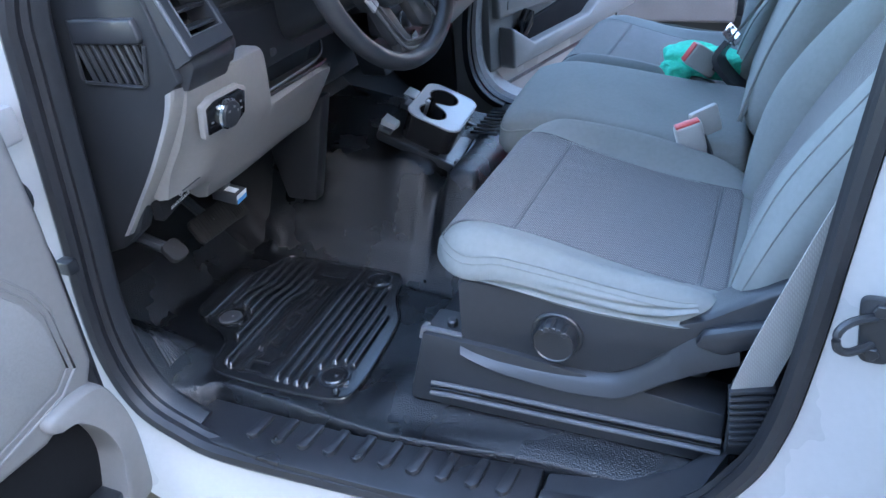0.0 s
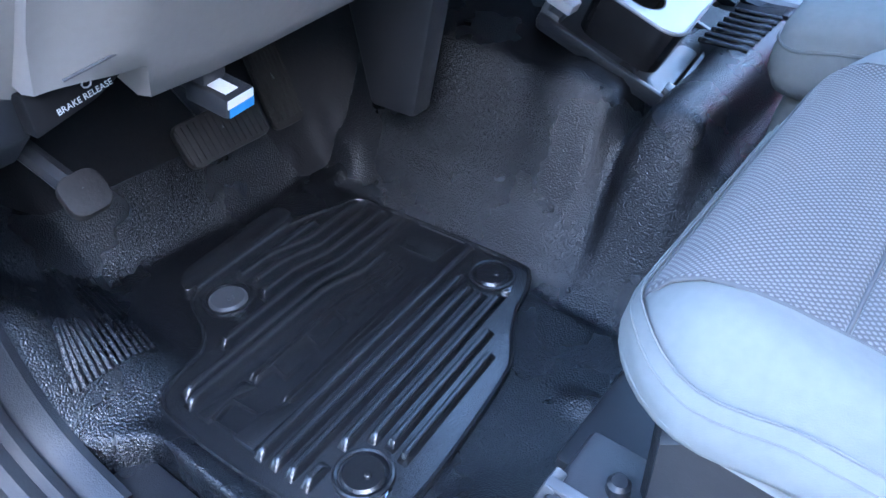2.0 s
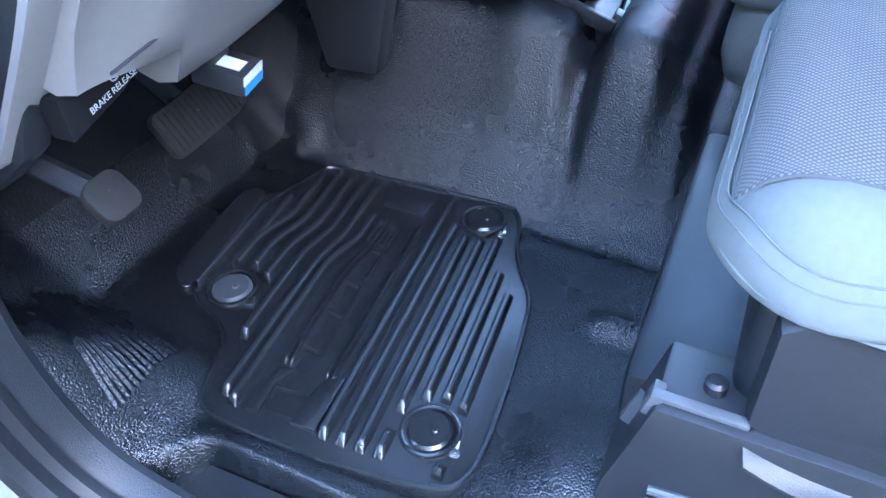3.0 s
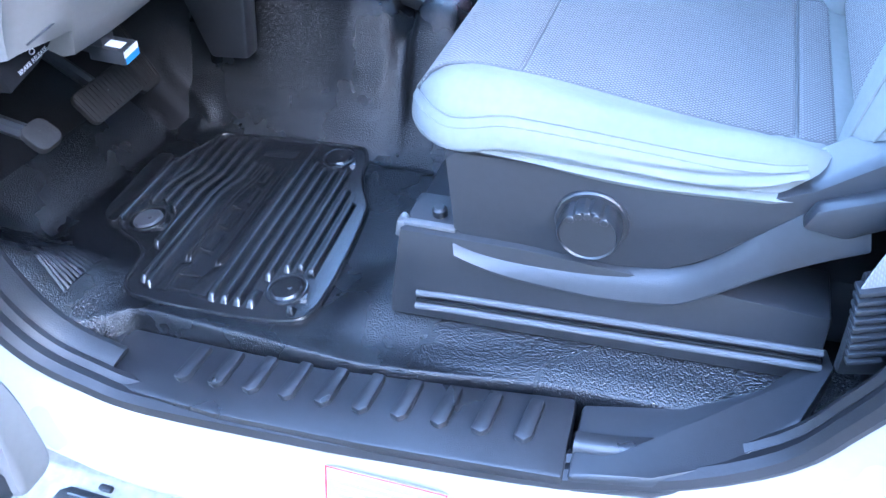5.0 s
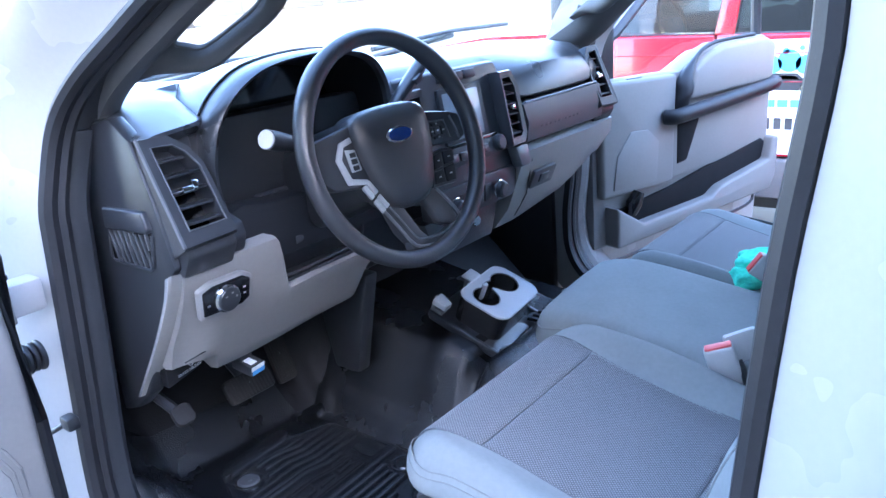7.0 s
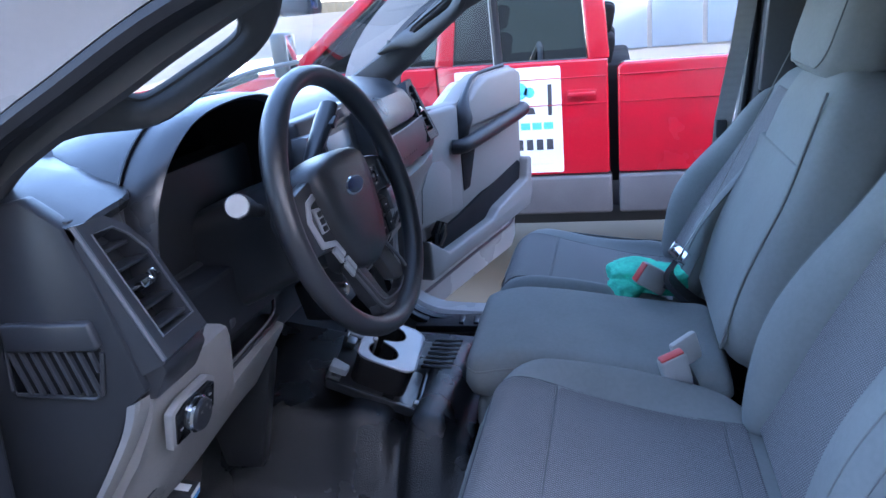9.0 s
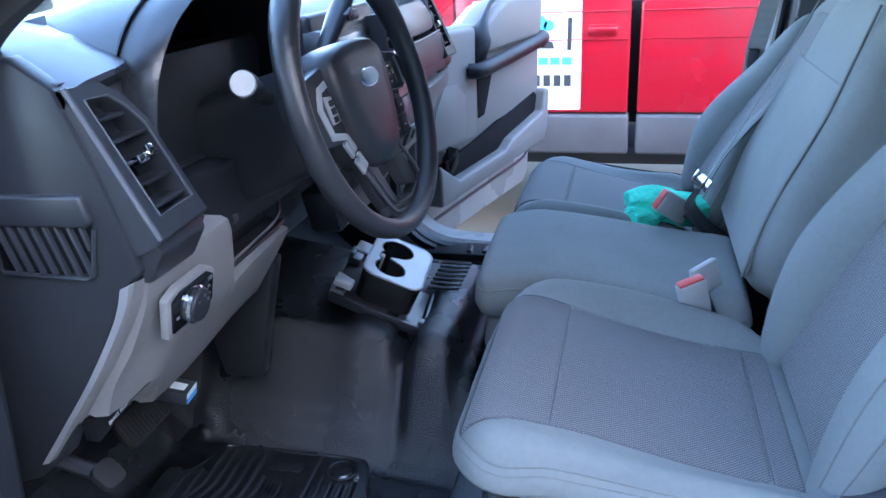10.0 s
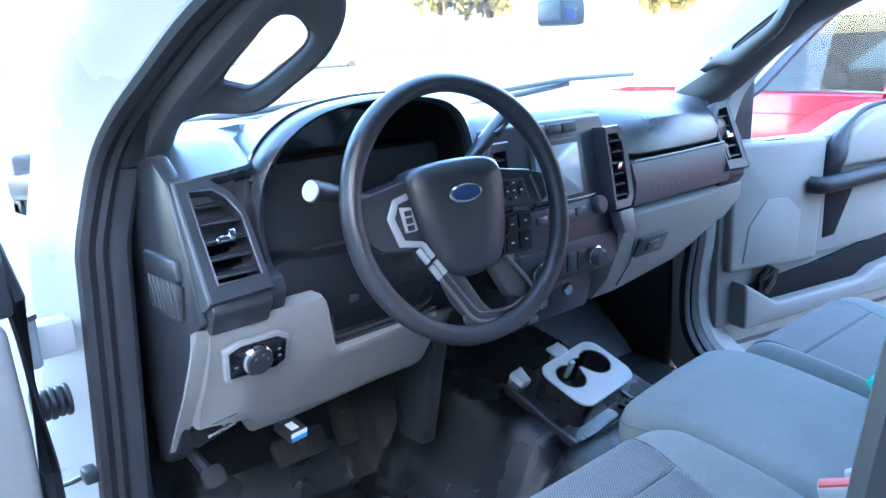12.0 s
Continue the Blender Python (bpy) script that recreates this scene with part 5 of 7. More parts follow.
# camera pod behind the windscreen
mp = thing("dash_camera", (-.796, 1.766, 1.83), "small black windscreen camera pod with a blue lens", "camera pod")
bm = B()
slab(bm, [(p[0], p[1]) for p in rrect(1.766, 1.828, 0.040, 0.028, 0.014, 5)], yz, -.84, -.775, 0.008)
part("body", bm, BLACKP, mp)
bm = B()
box(bm, (-.774, 1.758, 1.822), (0.006, 0.036, 0.024), bev=0.003)
part("lens", bm, BADGE, mp)
bm = B()
cyl(bm, (-.805, 1.766, 1.848), (-.78, 1.766, 1.885), 0.014, n=12)
part("stem", bm, BLACKP, mp)

# ---- steering wheel and column ----
WU, WN = Vector((-.266, 0, .964)), Vector((.964, 0, .266))
WC = Vector((-.552, 1.238, 1.524))
wm = face_frame(WC, WU, Vector((.075, .9972, .0207)))
wheel = thing("steering_wheel", WC, "black leather-grained steering wheel with grey spoke trim", "steering wheel")
R = 0.196
bm = B()
rings = []
for i in range(64):
    a = 2 * math.pi * i / 64
    grip = 0.0165 + 0.0022 * (bump01(0.75, 0.5, a) + bump01(2.39, 0.5, a))
    ring = []
    for k in range(12):
        b = 2 * math.pi * k / 12
        ring.append(wm @ Vector(((R + grip * 0.92 * math.cos(b)) * math.cos(a), (R + grip * 0.92 * math.cos(b)) * math.sin(a), grip * 1.08 * math.sin(b))))
    rings.append(ring)
loft(bm, rings, loop=True)
part("rim", bm, LEATHER, wheel)
bm = B()
hp = [(-.082, .066), (-.04, .078), (.04, .078), (.082, .066), (.090, .03), (.078, -.03), (.055, -.085), (.02, -.103), (-.02, -.103), (-.055, -.085), (-.078, -.03), (-.090, .03)]
hp = [(p.x, p.y) for p in smooth_path([(a, b, 0) for a, b in hp], 3, True)]
f = on(wm)
loft(bm, [[f(a, b, -0.05) for a, b in hp], [f(a * 1.0, b * 1.0, -0.017) for a, b in hp], [f(a * .975, b * .975, -.002) for a, b in hp], [f(a * .90, b * .90, 0.006) for a, b in hp], [f(a * .55, b * .55, 0.011) for a, b in hp]])
hub = part("hub_pad", bm, LEATHER, wheel, "rounded black airbag pad", 50)
bm = B()
loft(bm, [[f(.031 * r * math.cos(i * .2618), .022 + .0145 * r * math.sin(i * .2618), d) for i in range(24)] for r, d in ((1, .006), (1, .0125), (.9, .0145))])
bd = part("badge", bm, CHROME, hub, "plain oval badge")
bm = B()
loft(bm, [[f(.027 * math.cos(i * .2618), .022 + .0115 * math.sin(i * .2618), d) for i in range(24)] for d in (.0115, .0153)])
part("badge_field", bm, BADGE, bd, "plain dark blue oval")
# left spoke: silver frame round a rocker, and a bright four-cell bar below
bm = B()
slab(bm, [(-.075, .060), (-.172, .044), (-.186, .030), (-.184, -.010), (-.150, -.040), (-.070, -.050)], f, -.034, -.010, .006)
lsp = part("spoke", bm, DARKP, wheel)
bm = B()
slab(bm, [(-.092, .040), (-.118, .034), (-.134, .008), (-.124, -.036), (-.084, -.044), (-.080, -.036), (-.112, -.028), (-.121, .006), (-.110, .026), (-.090, .030)], f, -.012, -.0075, .0015)
part("switch_frame", bm, SWITCH, lsp, "bright angular switch frame")
bm = B()
slab(bm, [(-.110, .021), (-.090, .018), (-.086, -.018), (-.108, -.018)], f, -.012, -.0065, .002)
rk = part("rocker", bm, SWITCH, lsp)
for b0, h in ((.010, .008), (-.001, .009), (-.012, .008)):
    bm = B()
    box(bm, (-.0985, b0, -.0068), (.012, h, .004), bev=.001, m=wm)
    part("rocker_mark", bm, BLACKP, rk)
for k in (0, 1):
    for e in (0, 1):
        q = Vector((-.0885, -.0415)).lerp(Vector((-.0590, -.0955)), .24 + .52 * k) + Vector((.0052, .0030)) * (2 * e - 1)
        bm = B()
        box(bm, (0, 0, 0), (.0265, .0098, .006), bev=.0018, m=wm @ pose(q.x, q.y, -.0105, 0, 0, -61.4))
        part("button_bar", bm, SWITCH, wheel, "bright switch bar")
# right spoke: four-way pad above, lower switch cluster below
bm = B()
slab(bm, [(.070, .056), (.158, .040), (.184, .030), (.186, -.012), (.165, -.020), (.070, -.012)], f, -.034, -.010, .006)
rsp = part("spoke", bm, DARKP, wheel)
bm = B()
tube(bm, [f(a, b, -.009) for a, b in ((.088, -.009), (.085, .030), (.136, .026), (.140, -.008))], .0018, 6)
tube(bm, [f(a, b, -.009) for a, b in ((.154, .031), (.160, .010), (.165, -.015))], .0026, 6)
part("button_frame", bm, BEZEL, rsp)
for a, b, w, h in ((.110, .010, .016, .013), (.096, .010, .009, .018), (.125, .009, .009, .018), (.111, .0225, .022, .007), (.110, -.002, .022, .007)):
    bm = B()
    box(bm, (a, b, -.008), (w, h, .006), bev=.002, m=wm)
    part("button", bm, BLACKP, rsp)
    bm = B()
    box(bm, (a, b, -.0048), (.0045, .002, .0006), bev=0, m=wm)
    part("marking", bm, PALEINK, rsp)
bm = B()
slab(bm, [(.082, -.028), (.124, -.023), (.142, -.027), (.130, -.092), (.066, -.089), (.070, -.062)], f, -.034, -.012, .005)
low = part("lower_switch_plate", bm, BLACKP, wheel, "black lower switch plate")
for o in ([(.086, -.032), (.106, -.029), (.102, -.055), (.078, -.058)], [(.110, -.029), (.137, -.031), (.134, -.052), (.107, -.054)], [(.077, -.062), (.099, -.060), (.096, -.085), (.071, -.084)], [(.104, -.058), (.132, -.056), (.126, -.087), (.101, -.086)]):
    bm = B()
    slab(bm, o, f, -.014, -.008, .0022)
    part("button", bm, DEEPP, low)
    bm = B()
    c = (sum(p[0] for p in o) / 4, sum(p[1] for p in o) / 4)
    box(bm, (c[0], c[1], -.0078), (.006, .0022, .0006), bev=0, m=wm)
    part("marking", bm, PALEINK, low)
# lower spokes and the grey trim that runs round them
for o, mt in (([(-.062, -.080), (-.020, -.096), (.006, -.150), (.030, -.178), (-.020, -.178), (-.044, -.140)], DARKP), ([(.035, -.098), (.066, -.086), (.104, -.146), (.094, -.166), (.058, -.152)], TRIMP)):
    bm = B()
    slab(bm, o, f, -.034, -.012, .005)
    part("lower_spoke", bm, mt, wheel)
bm = B()
slab(bm, [(-.030, -.160), (-.005, -.166), (.060, -.170), (.090, -.158), (.098, -.168), (.070, -.190), (.0, -.192), (-.030, -.178)], f, -.030, -.010, .004)
part("lower_bridge", bm, DARKP, wheel)
bm = B()
tube(bm, smooth_path([f(a, b, -.008) for a, b in ((-.067, -.096), (-.046, -.132), (-.028, -.163), (-.006, -.178), (.052, -.183), (.094, -.166), (.105, -.148), (.086, -.116), (.066, -.090))], 4), .0030, 8)
tube(bm, smooth_path([f(a, b, -.009) for a, b in ((-.052, -.093), (-.034, -.124), (-.014, -.157), (.002, -.166), (.050, -.171), (.084, -.161))], 4), .0018, 8)
part("spoke_trim", bm, BEZEL, wheel)
col = thing("steering_column", (-.66, 1.228, 1.47), "black steering column shroud with levers", "steering column")
bm = B()
rings = []
for d, sx, sz, dz in ((-0.035, 0.070, 0.062, 0), (-0.05, 0.082, 0.075, -.004), (-0.12, 0.085, 0.078, -.010), (-0.22, 0.082, 0.085, -.02), (-0.30, 0.08, 0.08, -.03)):
    rings.append([wm @ Vector((a, b + dz, d)) for a, b in rrect(0, 0, sx, sz, 0.035, 5)])
loft(bm, rings)
part("shroud", bm, BLACKP, col, "", 40)
bm = B()
p0, p1 = Vector((-.665, 1.15, 1.535)), Vector((-.622, 1.012, 1.578))
tube(bm, [p0, p0.lerp(p1, .35), p0.lerp(p1, .55), p0.lerp(p1, .8), p1], [0.010, 0.010, 0.014, 0.0165, 0.0165], 16)
st = part("turn_lever", bm, BLACKP, col)
bm = B()
d = (p1 - p0).normalized()
cyl(bm, p1 - d * 0.002, p1 + d * 0.0025, 0.0150, n=24, bev=0.001)
part("lever_cap", bm, BUCKP, st, "pale round lever end")
bm = B()
tube(bm, [(-.655, 1.31, 1.545), (-.65, 1.36, 1.59), (-.645, 1.40, 1.625), (-.642, 1.425, 1.648)], [0.012, 0.016, 0.019, 0.017], 12, flat=0.7)
sh = part("gear_lever", bm, BLACKP, col, "black column gear lever")
bm = B()
box(bm, (-.628, 1.395, 1.622), (0.01, 0.022, 0.012), (30, 0, 0), 0.002)
part("gear_button", bm, DARKP, sh)


# ---- seats ----
def seat_cushion(t, y0, y1, sides, mir=1, dx=0.0):
    """A bucket cushion: stuffed body, three woven inserts, pale side skirt towards the door."""
    yc = (y0 + y1) / 2

    def top(x, y):
        v = (y - yc) / (y1 - y0) * 2 * mir          # -1 at the door side
        u = step01(-.44, 0.07, x)
        z = 1.148 - 0.085 * u - 0.020 * step01(-.30, -.43, x)
        bol = step01(0.62, 0.92, abs(v))
        z += bol * (0.018 + (0.030 if v > 0 else 0.0) * bump01(-.12, .32, x))
        z -= 0.016 * step01(0.80, 1.0, -v)
        z += 0.030 * step01(-.20, .03, x) * step01(.70, .95, -v)
        return z
    cx, hx, hy, roll, rad = -.154, .242, (y1 - y0) / 2, .05, .10

    def skin(x, y):
        """Height of the stuffed surface, with its rolled edge."""
        qx, qy = abs(x - cx) - (hx - rad), abs(y - yc) - (hy - rad)
        d = rad - math.hypot(max(qx, 0), max(qy, 0)) - min(max(qx, qy), 0.0)
        k = max(0.0, min(1.0, 1 - d / roll))
        return top(x, y) - roll * (1 - math.sqrt(max(0.0, 1 - k * k)))
    bm = B()
    pillow(bm, cx, yc, hx, hy, rad, top, lambda x, y: 1.078 - 0.016 * step01(-.3, -.06, x), roll)
    part("cushion", bm, CLOTH, t, "", 50).location.x += dx
    bm = B()
    box(bm, (-.155, yc, 1.0), (.40, (y1 - y0) - .06, .13), bev=.02, seg=3)
    part("seat_pan", bm, BLACKP, t).location.x += dx
    for nm, x0, x1 in (("front_insert", -.388, -.2705), ("centre_insert", -.2700, .0125), ("rear_insert", .013, .052)):
        bm = B()

        def place(i, j):
            x = x0 + (x1 - x0) * i
            flare = 0.030 * step01(-.20, -.39, x)
            a, b = y0 + 0.088 - flare * (mir > 0) * .6, y1 - 0.088 + flare * .6
            return x, a + (b - a) * j
        patch(bm, place, skin, 26, 26, 0.0020, 0.0022)
        part(nm, bm, WEAVE, t, "grey woven insert", 60).location.x += dx
    # sewn seams between and round the inserts
    def rim(x):
        flare = 0.030 * step01(-.20, -.39, x)
        return y0 + 0.088 - flare * (mir > 0) * .6, y1 - 0.088 + flare * .6
    lines = [[(x, rim(x)[0] + (rim(x)[1] - rim(x)[0]) * k / 20) for k in range(21)] for x in (-.388, -.27025, .01275)]
    lines += [[(-.388 + .440 * k / 24, rim(-.388 + .440 * k / 24)[e]) for k in range(25)] for e in (0, 1)]
    for ln in lines:
        bm = B()
        tube(bm, [(x, y, skin(x, y) + 0.0004) for x, y in ln], 0.0014, 6)
        part("insert_seam", bm, THREAD, t).location.x += dx
    # pale skirt round the front corner and down the door side, gathered at its rear end
    loop = dense(rrect(cx, yc, hx, hy, rad, 10), .010)
    path = [(x, y) for x, y in loop if (y - yc) * mir < .10 and x < .026]
    path = [q for q in path if q[0] < -.30 or (yc - q[1]) * mir > hy * .9]
    path.sort(key=lambda q: q[0] - q[1] * mir * .999)
    rows, seam_a, seam_b = [], [], []
    for x, y in path:
        nx_, ny_ = (x - cx) / hx ** 2, (y - yc) / hy ** 2
        qx, qy = max(0.0, abs(x - cx) - (hx - rad)), max(0.0, abs(y - yc) - (hy - rad))
        n = Vector((math.copysign(qx, x - cx), math.copysign(qy, y - yc), 0))
        n = n.normalized() if n.length > 1e-6 else Vector((nx_, ny_, 0)).normalized()
        side = step01(-.34, -.26, x) if (yc - y) * mir > hy * .55 else 0.0
        end = step01(-.07, .024, x) * side
        zt = (top(x, y) - .026) * (1 - side) + (1.126 - .036 * step01(-.34, .02, x)) * side
        zb = 1.066 * (1 - side) + (1.078 - .015 * step01(-.3, -.06, x) - .002 * bump01(-.05, .06, x)) * side
        zb = zb + (zt - .012 - zb) * step01(-.028, .024, x) * side
        ring = []
        for k in range(15):
            f = k / 14
            fold = math.sin(f * (13 + 5 * noise.noise(Vector((x * 9, 3.0, 0)))) + x * 26) * .0034 * side * step01(-.24, -.06, x) * math.sin(math.pi * f)
            fold += .0016 * noise.noise(Vector((x * 22, y * 22, f * 3))) * math.sin(math.pi * f)
            out_ = -.010 * (1 - f) ** 2.2 + .0035 + .0050 * math.sin(math.pi * (.15 + .75 * f)) * (1 - .3 * end) + fold - .018 * step01(.80, 1.0, f)
            ring.append(Vector((x, y, zt + (zb - zt) * f)) + n * out_)
        rows.append(ring)
        seam_a.append(ring[0] + n * .0012)
        seam_b.append(ring[3] + n * .0004)
    bm = B()
    loft(bm, rows, closed=False)
    part("skirt", bm, CLOTH, t, "smooth cloth side skirt", 60).location.x += dx
    for ln in (seam_a, seam_b):
        bm = B()
        tube(bm, ln, 0.0009, 6)
        part("stitch_seam", bm, CLOTHD, t).location.x += dx
    return top


def seat_back(t, y0, y1, base, height, bolster, name="backrest", cloth=None, insert=True, recline=21.0):
    yc, hy = (y0 + y1) / 2, (y1 - y0) / 2
    r = radians(recline)
    m = Matrix(((math.sin(r), 0, -math.cos(r), base[0]), (0, 1, 0, 0), (math.cos(r), 0, math.sin(r), base[1]), (0, 0, 0, 1)))

    def top(x, y):
        return 0.012 * bump01(height * 0.3, height * 0.35, x)

    def shape(x, y, z):
        k = 1 - 0.20 * step01(height * 0.45, height, x)
        return (x, yc + (y - yc) * k, z)
    bm = B()
    pillow(bm, height / 2, yc, height / 2, hy, .10, top, lambda x, y: -0.13, .055, m, shape)
    part(name, bm, cloth or CLOTH, t, "", 50)
    if bolster:
        for sd in (-1, 1):
            def skin(u, phi, grow=0.0):
                """A point on the stuffed side bolster: u up the back, phi round it."""
                x = height * (-.03 + .90 * u)
                s = max(0.0, 1 - abs(2 * u - 1) ** 3.2) ** .5
                a, d = .072 * s * (1 - .25 * step01(.5, 1, u)) + grow, bolster * (.76 if sd < 0 else 1.0) * s * (.62 + .55 * bump01(.36, .42, u)) + grow
                return m @ Vector(shape(x, yc + sd * (hy - .070 + a * math.cos(phi)), -.006 + d * math.sin(phi)))
            bm = B()
            loft(bm, [[skin(.004 + .992 * k / 30, 2 * math.pi * q / 32) for q in range(32)] for k in range(31)])
            bo = part("side_bolster", bm, cloth or CLOTH, t, "", 60)
            for phi in (.55, 1.15):
                bm = B()
                tube(bm, [skin(.04 + .9 * k / 24, phi, .0004) for k in range(25)], .0015, 6)
                part("stitch_seam", bm, CLOTHD, bo)
    if insert:
        bm = B()
        patch(bm, lambda i, j: (0.03 + (height - 0.10) * i, yc + (j - .5) * 2 * hy * (0.56 - 0.10 * i)), top, 30, 24, 0.0045, m=m, warp=shape)
        part("back_insert", bm, WEAVE, t, "grey woven insert", 60)
    return m, top, shape


ds = thing("bucket_seat", (-.16, 1.22, 0.82), "grey cloth driver's seat with woven inserts and black side panel", "seat", "front seats")
seat_cushion(ds, 0.960, 1.478, 1)
seat_back(ds, 0.972, 1.470, (0.056, 1.045), 0.70, 0.066, recline=25.0)
# black plastic side panel
SP = [(-.340, 1.066), (-.328, 1.076), (-.26, 1.073), (-.17, 1.066), (-.09, 1.059), (-.01, 1.058), (.03, 1.074), (.07, 1.104), (.115, 1.138), (.17, 1.165), (.17, 1.10), (.12, 1.075), (.075, 1.060), (.030, 1.046), (-.010, 1.012), (-.047, .976), (-.075, .956), (-.10, .945), (-.17, .937), (-.26, .937), (-.322, .947), (-.341, .962)]


def panel_y(x):
    return 0.962 - 0.006 * step01(-.3, 0.0, x)


bm = B()
loft(bm, [[(a, 1.02, b) for a, b in SP], [(a, panel_y(a) + 0.016, b) for a, b in SP], [((a + .13) * .994 - .13, panel_y(a) + 0.006, (b - 1.0) * .975 + 1.0) for a, b in SP], [((a + .13) * .985 - .13, panel_y(a) + .001, (b - 1.0) * .93 + 1.0) for a, b in SP], [((a + .13) * .96 - .13, panel_y(a), (b - 1.0) * .86 + 1.0) for a, b in SP]])
sp = part("side_panel", bm, DARKP, ds, "black plastic side panel", 40)
# flange that slopes out below the face and sweeps up to the rear
CR = [(-.340, .956), (-.31, .946), (-.26, .940), (-.17, .939), (-.10, .947), (-.072, .958), (-.045, .979), (-.010, 1.014), (.028, 1.046), (.075, 1.060)]
LO = [(-.334, .942), (-.305, .930), (-.26, .919), (-.17, .912), (-.105, .917), (-.075, .925), (-.045, .946), (-.005, .976), (.035, 1.002), (.082, 1.026)]
cr, lo = smooth_path([(a, 0, b) for a, b in CR], 5), smooth_path([(a, 0, b) for a, b in LO], 5)
bm = B()
loft(bm, [[(p.x, panel_y(p.x) + .012, p.z + .003), (p.x, panel_y(p.x) - .001, p.z), ((p.x + q.x) / 2, panel_y(p.x) - .013, (p.z + q.z) / 2 + .001), (q.x, panel_y(p.x) - .021, q.z), (q.x, panel_y(p.x) - .020, q.z - .004), (q.x, panel_y(p.x) + .05, q.z - .012)] for p, q in zip(cr, lo)])
part("lower_flange", bm, DARKP, sp, "sloping lower flange", 40)
bm = B()
cyl(bm, (-.177, panel_y(-.18) + 0.002, 1.003), (-.177, panel_y(-.18) - 0.006, 1.003), 0.040, n=32, bev=0.002)
part("knob_recess", bm, BLACKP, sp)
bm = B()
n = 48
prof = [0.0335 * (1 - 0.07 * (i % 4 == 0) * (6 < i < 20)) for i in range(n)]
loft(bm, [[(-.177 + r * sc_ * math.cos(2 * math.pi * i / n), panel_y(-.18) + dy, 1.003 + r * sc_ * math.sin(2 * math.pi * i / n)) for i, r in enumerate(prof)] for sc_, dy in ((1, 0.0), (1.02, -.012), (1, -.024), (.93, -.028), (.88, -.026))])
kb = part("recline_dial", bm, BLACKP, ds, "ribbed black adjuster dial", 30)
for k in range(5):
    a = radians(50 + 20 * k)
    bm = B()
    cyl(bm, (-.177 + .027 * math.cos(a), panel_y(-.18) - .022, 1.003 + .027 * math.sin(a)), (-.177 + .027 * math.cos(a), panel_y(-.18) - .0295, 1.003 + .027 * math.sin(a)), 0.0048, n=10, bev=0.001)
    part("finger_notch", bm, DARKP, kb)
# lever behind the panel, and the seat track
bm = B()
slab(bm, [(.02, 1.040), (.06, 1.032), (.115, 1.062), (.18, 1.105), (.17, 1.125), (.10, 1.090), (.03, 1.062)], lambda a, b, d: (a, d, b), .935, .957, 0.006)
part("backrest_lever", bm, DARKP, ds)
bm = B()
slab(bm, [(-.440, .815), (-.436, .845), (-.418, .910), (-.405, .962), (-.25, .955), (.072, .915), (.072, .815)], lambda a, b, d: (a, d, b), 0.952, 1.03, 0.005)
bs = part("base_cover", bm, DARKP, ds, "black base cover along the seat track")
for yy, zz, r in ((0.949, .866, .0042), (0.940, .852, .0042), (0.945, .858, .003)):
    bm = B()
    tube(bm, [(-.395, yy, zz - .004), (-.36, yy, zz - .002), (-.1, yy, zz), (.072, yy, zz + .002)], r, 8)
    part("rail", bm, BEZEL if r > .004 else GLOSSB, bs)
bm = B()
box(bm, (-.372, .964, .964), (.072, .010, .006), (0, 3, 0), .002)
box(bm, (-.407, .968, .956), (.010, .020, .024), (0, 16, 0), .002)
part("rail_end", bm, BEZEL, bs)
bm = B()
slab(bm, [(-.432, .895), (-.420, .935), (-.408, .925), (-.415, .885)], lambda a, b, d: (a, d, b), .985, .992, .001)
part("bracket_tooth", bm, BEZEL, bs)
bm = B()
cyl(bm, (-.365, .990, .955), (-.365, .990, .972), .009, n=16, bev=.003)
part("stud", bm, BLACKP, bs)
bm = B()
slab(bm, [(-.44, .80), (-.44, .90), (.3, .90), (.3, .80)], lambda a, b, d: (a, d, b), 1.03, 1.46, 0.01)
part("riser", bm, BLACKP, ds)

cs_ = thing("narrow_seat", (-.19, 1.665, 0.9), "narrow grey cloth centre seat with folded-up back", "seat", "front seats")


def ctop(x, y):
    v = (y - 1.662) / .165
    return 1.162 - 0.045 * step01(-.40, .05, x) - 0.008 * v * v + 0.012 * v - 0.012 * step01(-.36, -.45, x)


bm = B()
pillow(bm, -.208, 1.656, .250, .160, .032, ctop, lambda x, y: 1.04, .024)
part("cushion", bm, CLOTH, cs_, "", 50)
bm = B()
pillow(bm, -.215, 1.662, .228, .160, .04, lambda x, y: 1.045, lambda x, y: .93, .02)
part("lower_cushion", bm, CLOTHD, cs_, "", 50)
bm = B()
tube(bm, [(x, y, ctop(x, y) - 0.030) for x, y in dense(rrect(-.208, 1.656, .2525, .1625, .034, 5), .03)], 0.002, 6, closed=True)
part("piping", bm, CLOTHD, cs_)
bm = B()
slab(bm, [(-.40, .80), (-.40, .935), (.05, .935), (.05, .80)], lambda a, b, d: (a, d, b), 1.53, 1.80, 0.01)
part("base", bm, BLACKP, cs_)
m_c, t_c, w_c = seat_back(cs_, 1.462, 1.895, (0.012, 1.120), 0.56, 0.0, "backrest", CLOTH, False, 19.5)
bm = B()
patch(bm, lambda i, j: (0.03 + 0.355 * i, 1.700 + (j - .5) * .375), t_c, 20, 16, 0.003, m=m_c, warp=w_c)
part("tray_lid", bm, CLOTH, cs_, "stitched lid in the folded centre back", 60)
bm = B()
tube(bm, [m_c @ Vector(w_c(x, 1.510, t_c(x, 1.51) + 0.0015)) for x in [i * .03 for i in range(1, 18)]], 0.0026, 6)
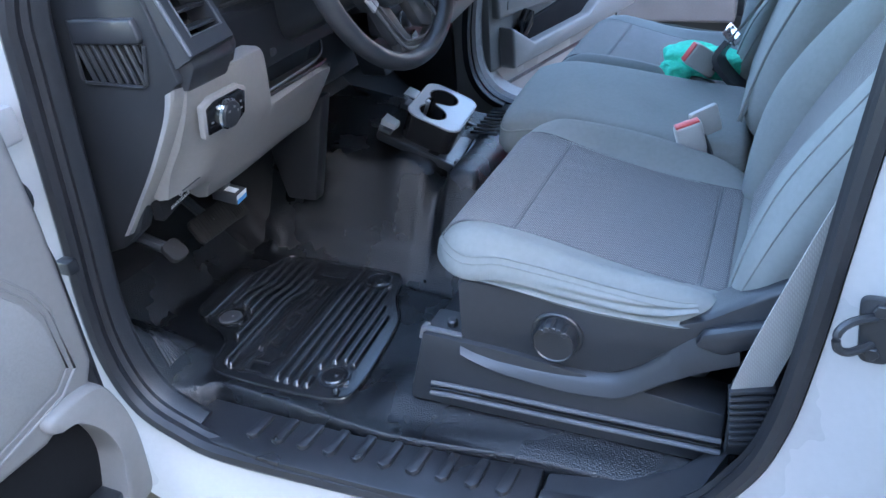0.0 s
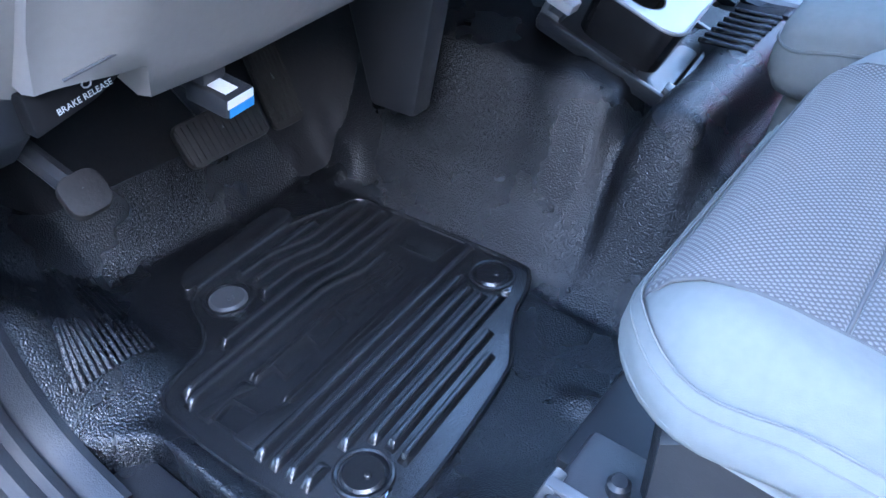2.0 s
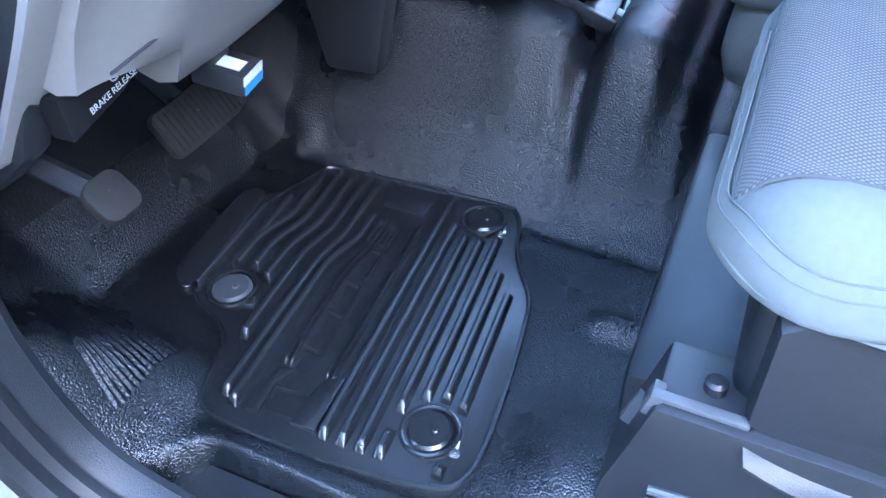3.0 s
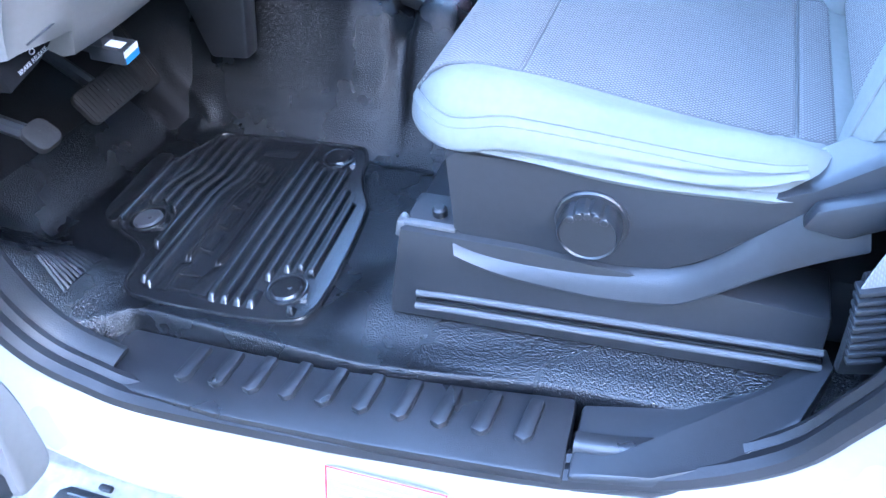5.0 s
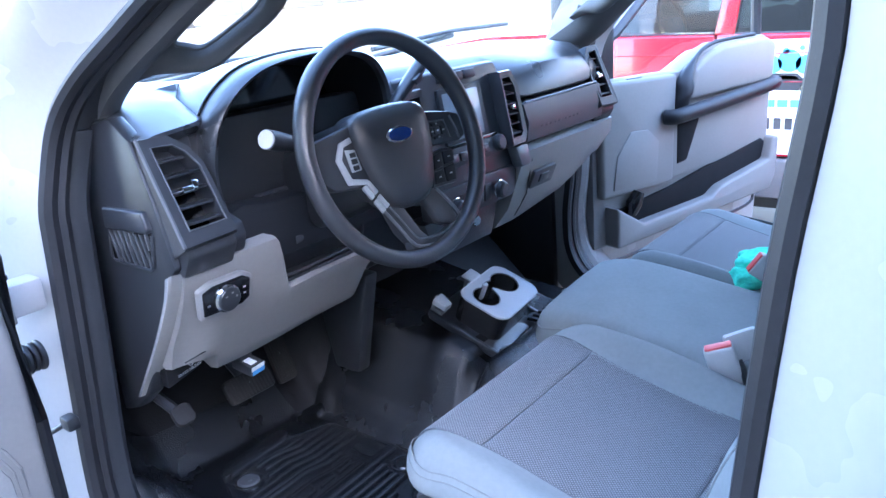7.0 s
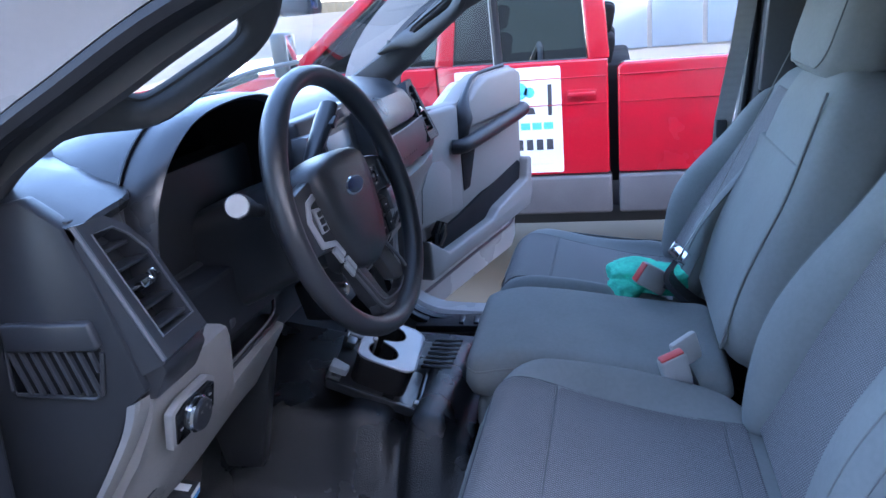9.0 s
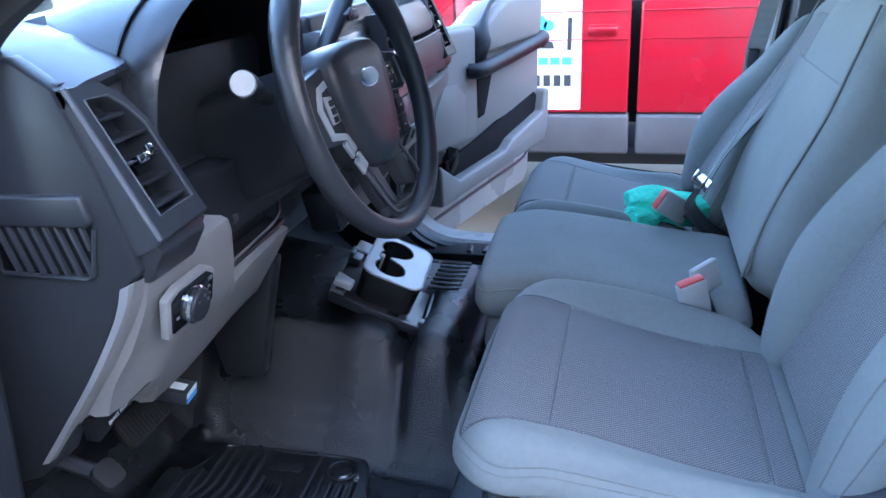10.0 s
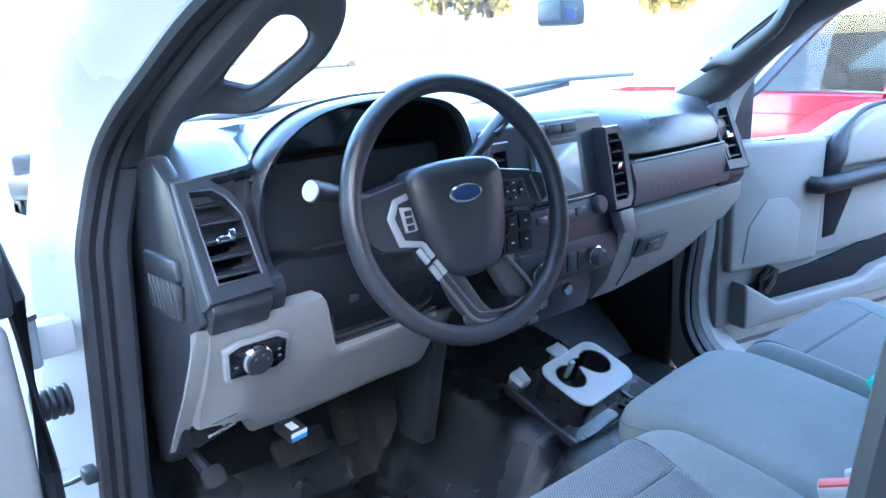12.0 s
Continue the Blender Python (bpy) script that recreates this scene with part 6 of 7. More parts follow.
part("stitch_seam", bm, CLOTHD, cs_)
hr = thing("headrest", (0.20, 1.70, 1.66), "grey cloth headrest on the centre seat", "headrest")
hm = Matrix.Translation((0.178, 1.705, 1.625)) @ Matrix(((math.sin(.30), 0, -math.cos(.30), 0), (0, 1, 0, 0), (math.cos(.30), 0, math.sin(.30), 0), (0, 0, 0, 1)))
bm = B()
pillow(bm, .10, 0, .105, .135, .05, lambda x, y: 0.02 - 0.5 * y * y, lambda x, y: -.10, .04, hm)
part("pad", bm, CLOTH, hr, "", 50)
bm = B()
tube(bm, [hm @ Vector((x, y, 0.022 - .5 * y * y - 0.012)) for x, y in dense(rrect(.10, 0, .093, .122, .045, 5), .03)], 0.0018, 6, closed=True)
part("stitch_seam", bm, CLOTHD, hr)

ps = thing("bucket_seat", (-.16, 2.115, 0.82), "grey cloth passenger seat with woven inserts", "seat", "front seats")
seat_cushion(ps, 1.858, 2.366, 1, -1, -.058)
seat_back(ps, 1.872, 2.366, (-.026, 1.075), 0.60, 0.07, recline=30.0)
bm = B()
slab(bm, [(-.44, .80), (-.40, 1.03), (.06, 1.03), (.3, .80)], lambda a, b, d: (a, d, b), 1.90, 2.33, 0.01)
part("riser", bm, BLACKP, ps)

# ---- belts ----
def buckle(name_label, m, stalk):
    t = thing("belt_buckle", m.translation, name_label, "belt buckle", "belt buckles")
    bm = B()
    box(bm, (0, 0, 0), (0.052, 0.024, 0.082), bev=0.006, seg=3, m=m)
    part("case", bm, BUCKP, t)
    bm = B()
    box(bm, (0, 0, 0.0405), (0.046, 0.018, 0.007), bev=0.002, m=m)
    part("release_button", bm, BUCKR, t, "red release button")
    bm = B()
    tube(bm, stalk, 0.012, 8, flat=0.5)
    part("stalk", bm, BLACKP, t)


buckle("grey seat belt buckle with red button", pose(-.060, 1.486, 1.112, 5, -17, 22), [(-.048, 1.484, 1.080), (-.02, 1.475, 1.03), (0.0, 1.47, .95)])
t = thing("belt_buckle", (-.052, 1.50, 1.14), "pale grey belt buckle standing behind the first", "belt buckle", "belt buckles")
bm = B()
box(bm, (0, 0, 0), (0.060, 0.016, 0.056), bev=0.006, m=pose(-.040, 1.520, 1.142, -8, -14, 40))
part("case", bm, BUCKP, t)
bm = B()
tube(bm, [(-.04, 1.50, 1.12), (0.0, 1.50, 1.03), (0.02, 1.50, .95)], 0.012, 8, flat=0.5)
part("stalk", bm, BLACKP, t)
buckle("grey belt buckle with red button on the towel", pose(-.085, 1.842, 1.165, 10, -55, 20), [(-.06, 1.84, 1.15), (-.02, 1.835, 1.13), (0.03, 1.83, 1.08)])
pb = thing("seat_belt", (0.1, 1.88, 1.3), "grey seat belt lying over the centre seat back", "seat belt")
bm = B()
ribbon(bm, smooth_path([(.30, 1.90, 1.78), (.225, 1.905, 1.70), (.115, 1.915, 1.46), (.03, 1.885, 1.30), (-.035, 1.845, 1.205)], 6), 0.047, 0.002, (0.25, 1, 0))
part("webbing", bm, WEBBING, pb)
bm = B()
ribbon(bm, smooth_path([(-.035, 1.845, 1.205), (-.05, 1.835, 1.17), (-.01, 1.835, 1.12), (.05, 1.84, 1.08)], 6), 0.050, 0.012, (0.3, 1, 0))
part("sleeve", bm, BLACKP, pb, "black rubber buckle sleeve")
bm = B()
box(bm, (-.028, 1.848, 1.222), (.03, .060, .012), (20, -55, 10), 0.003)
part("tongue", bm, CHROME, pb)
db = thing("seat_belt", (.08, .92, .9), "grey driver's belt coming out of a ribbed boot", "seat belt")
bm = B()
ribbon(bm, smooth_path([(.098, .905, 1.005), (.108, .900, 1.055), (.138, .893, 1.17), (.190, .888, 1.34), (.27, .885, 1.55), (.33, .885, 1.75)], 6), 0.050, 0.002, (1, .35, -.35))
part("webbing", bm, WEBBING, db)
for k in range(9):
    bm = B()
    box(bm, (.100 - 0.0005 * k, .905, 1.012 - .0118 * k), (.058 - .0032 * k, .018, .0068), (0, -8, 12), 0.002)
    part("boot_rib", bm, DARKP, db)
bm = B()
box(bm, (.098, .912, .955), (.044, .014, .13), (0, 0, 12), 0.004)
part("boot", bm, BLACKP, db)
rb_ = thing("seat_belt", (.14, 2.40, 1.5), "dark seat belt hanging on the passenger side pillar", "seat belt")
bm = B()
ribbon(bm, [(.115, 2.41, 1.20), (.13, 2.40, 1.42), (.165, 2.385, 1.62), (.19, 2.37, 1.80)], .047, .002, (1, 0, 0))
part("webbing", bm, WEBBING, rb_)
bm = B()
box(bm, (.125, 2.395, 1.40), (.03, .02, .05), bev=.005)
part("guide", bm, BLACKP, rb_)

# towel on the passenger seat
def crumple(bm, c, s, seed, turn):
    """A soft folded lump of cloth."""
    b2 = bmesh.new()
    bmesh.ops.create_icosphere(b2, subdivisions=5, radius=1.0)
    q = pose(*c, 0, 0, turn)
    for v in b2.verts:
        p = v.co.copy()
        k = 1 + .16 * noise.noise(p * 1.6 + Vector((seed, 0, 0))) + .09 * math.sin(9 * p.y + 4 * p.x + seed) * (1 - abs(p.z)) + .05 * noise.noise(p * 6)
        p = Vector((math.copysign(abs(p.x) ** .75, p.x) * s[0], math.copysign(abs(p.y) ** .75, p.y) * s[1], math.copysign(abs(p.z) ** .85, p.z) * s[2])) * k
        v.co = q @ p
    merge(bm, b2)


bm = B()
crumple(bm, (-.122, 1.935, 1.140), (.062, .070, .034), 1.0, 12)
crumple(bm, (-.060, 1.920, 1.134), (.060, .055, .032), 4.0, -20)
crumple(bm, (-.150, 1.890, 1.124), (.030, .040, .024), 8.0, 40)
tagged(part("towel", bm, TOWEL, ang=80), "crumpled green microfibre towel on the passenger seat", "towel")

# ---- cup holder on the tunnel ----
cup = thing("cup_holder", (-.68, 1.65, 1.0), "black plastic drop-down cup holder with two wells", "cup holder")
cum = Matrix.Translation((-.680, 1.656, 1.052)) @ Matrix(((0.913, 0.0, 0.407, 0), (0, 1, 0, 0), (-.407, 0, 0.913, 0), (0, 0, 0, 1))) @ pose(0, 0, 0, 0, 0, 6)
bm = B()
slab(bm, rrect(0, 0, .100, .114, .010, 4), on(cum), -.052, -.040, 0.003)
for s in (-1, 1):
    box(bm, (0, s * .112, -.036), (.20, .010, .014), bev=.002, m=cum)
tr = part("tray", bm, BLACKP, cup, "hinged black mounting tray")
bm = B()
for a in (.100, .104):
    box(bm, (a, -.095, -.030), (.012, .020, .016), bev=.002, m=cum)
    box(bm, (a, .085, -.030), (.012, .030, .012), bev=.002, m=cum)
box(bm, (.108, 0, -.040), (.006, .20, .014), bev=.001, m=cum)
part("hinge", bm, BEZEL, tr)
for s in (-.085, .070):
    bm = B()
    box(bm, (-.088, s, -.033), (.030, .038, .018), bev=.004, m=cum)
    box(bm, (-.098, s, -.022), (.010, .038, .020), bev=.003, m=cum)
    part("flap", bm, BEZEL, tr)
# body with two wells: a plate with holes, tubes down
bm = B()
ol = dense(rrect(.008, .016, .066, .096, .030, 6), .012)


def wells_outline(r0=0.0):
    """Two round wells joined by a notch towards the dashboard."""
    ya, ra, yb, rb = -.030, .034 - r0, .060, .037 - r0
    p = [(-.004 + ra * math.cos(t), ya + ra * math.sin(t)) for t in [2.45 + 4.95 * k / 25 for k in range(26)]]
    p += [(-.012, .5 * (ya + yb) - .004), (-.012, .5 * (ya + yb) + .002)]
    p += [(-.004 + rb * math.cos(t), yb + rb * math.sin(t)) for t in [-1.12 + 4.95 * k / 25 for k in range(26)]]
    p += [(-.036 + r0, .5 * (ya + yb) + .010), (-.036 + r0, .5 * (ya + yb) - .012)]
    return p


top_o = [bm.verts.new(cum @ Vector((a, b, .030))) for a, b in ol]
edges = [bm.edges.new((top_o[i], top_o[(i + 1) % len(top_o)])) for i in range(len(top_o))]
WO, WI = wells_outline(), wells_outline(.005)
NW = len(WO)
ring = [bm.verts.new(cum @ Vector((a, b, .030))) for a, b in WO]
edges += [bm.edges.new((ring[k], ring[(k + 1) % NW])) for k in range(NW)]
pl = bmesh.ops.triangle_fill(bm, use_beauty=True, edges=edges)
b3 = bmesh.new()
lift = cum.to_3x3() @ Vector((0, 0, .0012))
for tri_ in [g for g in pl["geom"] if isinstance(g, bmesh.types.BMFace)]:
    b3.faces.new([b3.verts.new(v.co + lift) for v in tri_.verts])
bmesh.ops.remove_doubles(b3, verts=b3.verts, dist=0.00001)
low_o = [bm.verts.new(cum @ Vector((a * .96, b * .96, -.040))) for a, b in ol]
for i in range(len(ol)):
    j = (i + 1) % len(ol)
    bm.faces.new((top_o[i], top_o[j], low_o[j], low_o[i]))
lo = [bm.verts.new(cum @ Vector((a, b, -.035))) for a, b in WI]
for k in range(NW):
    bm.faces.new((ring[k], ring[(k + 1) % NW], lo[(k + 1) % NW], lo[k]))
bm.faces.new(lo)
body = part("cup_body", bm, SATIN, cup, "black cup body with satin top")
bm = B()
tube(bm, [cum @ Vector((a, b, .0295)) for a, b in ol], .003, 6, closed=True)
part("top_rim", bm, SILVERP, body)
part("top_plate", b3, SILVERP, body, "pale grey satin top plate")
bm = B()
tube(bm, [cum @ Vector((a, b, .030)) for a, b in WO], .0018, 6, closed=True)
part("well_rim", bm, BLACKP, body)
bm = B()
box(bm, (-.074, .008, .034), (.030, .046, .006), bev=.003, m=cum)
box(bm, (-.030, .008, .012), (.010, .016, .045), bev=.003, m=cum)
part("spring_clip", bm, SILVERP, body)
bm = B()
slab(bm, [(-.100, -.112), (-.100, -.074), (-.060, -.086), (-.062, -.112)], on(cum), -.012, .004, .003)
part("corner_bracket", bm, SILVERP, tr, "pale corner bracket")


# ---- doors ----
def passenger_door():
    t = thing("door_1", (-.85, 2.50, .80), "open passenger door with grey panel, armrest and map pocket", "door", kind="structure")
    d = Vector((.262, .965, 0)).normalized()
    n = Vector((d.y, -d.x, 0))
    o = Vector((-.862, 2.545, 0))
    m = Matrix(((d.x, 0, n.x, o.x), (d.y, 0, n.y, o.y), (0, 1, 0, 0), (0, 0, 0, 1)))
    f = on(m)
    bm = B()
    slab(bm, [(-.02, .70), (1.00, .70), (1.055, .74), (1.08, .95), (1.085, 1.47), (1.02, 1.50), (.66, 1.495), (.47, 1.42), (.24, 1.42), (.0, 1.43), (-.06, 1.44)], f, -.13, -.045, .012)
    part("shell", bm, WHITE, t, "white painted shell")
    bm = B()
    slab(bm, [(.0, .875), (1.0, .90), (1.045, .96), (1.055, 1.49), (1.0, 1.525), (.68, 1.522), (.57, 1.492), (.47, 1.445), (.06, 1.455), (.0, 1.44)], f, -.07, .0, .012)
    pan = part("panel", bm, DOORP, t, "warm grey door panel")
    # raised speaker block by the hinge
    bm = B()
    slab(bm, [(.02, 1.06), (.40, 1.05), (.415, 1.442), (.05, 1.452), (.02, 1.42)], f, -.06, .028, .014, 3)
    spk = part("speaker_block", bm, DOORP, pan)
    bm = B()
    slab(bm, [(.07, 1.085), (.30, 1.075), (.31, 1.22), (.25, 1.27), (.16, 1.275), (.09, 1.20)], f, .027, .032, .003)
    part("speaker_grille", bm, DOORP, spk)
    bm = B()
    slab(bm, rrect(.22, -.012, .040, .012, .006, 4), lambda a, b, d: f(a, 1.448 + d, b), -.006, .004, .002)
    part("lock_switch", bm, DARKP, spk)
    bm = B()
    slab(bm, rrect(.36, 1.295, .010, .016, .005, 4), f, .026, .031, .002)
    part("emblem", bm, TRIMP, spk)
    # upper panel swell
    bm = B()
    slab(bm, [(.49, 1.335), (1.03, 1.345), (1.045, 1.490), (.98, 1.517), (.70, 1.514), (.60, 1.488), (.52, 1.445)], f, -.05, .030, .018, 3)
    part("upper_panel", bm, DOORP, pan)
    bm = B()
    slab(bm, [(.40, 1.06), (1.03, 1.08), (1.035, 1.30), (.40, 1.29)], f, -.01, .014, .010)
    part("middle_panel", bm, DOORP, pan)
    bm = B()
    tube(bm, smooth_path([f(.345, 1.298, .030), f(.36, 1.298, .058), f(.42, 1.302, .066), f(.70, 1.318, .060), f(.98, 1.335, .052), f(1.03, 1.338, .02)], 5), .029, 12, flat=.95)
    part("armrest", bm, DEEPP, pan, "dark rounded armrest")
    bm = B()
    hp = smooth_path([f(.440, 1.315, .020), f(.445, 1.37, .030), f(.470, 1.425, .022), f(.56, 1.487, .002), f(.68, 1.524, -.012), f(.95, 1.530, -.016)], 5)
    tube(bm, hp, [.036 - .027 * step01(.25, .62, k / (len(hp) - 1)) for k in range(len(hp))], 12, flat=.8)
    part("handle_surround", bm, DEEPP, pan, "dark surround of the inner handle")
    # flat matt black plates: shade of the pull hollow and pocket opening as colour
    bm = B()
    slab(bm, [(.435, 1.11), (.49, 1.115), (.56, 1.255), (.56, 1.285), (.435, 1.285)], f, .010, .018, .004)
    part("pull_shade_plate", bm, MATTEB, pan)
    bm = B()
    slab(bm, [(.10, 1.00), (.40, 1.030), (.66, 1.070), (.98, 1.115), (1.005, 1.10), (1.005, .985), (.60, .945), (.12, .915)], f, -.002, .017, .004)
    part("pocket_shade_back", bm, MATTEB, pan)
    bm = B()
    slab(bm, [(.06, .88), (1.00, .905), (1.035, .96), (1.045, 1.12), (1.010, 1.12), (.985, 1.03), (.66, .985), (.60, .955), (.20, .945), (.06, 1.03)], f, -.01, .060, .012, 3)
    part("pocket_wall", bm, DOORP, pan)
    bm = B()
    tube(bm, [f(.16, .98, .03), f(.17, 1.02, .035), f(.19, 1.06, .04)], [.018, .030, .020], 12)
    part("pocket_item", bm, GLOSSB, t, "dark bottle lying in the pocket")
    bm = B()
    tube(bm, smooth_path([f(.02, 1.0, -.046), f(.03, .83, -.046), f(.10, .79, -.046), f(.55, .80, -.046), f(.98, .815, -.046), f(1.04, .86, -.046)], 5), .008, 8)
    part("weatherstrip", bm, BLACKP, t)
    # window frame and glass
    wf = [(-.06, 1.52), (.0, 1.50), (.22, 1.60), (.42, 1.75), (.60, 1.865), (.72, 1.90), (1.02, 1.92), (1.06, 1.88), (1.085, 1.50)]
    bm = B()
    tube(bm, [f(a, b, -.09) for a, b in wf], .020, 8)
    part("window_frame", bm, BLACKP, t)
    bm = B()
    tube(bm, [f(a * 1.0 + .022 * (a > 1), b + .02 * (a < 1), -.105) for a, b in wf], .020, 8)
    part("frame_paint", bm, WHITE, t)
    bm = B()
    bm.faces.new([bm.verts.new(f(a, b, -.09)) for a, b in ((.02, 1.46), (.22, 1.58), (.42, 1.73), (.60, 1.85), (.72, 1.885), (1.02, 1.905), (1.06, 1.50), (.70, 1.47), (.40, 1.40))])
    g = part("pane", bm, GLASS, t)
    g.visible_shadow = False
    bm = B()
    slab(bm, [(-.05, 1.44), (.180, 1.425), (.186, 1.685), (.160, 1.690), (.05, 1.60), (-.05, 1.54)], f, -.11, -.06, .008)
    part("mirror_sail", bm, DEEPP, t)


passenger_door()


def driver_door():
    t = thing("door_2", (-.84, .62, .80), "open driver's door with pale grey panel and storage pocket", "door", kind="structure")
    m = Matrix(((0, 0, 1, -.772), (-1, 0, 0, .648), (0, 1, 0, 0), (0, 0, 0, 1)))       # u towards -y, v up, w towards +x
    f = on(m)
    bm = B()
    slab(bm, [(-.005, .84), (.03, .80), (1.05, .84), (1.08, 1.50), (.02, 1.47)], f, -.12, -.05, .012)
    part("shell", bm, WHITE, t, "white painted shell")
    bm = B()
    slab(bm, [(.010, 1.06), (.006, 1.28), (.012, 1.44), (.05, 1.455), (1.03, 1.47), (1.03, 1.02), (.50, 1.0), (.12, .99), (.03, 1.02)], f, -.055, .0, .014, 3)
    pan = part("panel", bm, DOORP, t, "pale grey door panel")
    bm = B()
    tube(bm, [f(a, b, .001) for a, b in ((.098, 1.255), (.060, 1.205), (.046, 1.170), (.044, 1.070), (.075, 1.045), (.30, 1.00), (.55, 1.00))], .0022, 6)
    tube(bm, [f(a, b, .001) for a, b in ((.110, 1.255), (.070, 1.200), (.056, 1.168), (.054, 1.078), (.080, 1.056), (.30, 1.012), (.55, 1.012))], .0016, 6)
    part("insert_seam", bm, DOORP, pan)
    bm = B()
    slab(bm, [(.062, 1.16), (.060, 1.085), (.085, 1.062), (.30, 1.02), (.55, 1.02), (.55, 1.25), (.12, 1.25), (.08, 1.20)], f, -.004, .0035, .003)
    part("insert", bm, DOORC, pan, "woven grey door insert")
    bm = B()
    pts = [(.11, 1.038), (.034, 1.034), (.006, .985), (-.006, .92), (-.004, .85), (.004, .80), (.03, .79), (.058, .80), (.044, .86), (.036, .905), (.049, .96), (.085, 1.006), (.12, 1.016)]
    pts = [(p.x, p.y) for p in smooth_path([(a, b, 0) for a, b in pts], 5, True)]
    cx, cz = .03, .92
    loft(bm, [[f(a, b, -.05) for a, b in pts], [f(a, b, .004) for a, b in pts], [f(a + (cx - a) * .03, b + (cz - b) * .02, .013) for a, b in pts], [f(a + (cx - a) * .12, b + (cz - b) * .05, .017) for a, b in pts]])
    part("pocket_wall", bm, DOORP, t, "pale moulded pocket rim", 50)
    # matt black sheet puts the shade inside the pocket into the colour
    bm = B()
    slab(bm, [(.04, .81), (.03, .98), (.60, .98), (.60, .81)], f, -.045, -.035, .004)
    part("pocket_shade_back", bm, MATTEB, t)
    bm = B()
    slab(bm, [(.05, .80), (.60, .80), (.60, .835), (.05, .835)], f, -.04, .008, .006)
    part("pocket_floor", bm, BLACKP, t)
    bm = B()
    tube(bm, [f(-.012, .90, -.06), f(-.014, 1.2, -.06), f(-.012, 1.46, -.06), f(.02, 1.62, -.06), f(.2, 1.76, -.06)], .014, 8)
    part("edge_seal", bm, RUBBER, t)
    bm = B()
    slab(bm, [(-.01, 1.44), (.0, 1.60), (.06, 1.68), (.16, 1.72), (.16, 1.45)], f, -.10, -.03, .015)
    part("mirror_sail", bm, BLACKP, t)


driver_door()
# hinge side fittings of the driver's door
hg = thing("hinge_bracket", (-.90, .71, 1.36), "white painted hinge bracket between pillar and driver door", "hinge")
bm = B()
box(bm, (-.908, .712, 1.372), (.045, .060, .055), bev=.008)
cyl(bm, (-.893, .680, 1.337), (-.893, .680, 1.412), .012, n=14, bev=.002)
part("leaf", bm, WHITE, hg)
bm = B()
cyl(bm, (-.893, .680, 1.411), (-.893, .680, 1.419), .015, n=6)
part("bolt", bm, STEEL, hg)
ck = thing("door_check", (-.885, .71, 1.145), "black door check arm between pillar and door", "door check")
bm = B()
tube(bm, [(-.877, .720, 1.150), (-.90, .70, 1.134), (-.92, .69, 1.124), (-.95, .66, 1.11)], .0045, 8)
part("arm", bm, BLACKP, ck)
bm = B()
box(bm, (-.874, .722, 1.150), (.030, .022, .024), (0, 0, 0), .005)
part("roller_block", bm, BLACKP, ck)
bt = thing("wiring_boot", (-.914, .70, 1.26), "black ribbed rubber wiring boot between door and pillar", "wiring boot")
for k in range(5):
    bm = B()
    cyl(bm, (-.914, .722 - .011 * k, 1.266), (-.914, .714 - .011 * k, 1.266), .026 - .0015 * (k % 2), n=18, bev=.002)
    part("rib", bm, RUBBER, bt)
lk = thing("door_striker", (.205, .81, 1.19), "black door latch striker on the middle pillar", "door striker")
bm = B()
slab(bm, [(p[0], p[1]) for p in rrect(.207, 1.196, .016, .040, .010, 4)], lambda a, b, d: (a - .12 * (b - 1.196), d, b), .806, .816, .003)
plate = part("plate", bm, BLACKP, lk)
for z in (1.170, 1.224):
    bm = B()
    cyl(bm, (.207, .806, z), (.207, .801, z), .008, n=6, bev=.001)
    part("bolt", bm, BLACKP, plate)
bm = B()
tube(bm, smooth_path([(.204, .808, 1.214), (.182, .790, 1.216), (.170, .782, 1.206), (.172, .782, 1.186), (.186, .790, 1.178), (.206, .808, 1.180)], 4), .0048, 8)
part("loop", bm, BLACKP, lk)

# ---- the red pickup alongside ----
Y = 4.62
rt = thing("red_pickup", (-.8, Y + .9, 0), "red crew cab pickup, grey lower body, white door sign", "pickup truck")
bs = on(Matrix(((1, 0, 0, 0), (0, 0, 1, Y), (0, 1, 0, 0), (0, 0, 0, 1))))


def side(bm, outline, lo, hi, bev=.015, seg=3):
    slab(bm, outline, lambda a, b, d: (a, Y + d + .10 * max(0.0, b - 1.44) * 2.0 - .00 * b, b), lo, hi, bev, seg)


for nm, o in (("rear_door", [(-1.115, .80), (-.135, .80), (-.135, 1.455), (-1.115, 1.465)]), ("front_door", [(-2.10, .82), (-1.125, .80), (-1.125, 1.465), (-2.04, 1.475), (-2.12, 1.30)]), ("bed_side", [(-.085, .80), (1.9, .80), (1.9, 1.425), (-.05, 1.425), (-.085, 1.40)]), ("front_wing", [(-3.55, .62), (-2.11, .62), (-2.13, 1.36), (-2.06, 1.482), (-2.6, 1.47), (-3.3, 1.40), (-3.6, 1.30)])):
    bm = B()
    side(bm, o, 0, .12)
    part(nm, bm, REDP, rt)
for nm, o in (("rocker", [(-2.05, .56), (-.125, .56), (-.125, .792), (-2.05, .792)]), ("bed_rocker", [(-.085, .56), (1.9, .56), (1.9, .792), (-.085, .792)])):
    bm = B()
    side(bm, o, -.012, .12, .02)
    part(nm, bm, ROCKER, rt, "grey painted lower body")
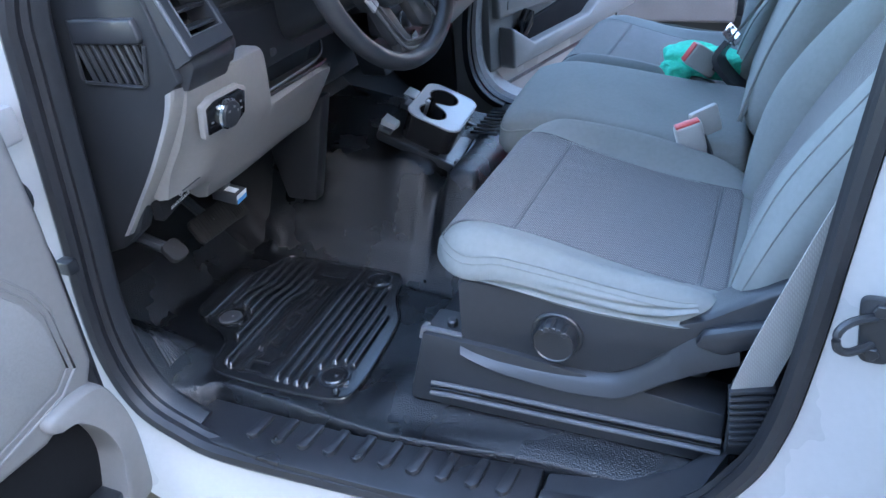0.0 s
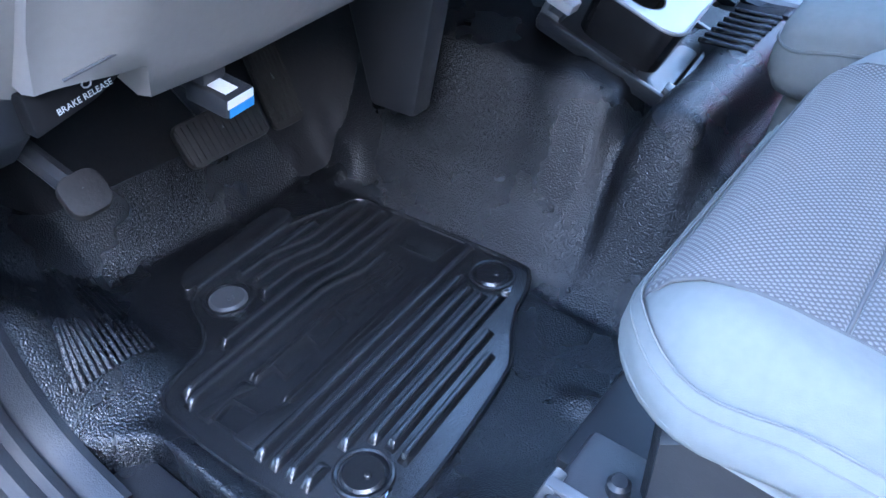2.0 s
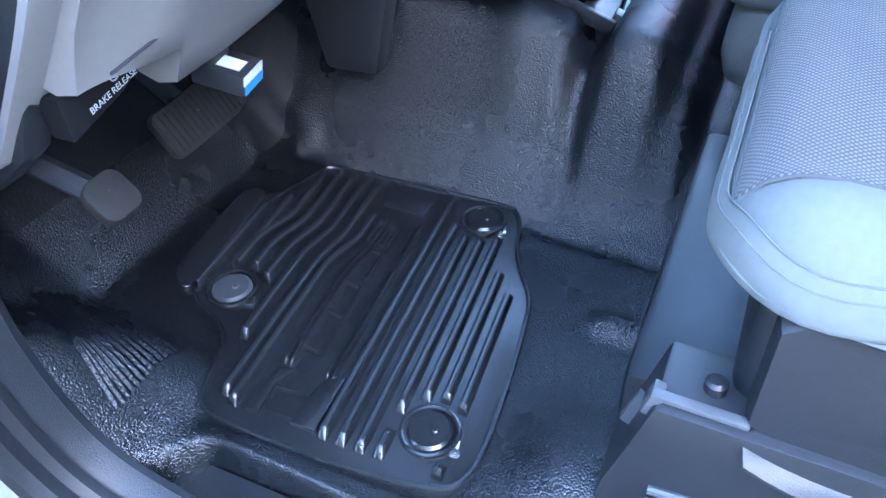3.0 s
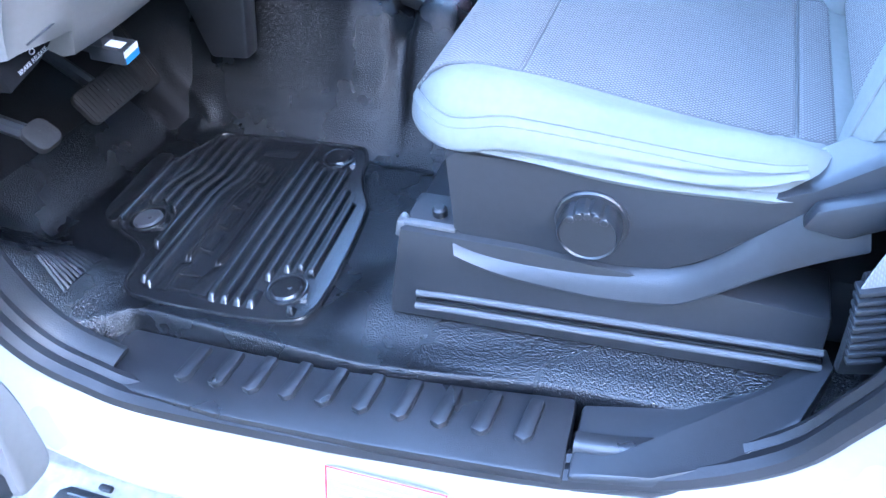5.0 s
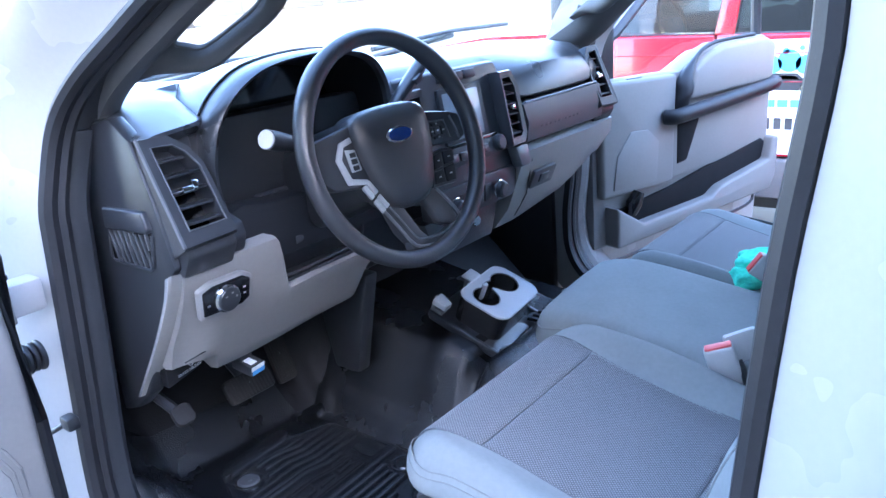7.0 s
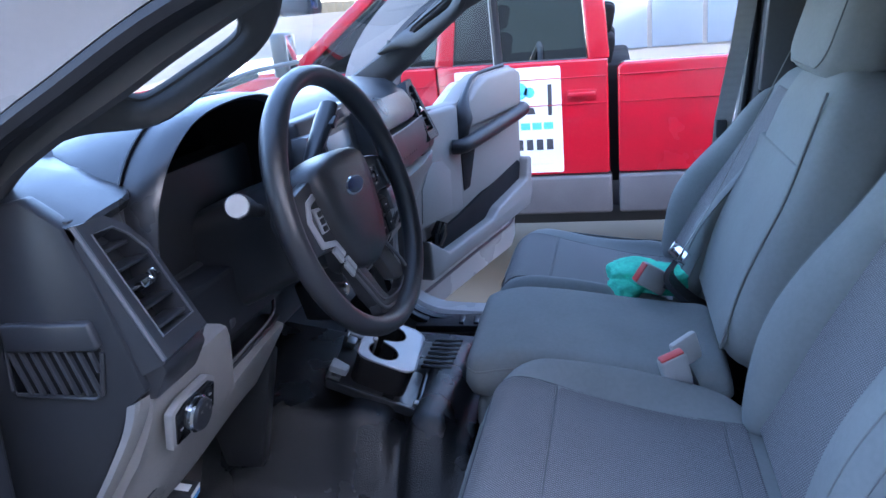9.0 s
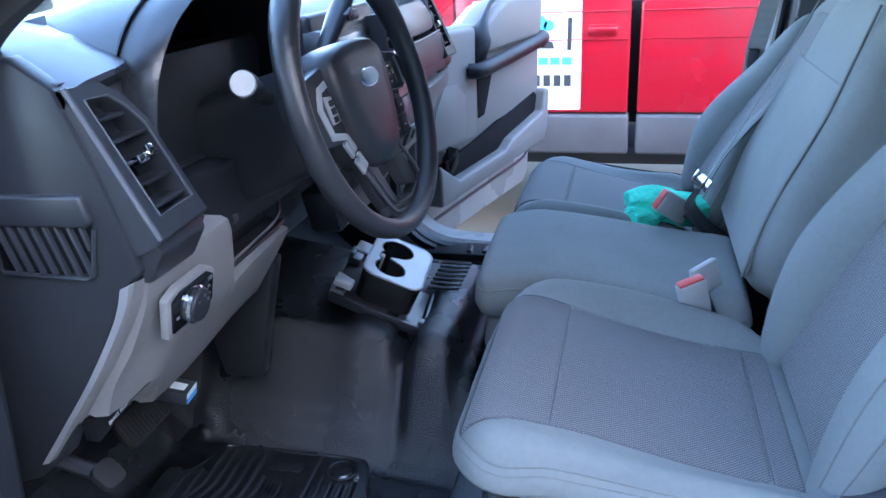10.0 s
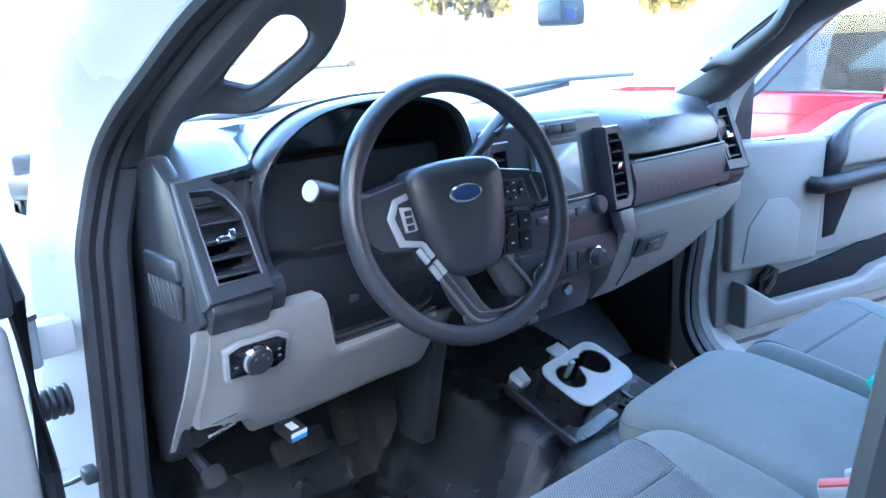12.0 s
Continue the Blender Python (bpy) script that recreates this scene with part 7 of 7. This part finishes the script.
# body creases
for z in (1.21, 1.36):
    bm = B()
    tube(bm, [(-2.0, Y - .002, z), (-1.13, Y - .002, z)], .006, 6, flat=.5)
    tube(bm, [(-1.11, Y - .002, z), (-.14, Y - .002, z)], .006, 6, flat=.5)
    tube(bm, [(-.08, Y - .002, z), (1.9, Y - .002, z)], .006, 6, flat=.5)
    part("body_crease", bm, REDP, rt)
# cab pillars and roof
PIL = [[(-1.13, 1.46), (-1.02, 1.46), (-.98, 1.93), (-1.06, 1.93)], [(-.245, 1.45), (-.125, 1.45), (-.16, 1.95), (-.28, 1.95)], [(-2.10, 1.475), (-1.98, 1.475), (-1.38, 1.95), (-1.50, 1.95)], [(-1.50, 1.90), (-1.40, 1.86), (-.20, 1.86), (-.16, 1.96), (-.5, 2.0), (-1.3, 2.0)]]
for o in PIL:
    bm = B()
    side(bm, o, .005, .09, .012)
    part("cab_pillar", bm, REDP, rt)
for o in ([(-1.93, 1.475), (-1.13, 1.47), (-1.08, 1.87), (-1.42, 1.87)], [(-1.02, 1.465), (-.25, 1.455), (-.285, 1.87), (-.985, 1.87)]):
    bm = B()
    bm.faces.new([bm.verts.new((a, Y + .034 + .2 * max(0, b - 1.44), b)) for a, b in o])
    w = part("window", bm, TINTF if o[0][0] < -1.5 else TINT, rt, "lightly tinted front side window" if o[0][0] < -1.5 else "dark tinted side window")
    bm = B()
    tube(bm, [(a, Y + .024 + .2 * max(0, b - 1.44), b) for a, b in o], .010, 6, closed=True)
    part("window_seal", bm, RUBBER, w)
bm = B()
box(bm, (-.9, Y + .95, 1.975), (1.25, 1.5, .05), bev=.02)
part("roof", bm, REDP, rt)
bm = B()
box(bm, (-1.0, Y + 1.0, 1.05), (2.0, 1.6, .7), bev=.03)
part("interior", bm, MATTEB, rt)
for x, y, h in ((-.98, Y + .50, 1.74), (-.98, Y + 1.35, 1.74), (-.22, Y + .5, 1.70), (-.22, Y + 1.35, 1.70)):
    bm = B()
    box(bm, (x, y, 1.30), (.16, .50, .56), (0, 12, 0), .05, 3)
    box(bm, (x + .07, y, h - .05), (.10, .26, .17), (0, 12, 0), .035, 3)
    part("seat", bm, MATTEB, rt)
bm = B()
wq = pose(-1.55, Y + .50, 1.50, 0, 66, 0)
tube(bm, [wq @ Vector((.19 * math.cos(k * .2618), .19 * math.sin(k * .2618), 0)) for k in range(24)], .016, 8, closed=True)
box(bm, (0, 0, -.02), (.10, .34, .03), bev=.012, m=wq)
part("steering_wheel", bm, BLACKP, rt)
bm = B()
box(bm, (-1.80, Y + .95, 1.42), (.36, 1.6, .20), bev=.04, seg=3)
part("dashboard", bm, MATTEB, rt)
bm = B()
rings = []
for k in range(7):
    y = Y + .08 + 1.7 * k / 6
    c = .05 * (1 - (2 * k / 6 - 1) ** 2)
    rings.append([(-2.05, y, 1.50 + c), (-2.7, y, 1.50 + c), (-3.35, y, 1.42 + c), (-3.6, y, 1.25), (-3.6, y, 1.0), (-2.05, y, 1.0)])
loft(bm, rings)
part("bonnet", bm, REDP, rt)
bm = B()
bm.faces.new([bm.verts.new(p) for p in ((-2.02, Y + .12, 1.50), (-1.42, Y + .22, 1.95), (-1.42, Y + 1.6, 1.95), (-2.02, Y + 1.7, 1.50))])
part("windscreen", bm, TINT, rt)
bm = B()
box(bm, (-2.0, Y - .12, 1.615), (.10, .16, .26), bev=.03, seg=3)
mr = part("mirror", bm, DARKP, rt, "large dark door mirror")
bm = B()
box(bm, (-1.948, Y - .12, 1.62), (.006, .13, .21), bev=.002)
part("mirror_glass", bm, CHROME, mr)
bm = B()
tube(bm, [(-1.99, Y - .06, 1.55), (-1.98, Y + .03, 1.50)], .03, 8)
part("mirror_arm", bm, DARKP, mr)
for x0 in (-.375, -1.36):
    bm = B()
    slab(bm, rrect(x0 + .092, 1.258, .085, .032, .020, 5), lambda a, b, d: (a, Y + d, b), -.004, .004, .002)
    hd = part("handle_cup", bm, REDP, rt)
    bm = B()
    box(bm, (x0 + .092, Y - .022, 1.262), (.15, .016, .026), bev=.006)
    part("handle", bm, REDP, hd)
for x in (-2.85, 1.05):
    bm = B()
    cyl(bm, (x, Y + .02, .42), (x, Y + .30, .42), .41, n=32, bev=.04)
    wh = part("wheel", bm, TYRE, rt)
    bm = B()
    cyl(bm, (x, Y + .015, .42), (x, Y + .05, .42), .24, n=24, bev=.02)
    part("rim", bm, STEEL, wh)
bm = B()
box(bm, (-.7, Y + .9, .50), (4.4, 1.4, .12), bev=.03)
part("chassis", bm, BLACKP, rt)
# magnetic sign on the rear door
sg = part("door_sign", (lambda b: (slab(b, rrect(-.705, 1.125, .306, .306, .012, 3), lambda a, c, d: (a, Y + d, c), -.004, .001), b)[1])(B()), LABELW, rt, "white door sign with blue and black shapes")


def ink(o, mt, nm):
    bm = B()
    slab(bm, o, lambda a, c, d: (a, Y - .006 + d, c), 0, .0014)
    part(nm, bm, mt, sg)


def bars(x0, x1, z, h, k, mt, nm, gap=.35):
    w = (x1 - x0) / k
    for i in range(k):
        ink([(x0 + w * i, z), (x0 + w * (i + 1 - gap), z), (x0 + w * (i + 1 - gap), z + h), (x0 + w * i, z + h)], mt, nm)


bars(-.96, -.435, .955, .062, 9, INK, "number_bar")
bars(-.97, -.44, 1.075, .040, 8, SKYBLUE, "name_bar", .18)
bars(-.97, -.45, .865, .010, 1, PALEINK, "small_bar", .0)
ink([(-.93, 1.165), (-.92, 1.20), (-.85, 1.22), (-.80, 1.255), (-.68, 1.255), (-.63, 1.215), (-.56, 1.20), (-.55, 1.165)], INK, "car_shape")
ink([(-.80, 1.225), (-.79, 1.243), (-.69, 1.243), (-.66, 1.22)], LABELW, "car_window")
for cx in (-.84, -.63):
    ink([(cx + .035 * math.cos(i * .5236), 1.165 + .035 * math.sin(i * .5236)) for i in range(12)], LABELW, "wheel_shape")
for cx, cz, r in ((-.80, 1.30, .045), (-.72, 1.32, .06), (-.64, 1.30, .05), (-.86, 1.285, .03), (-.58, 1.29, .03), (-.74, 1.37, .018), (-.66, 1.385, .014)):
    ink([(cx + r * math.cos(i * .4488), cz + r * math.sin(i * .4488)) for i in range(14)], SKYBLUE, "bubble_shape")
ink([(-.478, 1.155), (-.455, 1.155), (-.452, 1.33), (-.475, 1.33)], INK, "upright_bar")

rt.location += Vector((-.065, 0, -.018))          # stands a little forward and lower
